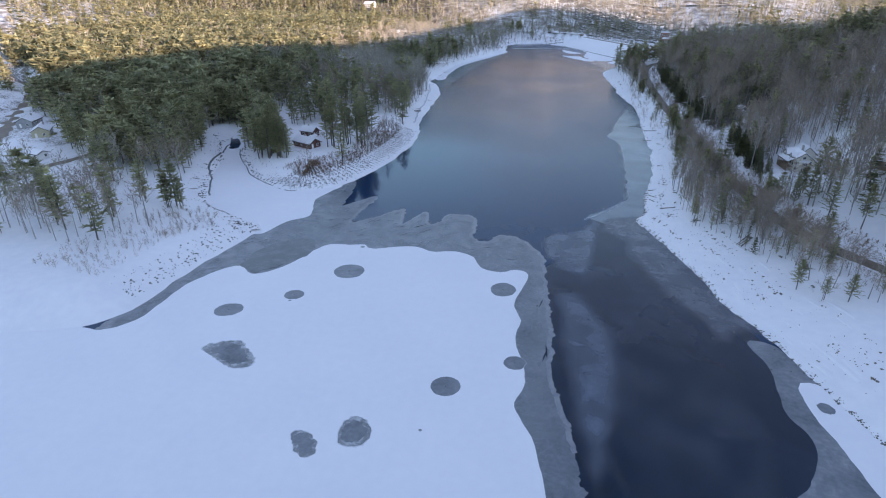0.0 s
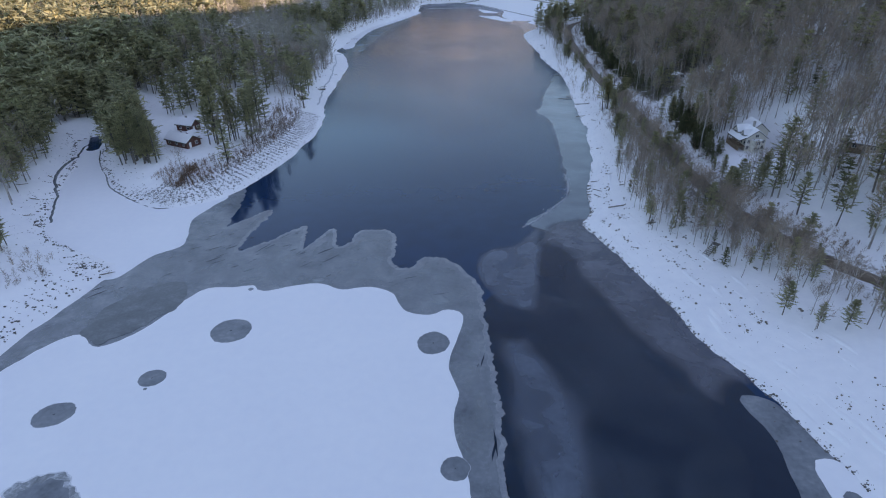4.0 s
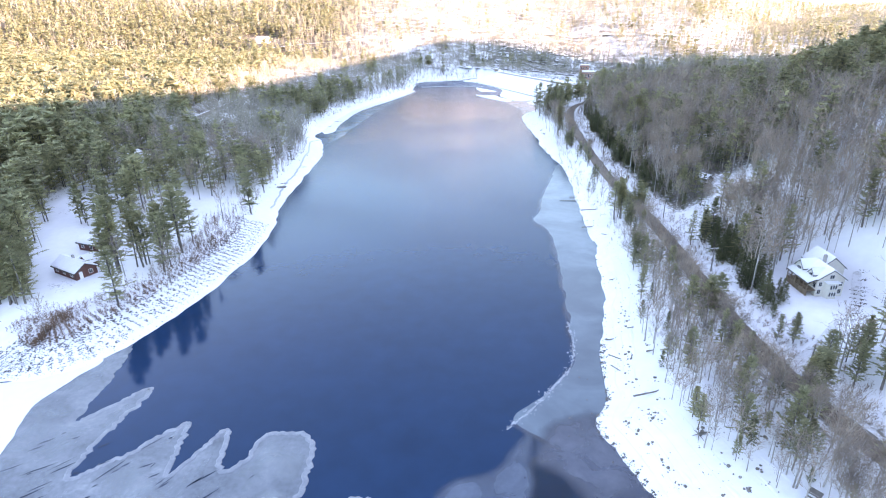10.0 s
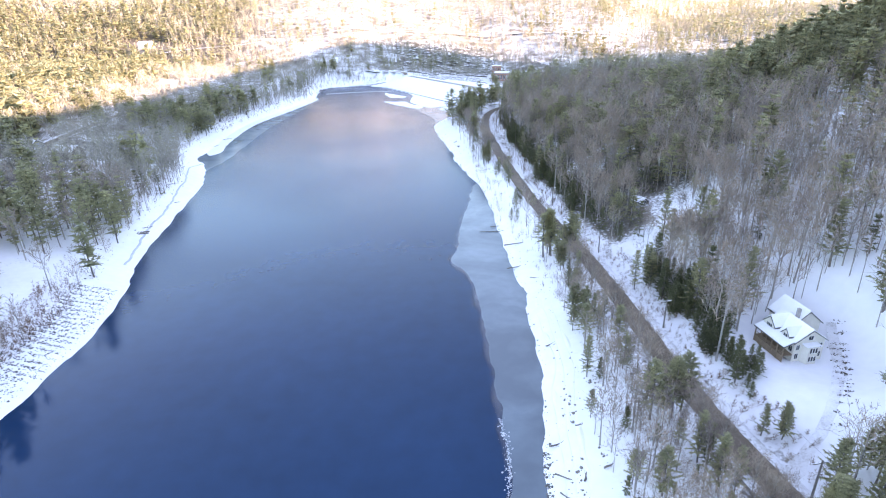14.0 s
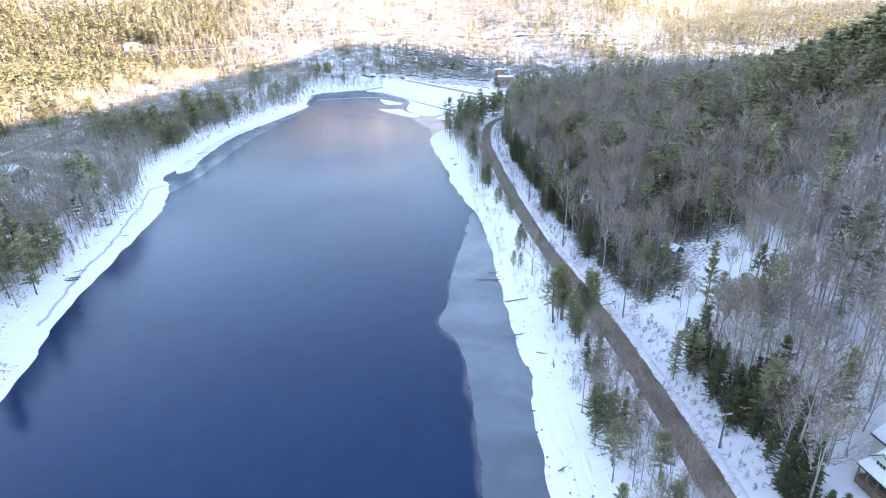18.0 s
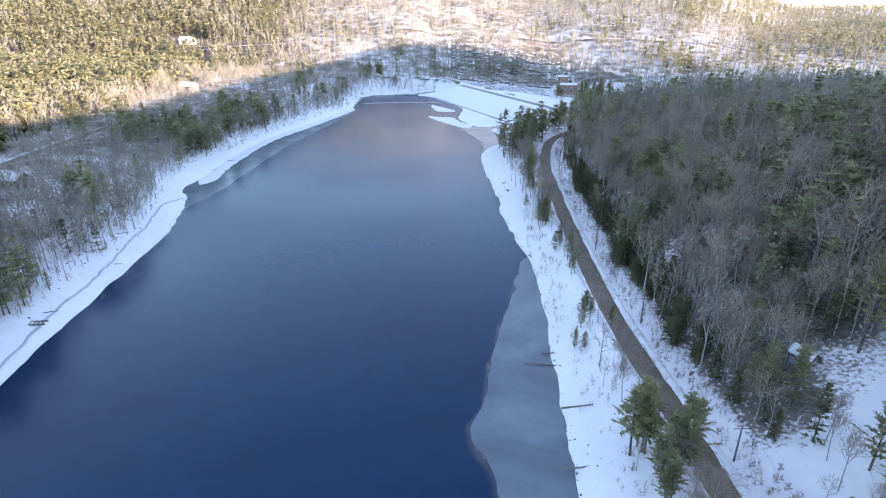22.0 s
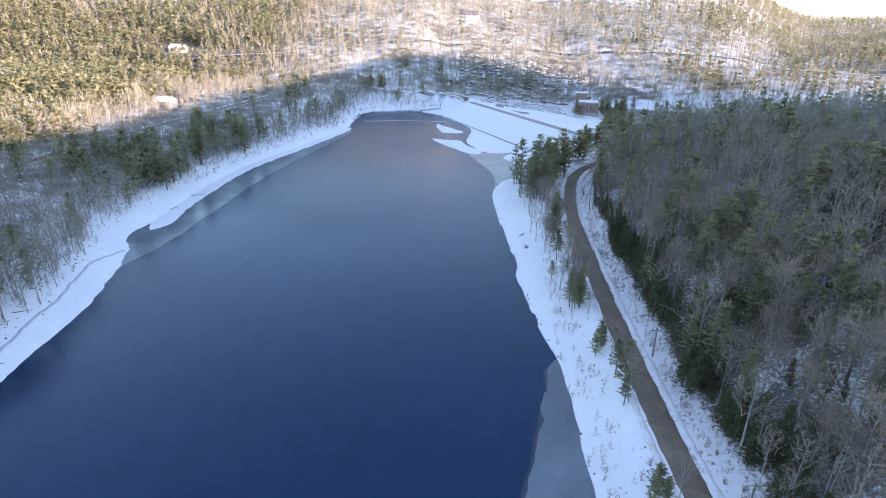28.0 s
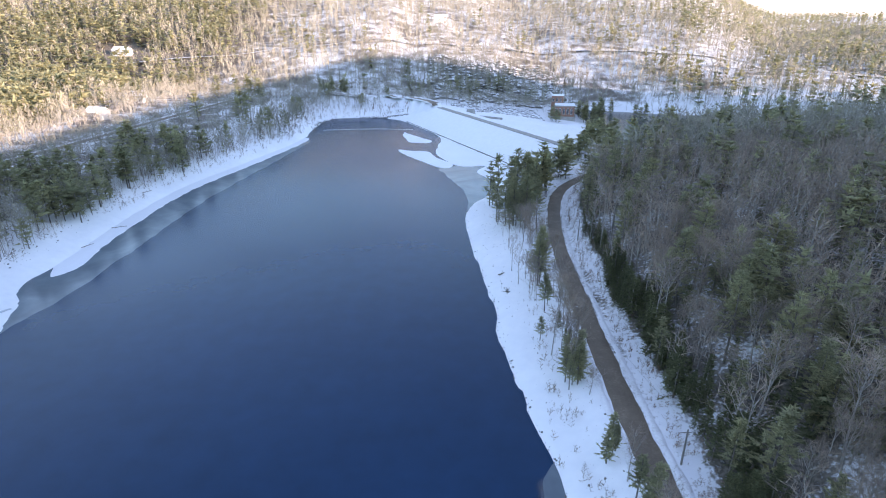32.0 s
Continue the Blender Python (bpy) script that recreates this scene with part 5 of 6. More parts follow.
# debris washed up in lines along the snowy beach
rows = []
for level, n in ((3.2, 170), (6.0, 150), (8.6, 130), (11.0, 110), (14.5, 90)):
    q = np.vstack([band(n, E_LINE[:230], level - 0.35, level + 0.35, (0.12, 0.5), power=1), band(int(n * 2.2), E_LINE[:80], level * 1.5 - 0.5, level * 1.5 + 0.5, (0.2, 0.75), power=1.4)])
    rows.append(q[np.array([noise.noise((a * 0.08, b * 0.08, level)) > -0.05 for a, b in q[:, :2]])])
scatter("wrack_lines", STONES, np.vstack(rows), M_LOG, "lines of dark driftwood scraps on beach snow", "debris")


# low steps that old water levels left in the snow of the beach
def drift_line(level, first, last, seed):
    line = E_LINE[first:last]
    tang = np.gradient(line, axis=0)
    nrm = np.stack([tang[:, 1], -tang[:, 0]], 1) / np.linalg.norm(tang, axis=1)[:, None]
    line = curve(line + nrm * level + np.array([[noise.noise((a * 0.1, b * 0.1, seed)), noise.noise((a * 0.1, b * 0.1, seed + 4))] for a, b in line]) * 0.8, 0.6)
    k = np.array([max(0.0, noise.noise((a * 0.16, b * 0.16, seed + 9)) * 1.2 + 0.02) for a, b in line])
    tang = np.gradient(line, axis=0)
    nrm = np.stack([tang[:, 1], -tang[:, 0]], 1) / np.linalg.norm(tang, axis=1)[:, None]
    z = at_grid(GZ, line[:, 0], line[:, 1])
    v = np.stack([np.column_stack([line + nrm * a, z + h * k - 0.06]) for a, h in ((-0.4, 0.0), (-0.1, 0.08), (0.0, 0.42), (0.5, 0.45), (2.0, 0.15))], 1)
    n, m = v.shape[:2]
    i = np.arange(n * m).reshape(n, m)
    f = np.stack([i[:-1, :-1], i[:-1, 1:], i[1:, 1:], i[1:, :-1]], -1).reshape(-1, 4)
    tagged(new("snow_ledge", mesh_from("snow_ledge", v.reshape(-1, 3), f, M_SNOW, smooth=True)), "low wind-cut snow ledge along the beach", "snow ledge", kind="structure")


for row, level in enumerate((2.4, 4.2, 6.0)):
    drift_line(level, 16, 95, row * 3.7)
for row, level in enumerate((8.2, 10.5, 13.0, 15.5, 18.5)):
    drift_line(level, 14, 56, row * 5.1 + 40)

# dark slits torn into the grey ice by the wind
rows, r = [], np.random.RandomState(71)
for cx, cy, n, turn in ((-82, 84, 7, 0.9), (-60, 97, 9, 0.75), (-50, 102, 8, 0.8), (-42, 98, 8, 0.95), (-70, 96, 6, 0.85), (-33, 96, 5, 0.9), (-66, 106, 7, 0.8), (-10, 84, 4, 0.4), (0, 55, 3, 1.4), (1, 40, 3, 1.5)):
    for _ in range(n):
        x0, y0, t, ln, w = cx + 4.5 * r.randn(), cy + 3.5 * r.randn(), turn + 0.12 * r.randn(), 0.5 + 2.6 * r.rand() ** 2, 0.08 + 0.16 * r.rand()
        u, v = np.array([math.cos(t), math.sin(t)]), np.array([-math.sin(t), math.cos(t)])
        rows.append([np.array([x0, y0]) + q for q in (-u * ln, -u * ln * 0.3 + v * w, u * ln, u * ln * 0.2 - v * w)])
rows = np.array(rows).reshape(-1, 2)
tagged(new("ice_slits", mesh_from("ice_slits", np.column_stack([rows, np.full(len(rows), 0.072)]), np.arange(len(rows)).reshape(-1, 4), M_CLEAR_ICE)), "dark slits torn in the grey ice", "ice slits", kind="stuff")

# the dark seam between the frozen cove and the stony point
SEAM = wobble(curve([(-70.5, 146), (-73, 138), (-77.5, 132), (-83, 128), (-90.5, 124.3), (-98, 127.5), (-106, 133), (-114.6, 140), (-121, 149), (-130, 161), (-138, 175)], 1.0), 0.3, 0.4, 6)
ribbon("shore_seam", SEAM, 0.28, 0, M_DARK_ICE, "dark seam where cove ice meets the shore", "crack", field=lambda x, y: np.full(np.shape(x), 0.17))
POOL = [(-151.5, 192), (-146.5, 190.5), (-140, 178), (-143, 175), (-145.6, 180)]
sheet("brook_pool", outline(POOL, 0.4, 0.4, 0.6), -0.05, 0.19, M_WATER, "open dark pool at the brook mouth", "water")


def float_boom():
    e = thing("float_boom", -12, 600, 0.0, 0, "thin line of pale floats across the lake end", "float boom")
    for i in range(34):
        x = -28 + i * 1.75
        bm = bmesh.new()
        bmesh.ops.create_cone(bm, cap_ends=True, segments=8, radius1=0.22, radius2=0.22, depth=1.4, matrix=Matrix.Translation((x, 3 * math.sin(i / 33 * math.pi), 0.12)) @ Euler((0, math.pi / 2, 0)).to_matrix().to_4x4())
        part("float", bm, M_WHITE, e)


float_boom()


def beach_steps(x, y, turn):
    """A short flight of weathered timber steps lying on the bank."""
    e = thing("timber_steps", x, y, ground_at(x, y), turn, "weathered timber steps half buried in beach snow", "steps")
    for s in (-0.7, 0.7):
        part("stringer", prism([(-2.0, -0.2), (1.6, 1.25), (1.6, 1.5), (-2.0, 0.05)], 0.08, "y", s), M_POLE, e)
    for i in range(7):
        a = -1.8 + i * 0.52
        part("tread", boxes((a, a + 0.3, -0.72, 0.8, 0.02 + i * 0.21, 0.07 + i * 0.21), bevel=0.01), M_POLE, e)
    for s in (-0.72, 0.74):
        part("rail_post", boxes((1.4, 1.5, s, s + 0.09, 0.6, 2.1), bevel=0.01), M_POLE, e)
    part("landing", boxes((1.6, 2.7, -0.8, 0.9, 1.35, 1.45), bevel=0.02), M_POLE, e)


beach_steps(55.4, 93, 40)


def slipway(x, y, turn):
    """Two weathered timbers with cross slats lying on the beach."""
    e = thing("timber_slipway", x, y, ground_at(x, y) + 0.15, turn, "weathered timber slipway lying on beach snow", "slipway")
    for s in (-0.8, 0.8):
        part("rail", boxes((-2.6, 2.6, s - 0.11, s + 0.11, -0.15, 0.2), bevel=0.02), M_LOG, e)
    for i in range(5):
        part("slat", boxes((-2.1 + i, -1.85 + i, -0.95, 0.95, 0.205, 0.28), bevel=0.01), M_LOG, e)


slipway(-73, 257, 8)

# broken shards piled along the edge of the young ice
edge_line = curve([(14, 112.5), (19, 118), (24, 125), (28.5, 132), (30.5, 141), (30.8, 150)], 0.25)
q = edge_line[rng.randint(0, len(edge_line), 700)] + rng.randn(700, 2) * np.where(rng.rand(700, 1) < 0.75, 0.16, 0.55)
scatter("ice_ridge", STONES, np.column_stack([q, np.full(700, 0.02), 0.1 + 0.34 * rng.rand(700) ** 3, rng.rand(700) * 6.3, rng.randint(0, 6, 700)]), M_RIDGE_ICE, "ridge of pale broken ice shards on the water", "ice ridge")
# stones that break through the thin ice by the shore
q = E_LINE[rng.randint(20, 70, 26)] + np.column_stack([-1 - 5 * rng.rand(26), -2 * rng.rand(26)])
scatter("wet_stones", STONES, np.column_stack([q, np.full(26, 0.05), 0.15 + 0.35 * rng.rand(26), rng.rand(26) * 6.3, rng.randint(0, 6, 26)]), M_ROCK, "dark wet stones showing through thin ice", "stones")


# ---- trees ----
class Shape:
    """Collects triangles."""

    def __init__(self):
        self.v, self.f = [], []

    def blade(self, a, b, w, side):
        """A thin pointed triangle from a to b, w wide at its foot."""
        n = len(self.v)
        s = np.asarray(side) * (w / 2)
        self.v += [a - s, a + s, b]
        self.f.append((n, n + 1, n + 2))

    def stick(self, points, radii, sides):
        """A tapered tube."""
        n, k = len(self.v), sides
        for p, r in zip(points, radii):
            for i in range(k):
                t = 6.2832 * i / k
                self.v.append(np.array([p[0] + r * math.cos(t), p[1] + r * math.sin(t), p[2]]))
        for j in range(len(points) - 1):
            for i in range(k):
                a, b = n + j * k + i, n + j * k + (i + 1) % k
                self.f += [(a, b, b + k), (a, b + k, a + k)]

    def arrays(self):
        return np.array(self.v, np.float32), np.array(self.f, np.int32)


def unit(v):
    return v / (np.linalg.norm(v) + 1e-9)


def pine_shape(r, whorls, arms, clumps, tufts, size, low=0.35, wide=0.24, sharp=0.75, droop=0.0, trunk_r=0.013, fat=0.5):
    """A conifer one unit high: bare lower stem, whorls of limbs, flat sprays of needles."""
    trunk, crown = Shape(), Shape()
    lean = r.randn(2) * 0.015
    spine = lambda h: np.array([lean[0] * math.sin(h * 3), lean[1] * math.sin(h * 2.6), h])  # noqa: E731
    hs = np.linspace(-0.02, 0.99, 7 if whorls > 11 else 3 if whorls > 6 else 2)
    trunk.stick([spine(h) for h in hs], [trunk_r * (1.05 - h) + 0.001 for h in hs], 6 if whorls > 11 else 3)
    for i in range(whorls):
        f = (i + r.rand() * 0.6) / whorls
        h = low + (1 - low) * f
        reach = wide * (1 - f) ** sharp * (0.5 + 0.75 * r.rand()) + 0.02
        if f < 0.15:
            reach *= 0.45 + 0.6 * r.rand()
        k, turn = max(3, arms + r.randint(-1, 2)), r.rand() * 6.3
        for j in range(k):
            if r.rand() < 0.12:
                continue
            a = turn + 6.2832 * (j + 0.5 * r.rand()) / k
            out = np.array([math.cos(a), math.sin(a), (0.18 - droop) + 0.4 * f + 0.12 * r.randn()])
            length = reach * (0.6 + 0.6 * r.rand())
            foot, tip = spine(h), spine(h) + unit(out) * length
            if clumps > 1:
                trunk.blade(foot, tip, 0.006, np.array([-math.sin(a), math.cos(a), 0]))
            for c in range(clumps):
                t = 0.35 + 0.65 * (c + 0.6 * r.rand() + 0.2) / clumps
                m = foot + (tip - foot) * t
                for _ in range(tufts):
                    d = unit(out * np.array([1, 1, 0.5]) + r.randn(3) * np.array([0.75, 0.75, 0.2]))
                    s = unit(np.cross(d, r.randn(3) * 0.3 + np.array([0, 0, 1])))
                    ln = size * (0.6 + 0.8 * r.rand())
                    crown.blade(m - d * ln * 0.35, m + d * ln * 0.65, ln * fat, s)
    for _ in range(max(2, tufts)):
        d = unit(r.randn(3) * 0.4 + np.array([0, 0, 1]))
        crown.blade(spine(0.95), spine(0.95) + d * 0.06, 0.02, unit(np.cross(d, r.randn(3))))
    return trunk.arrays(), crown.arrays()


def bare_shape(r, limbs, subs, twigs, sides, thick=1.0, spread=0.5, low=0.3, trunk_r=0.011):
    """A leafless broadleaf tree one unit high: a forking stem, rising limbs and fine twigs."""
    trunk, crown = Shape(), Shape()
    bend = r.randn(2) * 0.03
    spine = lambda h: np.array([bend[0] * math.sin(h * 2.8), bend[1] * math.sin(h * 2.2), h])  # noqa: E731
    hs = np.linspace(-0.02, 0.9, 5 if sides > 3 else 2)
    trunk.stick([spine(h) for h in hs], [trunk_r * (1.05 - h) for h in hs], sides)
    for i in range(limbs):
        h = low + (0.88 - low) * (i + r.rand()) / limbs
        a = i * 2.4 + r.rand()
        tilt = spread * (0.6 + 0.7 * r.rand())
        d = np.array([math.cos(a) * tilt, math.sin(a) * tilt, 1.0])
        length = (0.42 - 0.3 * (h - low) / (0.9 - low)) * (0.6 + 0.6 * r.rand())
        foot = spine(h)
        mid = foot + unit(d * np.array([1.5, 1.5, 1])) * length * 0.45
        tip = mid + unit(d * np.array([0.7, 0.7, 1]) + r.randn(3) * 0.15) * length * 0.6
        if sides > 3:
            trunk.stick([foot, mid, tip], [trunk_r * 0.5 * (1 - h * 0.5), trunk_r * 0.3 * (1 - h * 0.4), 0.0008], 3)
        else:
            trunk.blade(foot, tip, 0.0036 * thick, unit(np.cross(d, r.randn(3))))
        for j in range(subs):
            t = 0.25 + 0.75 * (j + r.rand()) / subs
            b = foot + (mid - foot) * (t * 2) if t < 0.5 else mid + (tip - mid) * (t * 2 - 1)
            e = unit(unit(d) * 0.8 + r.randn(3) * np.array([0.6, 0.6, 0.35]) + np.array([0, 0, 0.25]))
            sl = length * (0.3 + 0.36 * r.rand())
            crown.blade(b, b + e * sl, 0.0034 * thick, unit(np.cross(e, r.randn(3))))
            for _ in range(twigs):
                q = b + e * sl * (0.2 + 0.75 * r.rand())
                g = unit(e + r.randn(3) * 0.7)
                crown.blade(q, q + g * sl * (0.3 + 0.4 * r.rand()), 0.0026 * thick, unit(np.cross(g, r.randn(3))))
    return trunk.arrays(), crown.arrays()


def joined(trunk, crown):
    (a, f), (b, g) = trunk, crown
    return np.vstack([a, b]), np.vstack([f, g + len(a)]), np.r_[np.zeros(len(f), int), np.ones(len(g), int)]


tr = np.random.RandomState(11)
PINES = [pine_shape(tr, 14, 6, 4, 5, 0.062, low=0.14 + 0.2 * tr.rand(), wide=0.22 + 0.06 * tr.rand(), fat=0.3) for _ in range(6)]
HEMLOCKS = [pine_shape(tr, 18, 5, 3, 4, 0.075, low=0.05 + 0.06 * tr.rand(), wide=0.23, sharp=0.95, droop=0.15, fat=0.3) for _ in range(3)]
BARES = [bare_shape(tr, 17, 9, 6, 4, thick=1.35, spread=0.36 + 0.3 * tr.rand(), low=0.36 + 0.16 * tr.rand()) for _ in range(7)]
MID_PINES = [joined(*pine_shape(tr, 10, 5, 2, 3, 0.115, low=0.16 + 0.15 * tr.rand(), wide=0.25, fat=0.36)) for _ in range(5)]
MID_HEMLOCKS = [joined(*pine_shape(tr, 11, 5, 2, 3, 0.095, low=0.06, wide=0.23, sharp=0.95, droop=0.15, fat=0.42)) for _ in range(4)]
MID_BARES = [joined(*bare_shape(tr, 12, 5, 3, 3, thick=2.5, spread=0.5 + 0.35 * tr.rand(), low=0.36, trunk_r=0.013)) for _ in range(8)]
LOW_PINES = [joined(*pine_shape(tr, 9, 5, 1, 4, 0.17, low=0.1 + 0.12 * tr.rand(), wide=0.3, fat=0.42)) for _ in range(5)]
LOW_BARES = [joined(*bare_shape(tr, 9, 5, 1, 3, thick=4.6, spread=0.5 + 0.3 * tr.rand(), low=0.34)) for _ in range(6)]
FAR_PINES = [joined(*pine_shape(tr, 6, 4, 1, 2, 0.25, low=0.1, wide=0.25, fat=0.48)) for _ in range(4)]
FAR_BARES = [joined(*bare_shape(tr, 7, 3, 0, 3, thick=6.6, spread=0.36, low=0.3, trunk_r=0.0085)) for _ in range(6)]
SLENDER = [joined(*bare_shape(tr, 10, 4, 2, 3, thick=2.6, spread=0.26, low=0.45, trunk_r=0.0085)) for _ in range(6)]


def forest(name, shapes, places, bark, leaf, label, category):
    """Many trees joined as one mesh with bark and foliage. places: x, y, z, height, turn."""
    places = np.asarray(places)
    if not len(places):
        return
    pick = np.arange(len(places)) % len(shapes)
    vs, fs, ms, base = [], [], [], 0
    for k, (co, fa, mi) in enumerate(shapes):
        p = places[pick == k]
        c, s, h = np.cos(p[:, 4])[:, None], np.sin(p[:, 4])[:, None], p[:, 3][:, None]
        w = h * (0.85 + 0.35 * ((p[:, 4] * 7.3) % 1))[:, None]
        v = np.stack([(co[:, 0] * c - co[:, 1] * s) * w + p[:, 0][:, None], (co[:, 0] * s + co[:, 1] * c) * w + p[:, 1][:, None], co[:, 2] * h + p[:, 2][:, None]], -1).reshape(-1, 3)
        vs.append(v)
        fs.append((fa[None] + (np.arange(len(p)) * len(co))[:, None, None]).reshape(-1, 3) + base)
        ms.append(np.tile(mi, len(p)))
        base += len(v)
    return tagged(new(name, mesh_from(name, np.vstack(vs), np.vstack(fs), [bark, leaf], np.concatenate(ms))), label, category, kind="stuff")


def field_noise(x, y, s, seed):
    return waves(x, y, s, seed) + 0.6 * waves(x, y, s * 0.37, seed + 50)


def clear_of(x, y):
    """How far trees keep from roads, houses and the shore: True where a tree may stand."""
    ok = at_grid(GD, x, y) > np.where(x > 0, 7.5 + 9 * smooth(125, 85, y), 8.0)
    r = line_distance(x, y, ROAD[::3])
    ok &= np.where(x > at_grid_road(y), r > 8.5 + 2.5 * field_noise(x, y, 30, 61), r > 3.7)
    ok &= line_distance(x, y, WEST_ROAD[::3]) > 6.5
    ok &= line_distance(x, y, CURVE_ROAD[::3]) > 9
    ok &= line_distance(x, y, DRIVE[::2]) > 5.0
    for cx, cy, cr in CLEARINGS:
        ok &= np.hypot(x - cx, y - cy) > cr * (1 + 0.3 * field_noise(x, y, 25, 77))
    ok &= ~((x > -6) & (x < 150) & (y > 500) & (y < 676) & (x > 5 + (660 - y) * 0.45 - 8) & (x < 60 + (660 - y) * 0.5 + 50))
    ok &= ~((x > 60) & (y > 520) & (at_grid(GZ, x, y) < -4.4))
    ok &= ~((np.abs(x - 189 + 0.05 * (y - 716)) < 7) & (y > 700) & (y < 858))
    ok &= line_distance(x, y, FAR_ROAD[::2]) > 6
    return ok


def at_grid_road(y):
    return np.interp(y, ROAD[::-1, 1] if ROAD[0, 1] > ROAD[-1, 1] else ROAD[:, 1], ROAD[::-1, 0] if ROAD[0, 1] > ROAD[-1, 1] else ROAD[:, 0])


CLEARINGS = [(-101, 160, 9), (-93, 150, 9), (-128, 205, 12), (-140, 222, 11), (-172, 112, 12), (-163, 100, 9), (-178, 126, 8), (-104, 172, 15), (90, 153, 10), (96, 142, 8), (83, 146, 8), (99, 150, 5), (82, 155, 5), (80, 138, 5), (-104, 168, 12), (-108, 188, 12), (-100, 180, 9), (-97, 158, 7), (-120, 196, 8), (-228, 160, 16), (-250, 178, 16), (-288, 238, 14), (-203, 128, 15), (-215, 140, 14),
             (-137, 262, 9), (-134, 340, 13), (-158, 352, 14), (-178, 640, 16), (-162, 560, 14), (-300, 640, 26), (-262, 800, 28), (45, 960, 22), (101, 120, 6), (89, 226, 5), (92, 218, 8), (145, 222, 10), (165, 245, 8), (104, 391, 6), (112, 398, 5),
             (133, 664, 22), (90, 645, 32), (-340, 560, 18), (-210, 700, 20), (120, 1000, 14), (-60, 730, 12)]


def stand(x0, x1, y0, y1, step, seed):
    """A jittered grid of places for trees."""
    r = np.random.RandomState(seed)
    x, y = np.meshgrid(np.arange(x0, x1, step), np.arange(y0, y1, step))
    x, y = (x + r.rand(*x.shape) * step * 1.1).ravel(), (y + r.rand(*y.shape) * step * 1.1).ravel()
    k = clear_of(x, y)
    return x[k], y[k], r


mid_pine, mid_hem, mid_bare, far_pine, far_bare = [], [], [], [], []

# the wooded point and hill east of the lake
x, y, r = stand(44, 300, 60, 600, 3.9, 21)
rx = at_grid_road(y)
u, kind = r.rand(len(x)), r.rand(len(x))
con = 0.2 + 0.38 * field_noise(x, y, 34, 31) - 0.16 * smooth(280, 360, y)
slope = smooth(92, 104, x) * smooth(235, 200, y - 0.5 * (x - 95)) * smooth(95, 115, y) * smooth(165, 140, x)
con = con - 0.5 * slope + 0.35 * smooth(140, 165, x) * smooth(330, 280, y)
dens = np.where(x < rx, 0.6 + 0.6 * field_noise(x, y, 30, 33), 1.0)
dens = np.where((x < rx) & (y < 195), 1.0, dens)
con = np.where((x < rx) & (y < 195), 0.2, con)
dens = np.where((x < rx) & (y > 398), 0.5, dens)
dens = np.where((x < 96) & (y > 452), 0.0, dens)
# the open snowy hollow beside the road and the thin woods above it
dens = np.where((x > rx) & (x < 106) & (y > 192) & (y < 222), 0.3, np.where((x > 104) & (y < 232 + 0.3 * (x - 104)) & (y > 95), 0.9, dens))
dens = np.where((x < rx) & (y > 462), 0.0, dens)
con = np.where((x < rx) & (y > 398), 0.95, con)
z = at_grid(GZ, x, y)
deep = smooth(205, 225, y - 0.5 * (x - 80)) * (x > rx)
edge = (line_distance(x, y, ROAD[::3]) < 12.5) & (x > rx) & (y > 140)
hemp = np.where(edge, 0.6, 0.13 * deep + 0.08 + 0.28 * field_noise(x, y, 40, 36) * deep - 0.15 * smooth(290, 360, y))
con = np.where(x > rx, con + 0.1 * deep + 0.55 * smooth(112, 140, x - 0.12 * (y - 200)) * smooth(170, 215, y) * smooth(400, 340, y), con)
keep = (u < dens) & (x < 60 + 0.95 * (y + 62) * 0.8)
for a, b, c, kk, hh, tt, road_x, kon, hp in zip(x[keep], y[keep], z[keep], kind[keep], r.rand(keep.sum()), r.rand(keep.sum()) * 6.3, rx[keep], con[keep], hemp[keep]):
    lakeside = a < road_x
    if not lakeside and kk < hp:
        mid_hem.append((a, b, c - 0.2, 5 + 7 * hh, tt))
    elif kk < max(kon, hp + 0.12 if not lakeside else 0):
        mid_pine.append((a, b, c - 0.2, (6 + 7 * hh) if lakeside and b < 398 else 10 + 10 * hh, tt))
    else:
        mid_bare.append((a, b, c - 0.2, (6.5 + 6.5 * hh) if lakeside else 9 + 11 * hh ** 1.3, tt))

# saplings and small trees between beach and road, slender stems behind the house
x, y, r = stand(44, 72, 82, 350, 2.5, 29)
keep = (x < at_grid_road(y)) & (line_distance(x, y, ROAD[::3]) > 5.2) & (at_grid(GD, x, y) > 10) & (r.rand(len(x)) < np.where(y < 200, 0.85, 0.5 + 0.8 * field_noise(x, y, 28, 63)))
for a, b, c in zip(x[keep], y[keep], at_grid(GZ, x[keep], y[keep])):
    k = r.rand()
    (mid_bare if k < 0.74 else mid_pine if k < 0.88 else mid_hem).append((a, b, c - 0.2, 5 + 6 * r.rand() if k < 0.74 else 2.5 + 5 * r.rand(), r.rand() * 6.3))
slender = []
x, y, r = stand(88, 175, 98, 250, 3.1, 35)
keep = (x > 94 + 10 * field_noise(x, y, 30, 66)) & (y < 235 + 0.5 * (x - 95)) & (np.hypot(x - 92, y - 150) > 11) & (r.rand(len(x)) < 0.8)
for a, b, c in zip(x[keep], y[keep], at_grid(GZ, x[keep], y[keep])):
    slender.append((a, b, c - 0.2, 9 + 6 * r.rand(), r.rand() * 6.3))
x, y, r = stand(76, 112, 196, 244, 3.0, 39)
keep = (x > at_grid_road(y) + 8) & (r.rand(len(x)) < 0.14 + 0.42 * smooth(212, 228, y) + 0.25 * smooth(98, 108, x))
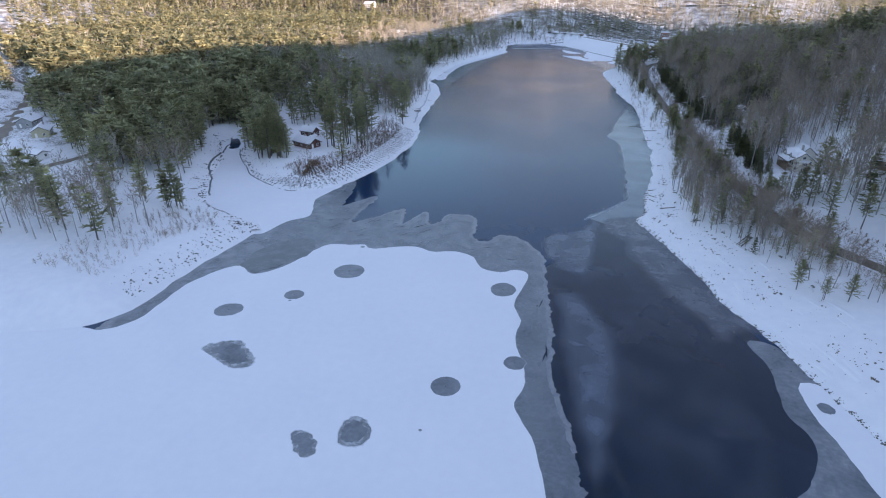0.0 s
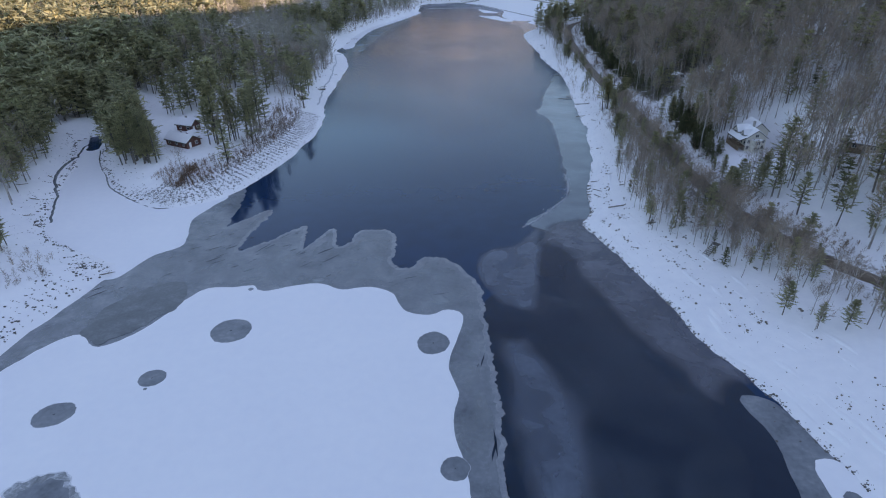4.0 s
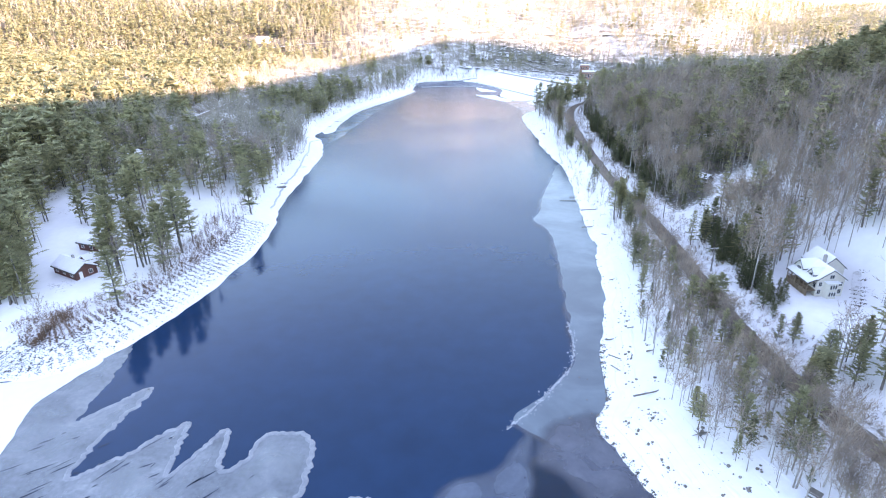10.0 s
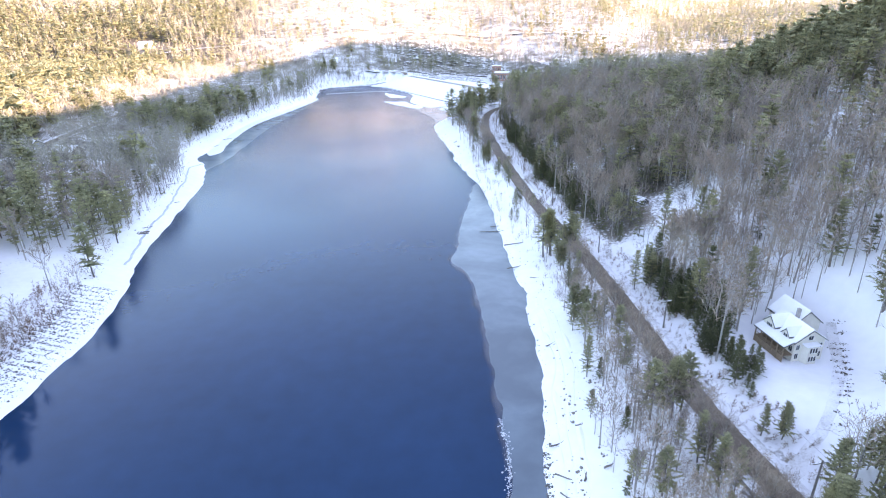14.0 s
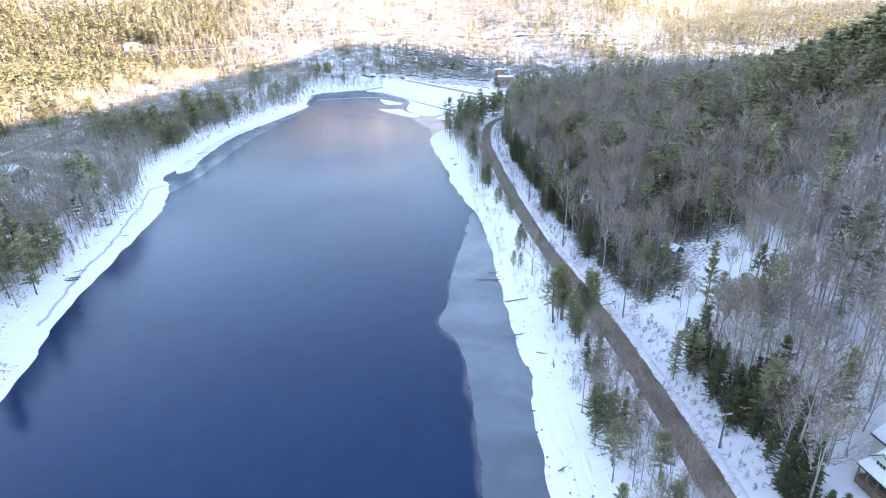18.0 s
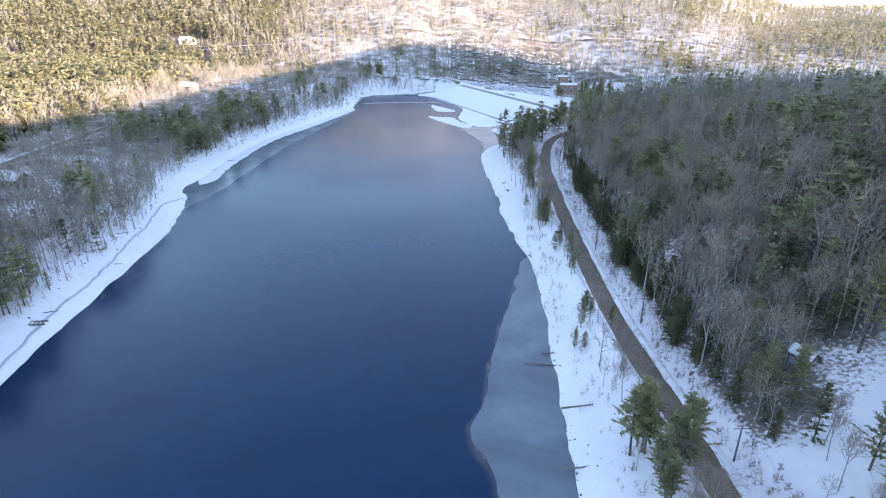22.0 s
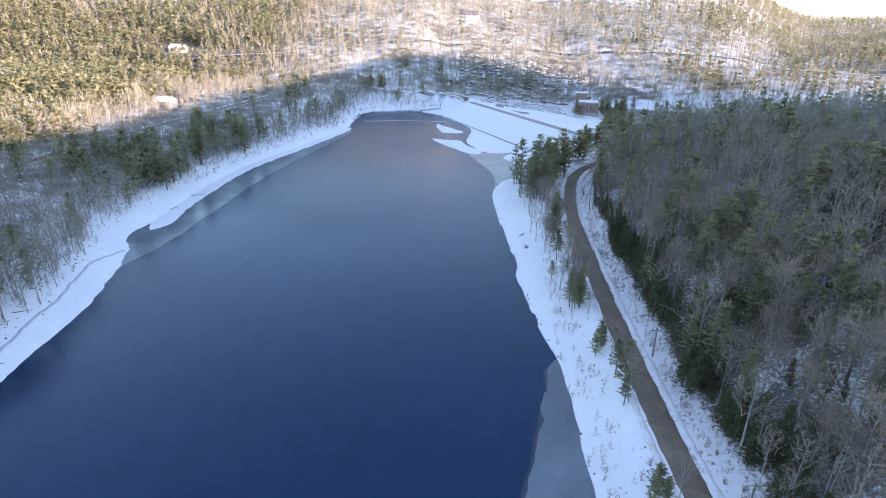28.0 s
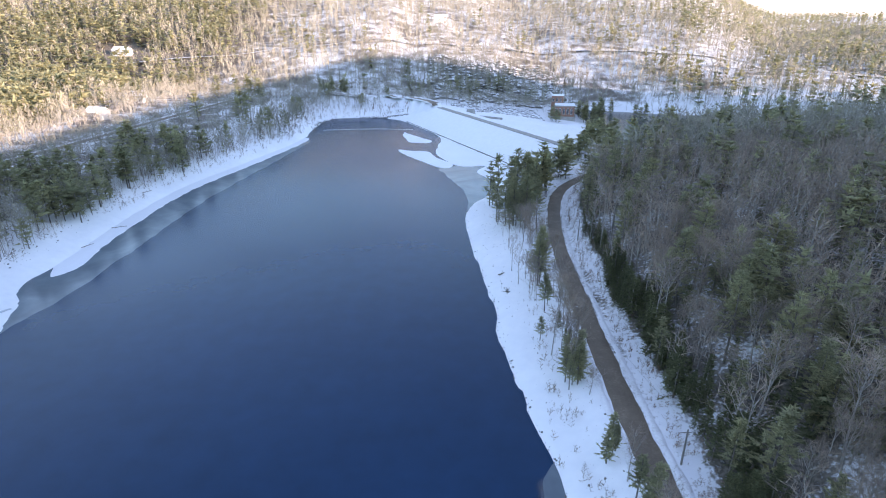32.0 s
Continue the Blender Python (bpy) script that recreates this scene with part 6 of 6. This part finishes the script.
for a, b, c in zip(x[keep], y[keep], at_grid(GZ, x[keep], y[keep])):
    k = r.rand()
    (mid_bare if k < 0.72 else mid_hem if k < 0.86 else mid_pine).append((a, b, c - 0.2, 6 + 6 * r.rand(), r.rand() * 6.3))
x, y, r = stand(76, 90, 158, 194, 2.6, 37)
keep = (np.hypot(x - 89, y - 154) > 7.5) & (r.rand(len(x)) < 0.7)
for a, b, c in zip(x[keep], y[keep], at_grid(GZ, x[keep], y[keep])):
    mid_bare.append((a, b, c - 0.2, 7 + 6 * r.rand(), r.rand() * 6.3))
# a dense row of young hemlocks along the edge of the woods
x, y, r = stand(66, 92, 138, 400, 2.3, 27)
rd = line_distance(x, y, ROAD[::3])
keep = (x > at_grid_road(y)) & (rd < 14.5 - 4 * smooth(330, 400, y) + 3 * field_noise(x, y, 40, 62)) & (r.rand(len(x)) < np.where((y < 178) | (y > 236), 0.8, np.where(y > 192, 0.08, 0.4)))
for a, b, c in zip(x[keep], y[keep], at_grid(GZ, x[keep], y[keep])):
    mid_hem.append((a, b, c - 0.2, 3.5 + 5 * r.rand(), r.rand() * 6.3))

# the near west bank, the point with the cabins and the woods behind
x, y, r = stand(-420, -58, 62, 720, 4.0, 22)
u, kind = r.rand(len(x)), r.rand(len(x))
d = at_grid(GD, x, y)
con = 0.55 + 0.35 * field_noise(x, y, 80, 41) + 0.25 * smooth(-130, -160, x) * smooth(470, 380, y)
con = np.where(y > 270, con - 0.6 + 0.52 * smooth(52, 34, d) * smooth(385, 405, y) * smooth(520, 490, y) * smooth(-0.5, 0.1, field_noise(x, y, 26, 43)) + 0.5 * smooth(-150, -200, x) * (0.75 + 0.5 * field_noise(x, y, 70, 46)), con)
con = np.where((y < 125) & (x > -190), 0.12, con)
dens = np.full(len(x), 0.78) + 0.2 * field_noise(x, y, 45, 44)
dens = np.where((y < 118) & (x > -190), 0.75 * smooth(20, 34, d), dens)
dens = np.where((y > 128) & (y < 235) & (x > -128) & (d < 60), 0.12, dens)
con = np.where((y > 128) & (y < 200) & (x > -128) & (d < 60), 0.05, con)
dens = np.where((x < -195) & (y < 205), 0.4, dens)
dens = np.where((x < -160) & (y > 205) & (y < 480), 1.0, dens)
dens = np.where(y > 290, dens + 0.12 - 0.4 * smooth(500, 540, y) * smooth(-160, -140, x), dens)
con = np.where((x < -100) & (y > 195) & (y < 300), con + 0.2, con) + 0.3 * smooth(440, 520, y) * smooth(-175, -215, x)
z = at_grid(GZ, x, y)
keep = (u < dens) & (x > -40 - 0.95 * (y + 62))
for a, b, c, kk, hh, tt, kon in zip(x[keep], y[keep], z[keep], kind[keep], r.rand(keep.sum()), r.rand(keep.sum()) * 6.3, con[keep]):
    beyond = a < -172 and b > 230
    if kk < kon:
        (far_pine if beyond else mid_pine).append((a, b, c - 0.2, 11 + 9 * hh, tt))
    else:
        (far_bare if beyond else mid_bare).append((a, b, c - 0.2, (8.5 + 5 * hh) if a > -165 and b > 330 else 10 + 7 * hh, tt))

# low evergreens and brush trees that close the front of the west woods
x, y, r = stand(-125, -55, 262, 640, 3.0, 31)
d = at_grid(GD, x, y)
keep = (d > 9) & (d < 30) & (r.rand(len(x)) < 0.48 + 0.5 * field_noise(x, y, 30, 64))
for a, b, c, g in zip(x[keep], y[keep], at_grid(GZ, x[keep], y[keep]), field_noise(x, y, 45, 65)[keep]):
    k = r.rand() - 0.5 * g
    (mid_bare if k > 0.22 else mid_hem if k > 0.08 else mid_pine).append((a, b, c - 0.2, 4 + 5 * r.rand() if k > 0.22 else 5.5 + 6.5 * r.rand(), r.rand() * 6.3))

# groups of tall pines that stand out
r = np.random.RandomState(23)
GROUPS = [(-104, 151, 2.2, 4, 16), (-109, 154, 3.5, 10, 18), (-114, 158, 5, 14, 20), (-122, 167, 6, 12, 20), (-131, 177, 5, 6, 19), (-91, 168, 2.5, 4, 20), (-86, 172, 3, 4, 20), (-80, 180, 3, 4, 19), (-82, 190, 3, 3, 19), (-76, 170, 2, 2, 18), (-130, 94, 3, 3, 14), (-115, 93, 3, 6, 14), (-120, 215, 10, 14, 16),
          (56.5, 212, 2.5, 5, 13), (62, 208, 2.5, 5, 13), (59, 203, 2, 3, 8), (53.5, 176, 2.5, 4, 9), (57, 361, 2.5, 3, 15), (57, 318, 2.5, 5, 11), (58.5, 323, 2.5, 4, 9), (59.4, 297, 2, 4, 7), (58.3, 254, 2, 3, 8), (55, 246, 1.5, 2, 5), (62, 251, 1, 1, 7), (60, 409, 5, 6, 13), (72, 437, 4, 5, 13), (101, 452, 6, 6, 13), (84, 462, 5, 9, 13), (96, 484, 6, 12, 13), (108, 498, 7, 12, 13), (118, 512, 8, 12, 12), (128, 528, 8, 8, 12), (66, 424, 3, 4, 14), (160, 668, 7, 7, 13), (150, 650, 6, 6, 12), (118, 645, 3, 2, 11), (-52, 690, 8, 9, 12), (-66, 640, 5, 8, 10), (-40, 706, 6, 7, 12), (-22, 672, 3, 4, 9), (-4, 676, 2, 2, 8), (150, 672, 9, 10, 12), (172, 690, 8, 6, 12), (196, 676, 7, 6, 11), (214, 668, 5, 4, 11), (122, 640, 3, 3, 9), (20, 720, 10, 9, 11), (60, 726, 14, 14, 11), (90, 735, 10, 8, 11), (260, 664, 8, 5, 10), (310, 650, 10, 6, 10),
          (76, 120, 4, 6, 10), (66, 113, 4, 5, 12), (84, 116, 5, 4, 8), (60, 141, 2.5, 3, 11), (74, 188, 3, 3, 11), (84, 204, 2, 1, 14), (81, 219, 3, 4, 11), (90, 196, 3, 3, 12), (106, 232, 5, 6, 14), (118, 262, 6, 7, 16), (96, 262, 4, 4, 14), (88, 292, 3, 4, 15), (112, 300, 6, 6, 15), (92, 330, 3, 4, 14), (94, 139, 1.5, 1, 7), (72, 134, 2, 3, 7), (150, 212, 9, 9, 12), (172, 236, 10, 12, 13), (190, 226, 14, 14, 14), (160, 190, 9, 6, 12)]
for gx_, gy_, rad, n, hh in GROUPS:
    for _ in range(n):
        a, q = r.rand() * 6.3, rad * math.sqrt(r.rand())
        px_, py_ = gx_ + q * math.cos(a), gy_ + q * math.sin(a) * 1.2
        mid_pine.append((px_, py_, ground_at(px_, py_) - 0.2, hh * (0.75 + 0.4 * r.rand()), r.rand() * 6.3))

for gx_, gy_, rad, n, hh in ((76, 148, 2, 8, 5), (75, 158, 1.8, 9, 6), (76, 173, 2.4, 13, 8), (77.5, 186, 3, 6, 8)):
    for _ in range(n):
        a, q = r.rand() * 6.3, rad * math.sqrt(r.rand())
        px_, py_ = gx_ + q * math.cos(a), gy_ + q * math.sin(a) * 1.8
        mid_hem.append((px_, py_, ground_at(px_, py_) - 0.2, hh * (0.65 + 0.5 * r.rand()), r.rand() * 6.3))

for _ in range(95):
    px_, py_ = 32 + 125 * r.rand(), 692 + 110 * r.rand()
    if math.hypot(px_ - 133, py_ - 664) > 34:
        mid_hem.append((px_, py_, ground_at(px_, py_) - 0.2, 5 + 6 * r.rand(), r.rand() * 6.3))

# far hillsides
x, y, r = stand(-1300, 1000, 570, 1700, 6.3, 24)
keep = (np.abs(x - 20) < 0.95 * (y - 60)) & ((y > 704) | ((x > 150) & (y > 706 - 0.42 * (x - 150)))) & (r.rand(len(x)) < 0.95 + 0.35 * field_noise(x, y, 120, 51) - 0.6 * smooth(900, 1300, y))
x, y = x[keep], y[keep]
z, u, hh, tt = at_grid(GZ, x, y), r.rand(len(x)), r.rand(len(x)), r.rand(len(x)) * 6.3
con = 0.06 + 0.3 * field_noise(x, y, 160, 52) + 0.34 * smooth(-120, -220, x) * smooth(1100, 900, y) - 0.12 * smooth(-150, -60, x) * smooth(260, 160, x) + 0.12 * smooth(200, 400, x) + 0.2 * smooth(-150, -300, x) * smooth(1000, 800, y)
for a, b, c, kk, h, t in zip(x, y, z, u - con, hh, tt):
    (far_pine if kk < 0 else far_bare).append((a, b, c - 0.3, 12 + 8 * h if kk < 0 else 11 + 8 * h, t))
x, y, r = stand(-75, 130, 640, 712, 4.6, 28)
keep = ((y > 674) | (x < -46) | ((x < 8) & (y > 657))) & (np.hypot(x - 56, y - 640) > 26)
for a, b, c in zip(x[keep], y[keep], at_grid(GZ, x[keep], y[keep])):
    mid_bare.append((a, b, c - 0.3, 6 + 6 * r.rand(), r.rand() * 6.3))
x, y, r = stand(-1100, -420, 120, 700, 9.0, 25)
keep = (np.abs(x - 20) < 1.0 * (y + 90)) & (r.rand(len(x)) < 0.85 + 0.3 * field_noise(x, y, 120, 53))
x, y = x[keep], y[keep]
z, u, hh, tt = at_grid(GZ, x, y), r.rand(len(x)), r.rand(len(x)), r.rand(len(x)) * 6.3
for a, b, c, kk, h, t in zip(x, y, z, u - 0.5 - 0.3 * field_noise(x, y, 150, 54), hh, tt):
    (far_pine if kk < 0 else far_bare).append((a, b, c - 0.3, 12 + 8 * h if kk < 0 else 10 + 7 * h, t))
x, y, r = stand(-1500, 1500, 1750, 2600, 26, 26)
keep = np.abs(x - 20) < 0.9 * y
x, y = x[keep], y[keep]
z, u, hh, tt = at_grid(GZ, x, y), r.rand(len(x)), r.rand(len(x)), r.rand(len(x)) * 6.3
for a, b, c, kk, h, t in zip(x, y, z, u, hh, tt):
    (far_pine if kk < 0.5 else far_bare).append((a, b, c - 0.5, 18 + 8 * h, t))


def pull(pool, count, score):
    """Takes the count best places out of a pool."""
    order = sorted(range(len(pool)), key=lambda i: score(pool[i]))
    chosen = set(order[:count])
    return [pool[i] for i in order[:count]], [p for i, p in enumerate(pool) if i not in chosen]


by_road = lambda p: min(abs(p[0] - 64) + max(0, abs(p[1] - 240) - 170), math.hypot(p[0] + 92, p[1] - 165) * 1.0 + 8, abs(p[0] - 92) + 0.6 * abs(p[1] - 160))  # noqa: E731
near_pine, mid_pine = pull(mid_pine, 298, by_road)
near_hem, mid_hem = pull(mid_hem, 290, by_road)
near_bare, mid_bare = pull(mid_bare, 300, lambda p: min(by_road(p) + 4, abs(p[0] - 90) + max(0, abs(p[1] - 270) - 80)))


def tree_kind(name, shapes, bark, leaf, label, category, group):
    """One tree of each shape, one metre high, to be copied."""
    made = []
    for trunk, crown in shapes:
        e = new(name)
        tagged(e, label, category, group)
        part("trunk", mesh_from("trunk", *trunk, bark), None, e)
        part("crown", mesh_from("crown", *crown, leaf), None, e)
        made.append(e)
    return made


def plant(kinds, places):
    """Sets one tree at each place; the first of each kind takes a place itself."""
    used = set()
    for i, (a, b, c, h, t) in enumerate(places):
        k = i % len(kinds)
        w = h * (0.85 + 0.35 * ((t * 7.3) % 1))
        m = Matrix.LocRotScale((a, b, c), Euler((0, 0, t)), (w, w, h))
        if k in used:
            made = copy_thing(kinds[k], pose(0, 0, 0))
            made.matrix_basis = m
        else:
            used.add(k)
            kinds[k].matrix_basis = m


plant(tree_kind("pine_tree", PINES, M_BARK, M_PINE, "tall white pine with layered green boughs over snow", "pine tree", "pines round the lake"), near_pine)
plant(tree_kind("hemlock_tree", HEMLOCKS, M_BARK, M_HEMLOCK, "dense dark green hemlock growing in snowy woods", "hemlock tree", "hemlocks on the east bank"), near_hem)
plant(tree_kind("bare_tree", BARES, M_LIMB, M_TWIG, "leafless grey-brown broadleaf tree standing in snow", "bare tree", "bare trees round the lake"), near_bare)
close = lambda p: (40 < p[0] < 175 and p[1] < 430) or (p[0] > -150 and p[1] < 290)  # noqa: E731
forest("pine_woods", MID_PINES, [p for p in mid_pine if close(p)], M_BARK, M_PINE, "dense green pine woods on snowy ground", "woods")
forest("hemlock_woods", MID_HEMLOCKS, mid_hem, M_BARK, M_HEMLOCK, "dark hemlock woods on the east bank", "woods")
forest("bare_woods", MID_BARES, [p for p in mid_bare if close(p)], M_LIMB, M_TWIG, "leafless grey-brown woods on snowy ground", "woods")
forest("slender_woods", SLENDER, slender, M_LIMB, M_TWIG, "slender leafless stems on the snowy slope", "woods")
forest("pine_woods", LOW_PINES, [p for p in mid_pine if not close(p)], M_BARK, M_PINE, "green pine woods behind the shore", "woods")
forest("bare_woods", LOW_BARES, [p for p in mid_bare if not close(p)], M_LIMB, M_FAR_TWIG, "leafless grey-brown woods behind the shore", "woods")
forest("far_pine_woods", FAR_PINES, far_pine, M_BARK, M_PINE, "distant pine woods on the hillsides", "woods")
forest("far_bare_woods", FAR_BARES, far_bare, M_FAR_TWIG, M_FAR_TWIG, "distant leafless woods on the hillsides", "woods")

# brush and saplings along the edges
bushes = [joined(*bare_shape(tr, 7, 3, 1, 3, thick=26, spread=1.3, low=0.02, trunk_r=0.012)) for _ in range(4)]
thickets = [joined(*bare_shape(tr, 8, 3, 1, 3, thick=11, spread=1.1, low=0.02, trunk_r=0.008)) for _ in range(4)]


def brush(n, line, inner, outer, size, mat, label):
    i = rng.randint(1, len(line) - 1, n)
    tang = line[i + 1] - line[i - 1]
    nrm = np.stack([tang[:, 1], -tang[:, 0]], 1) / np.linalg.norm(tang, axis=1)[:, None]
    p = line[i] + nrm * (inner + (outer - inner) * rng.rand(n))[:, None]
    z = at_grid(GZ, p[:, 0], p[:, 1])
    forest("brush", bushes if size < 1.4 else thickets, np.column_stack([p, z - 0.1, size * (0.5 + rng.rand(n)), rng.rand(n) * 6.3]), mat, mat, label, "brush")


brush(700, RIP_POINT, 9, 19, 1.9, M_BRUSH, "rusty dry brush behind the stony shore")
brush(520, RIP_POINT[8:70], 8, 13, 1.2, M_BRUSH, "low rusty brush among the shore stones")
brush(1200, ROAD[50:], 4.4, 9.8, 1.5, M_TWIG, "grey frosted brush beside the ploughed road")
brush(700, ROAD[60:], 4.8, 9.8, 1.2, M_BRUSH, "brown dry brush poking through roadside snow")
brush(650, ROAD[60:], -14, -4.8, 1.9, M_TWIG, "grey dry brush between road and shore")
brush(420, END_LINE, 3, 26, 2.3, M_TWIG, "grey brush on the bank of the lake end")
brush(260, W_LINE[:90], 3.5, 11, 1.9, M_TWIG, "low brush down to the shore ice")
brush(600, W_LINE, 8, 20, 2.4, M_TWIG, "grey brush under the trees of the shore")
brush(330, RIP_NEAR, 12, 34, 1.9, M_TWIG, "dry brush on the snowy bank")

# from units of the plan to metres
for ob in list(scene.objects):
    if ob.parent is None and ob.type in ("MESH", "EMPTY", "CURVE"):
        ob.matrix_basis = Matrix.Scale(UNIT, 4) @ ob.matrix_basis
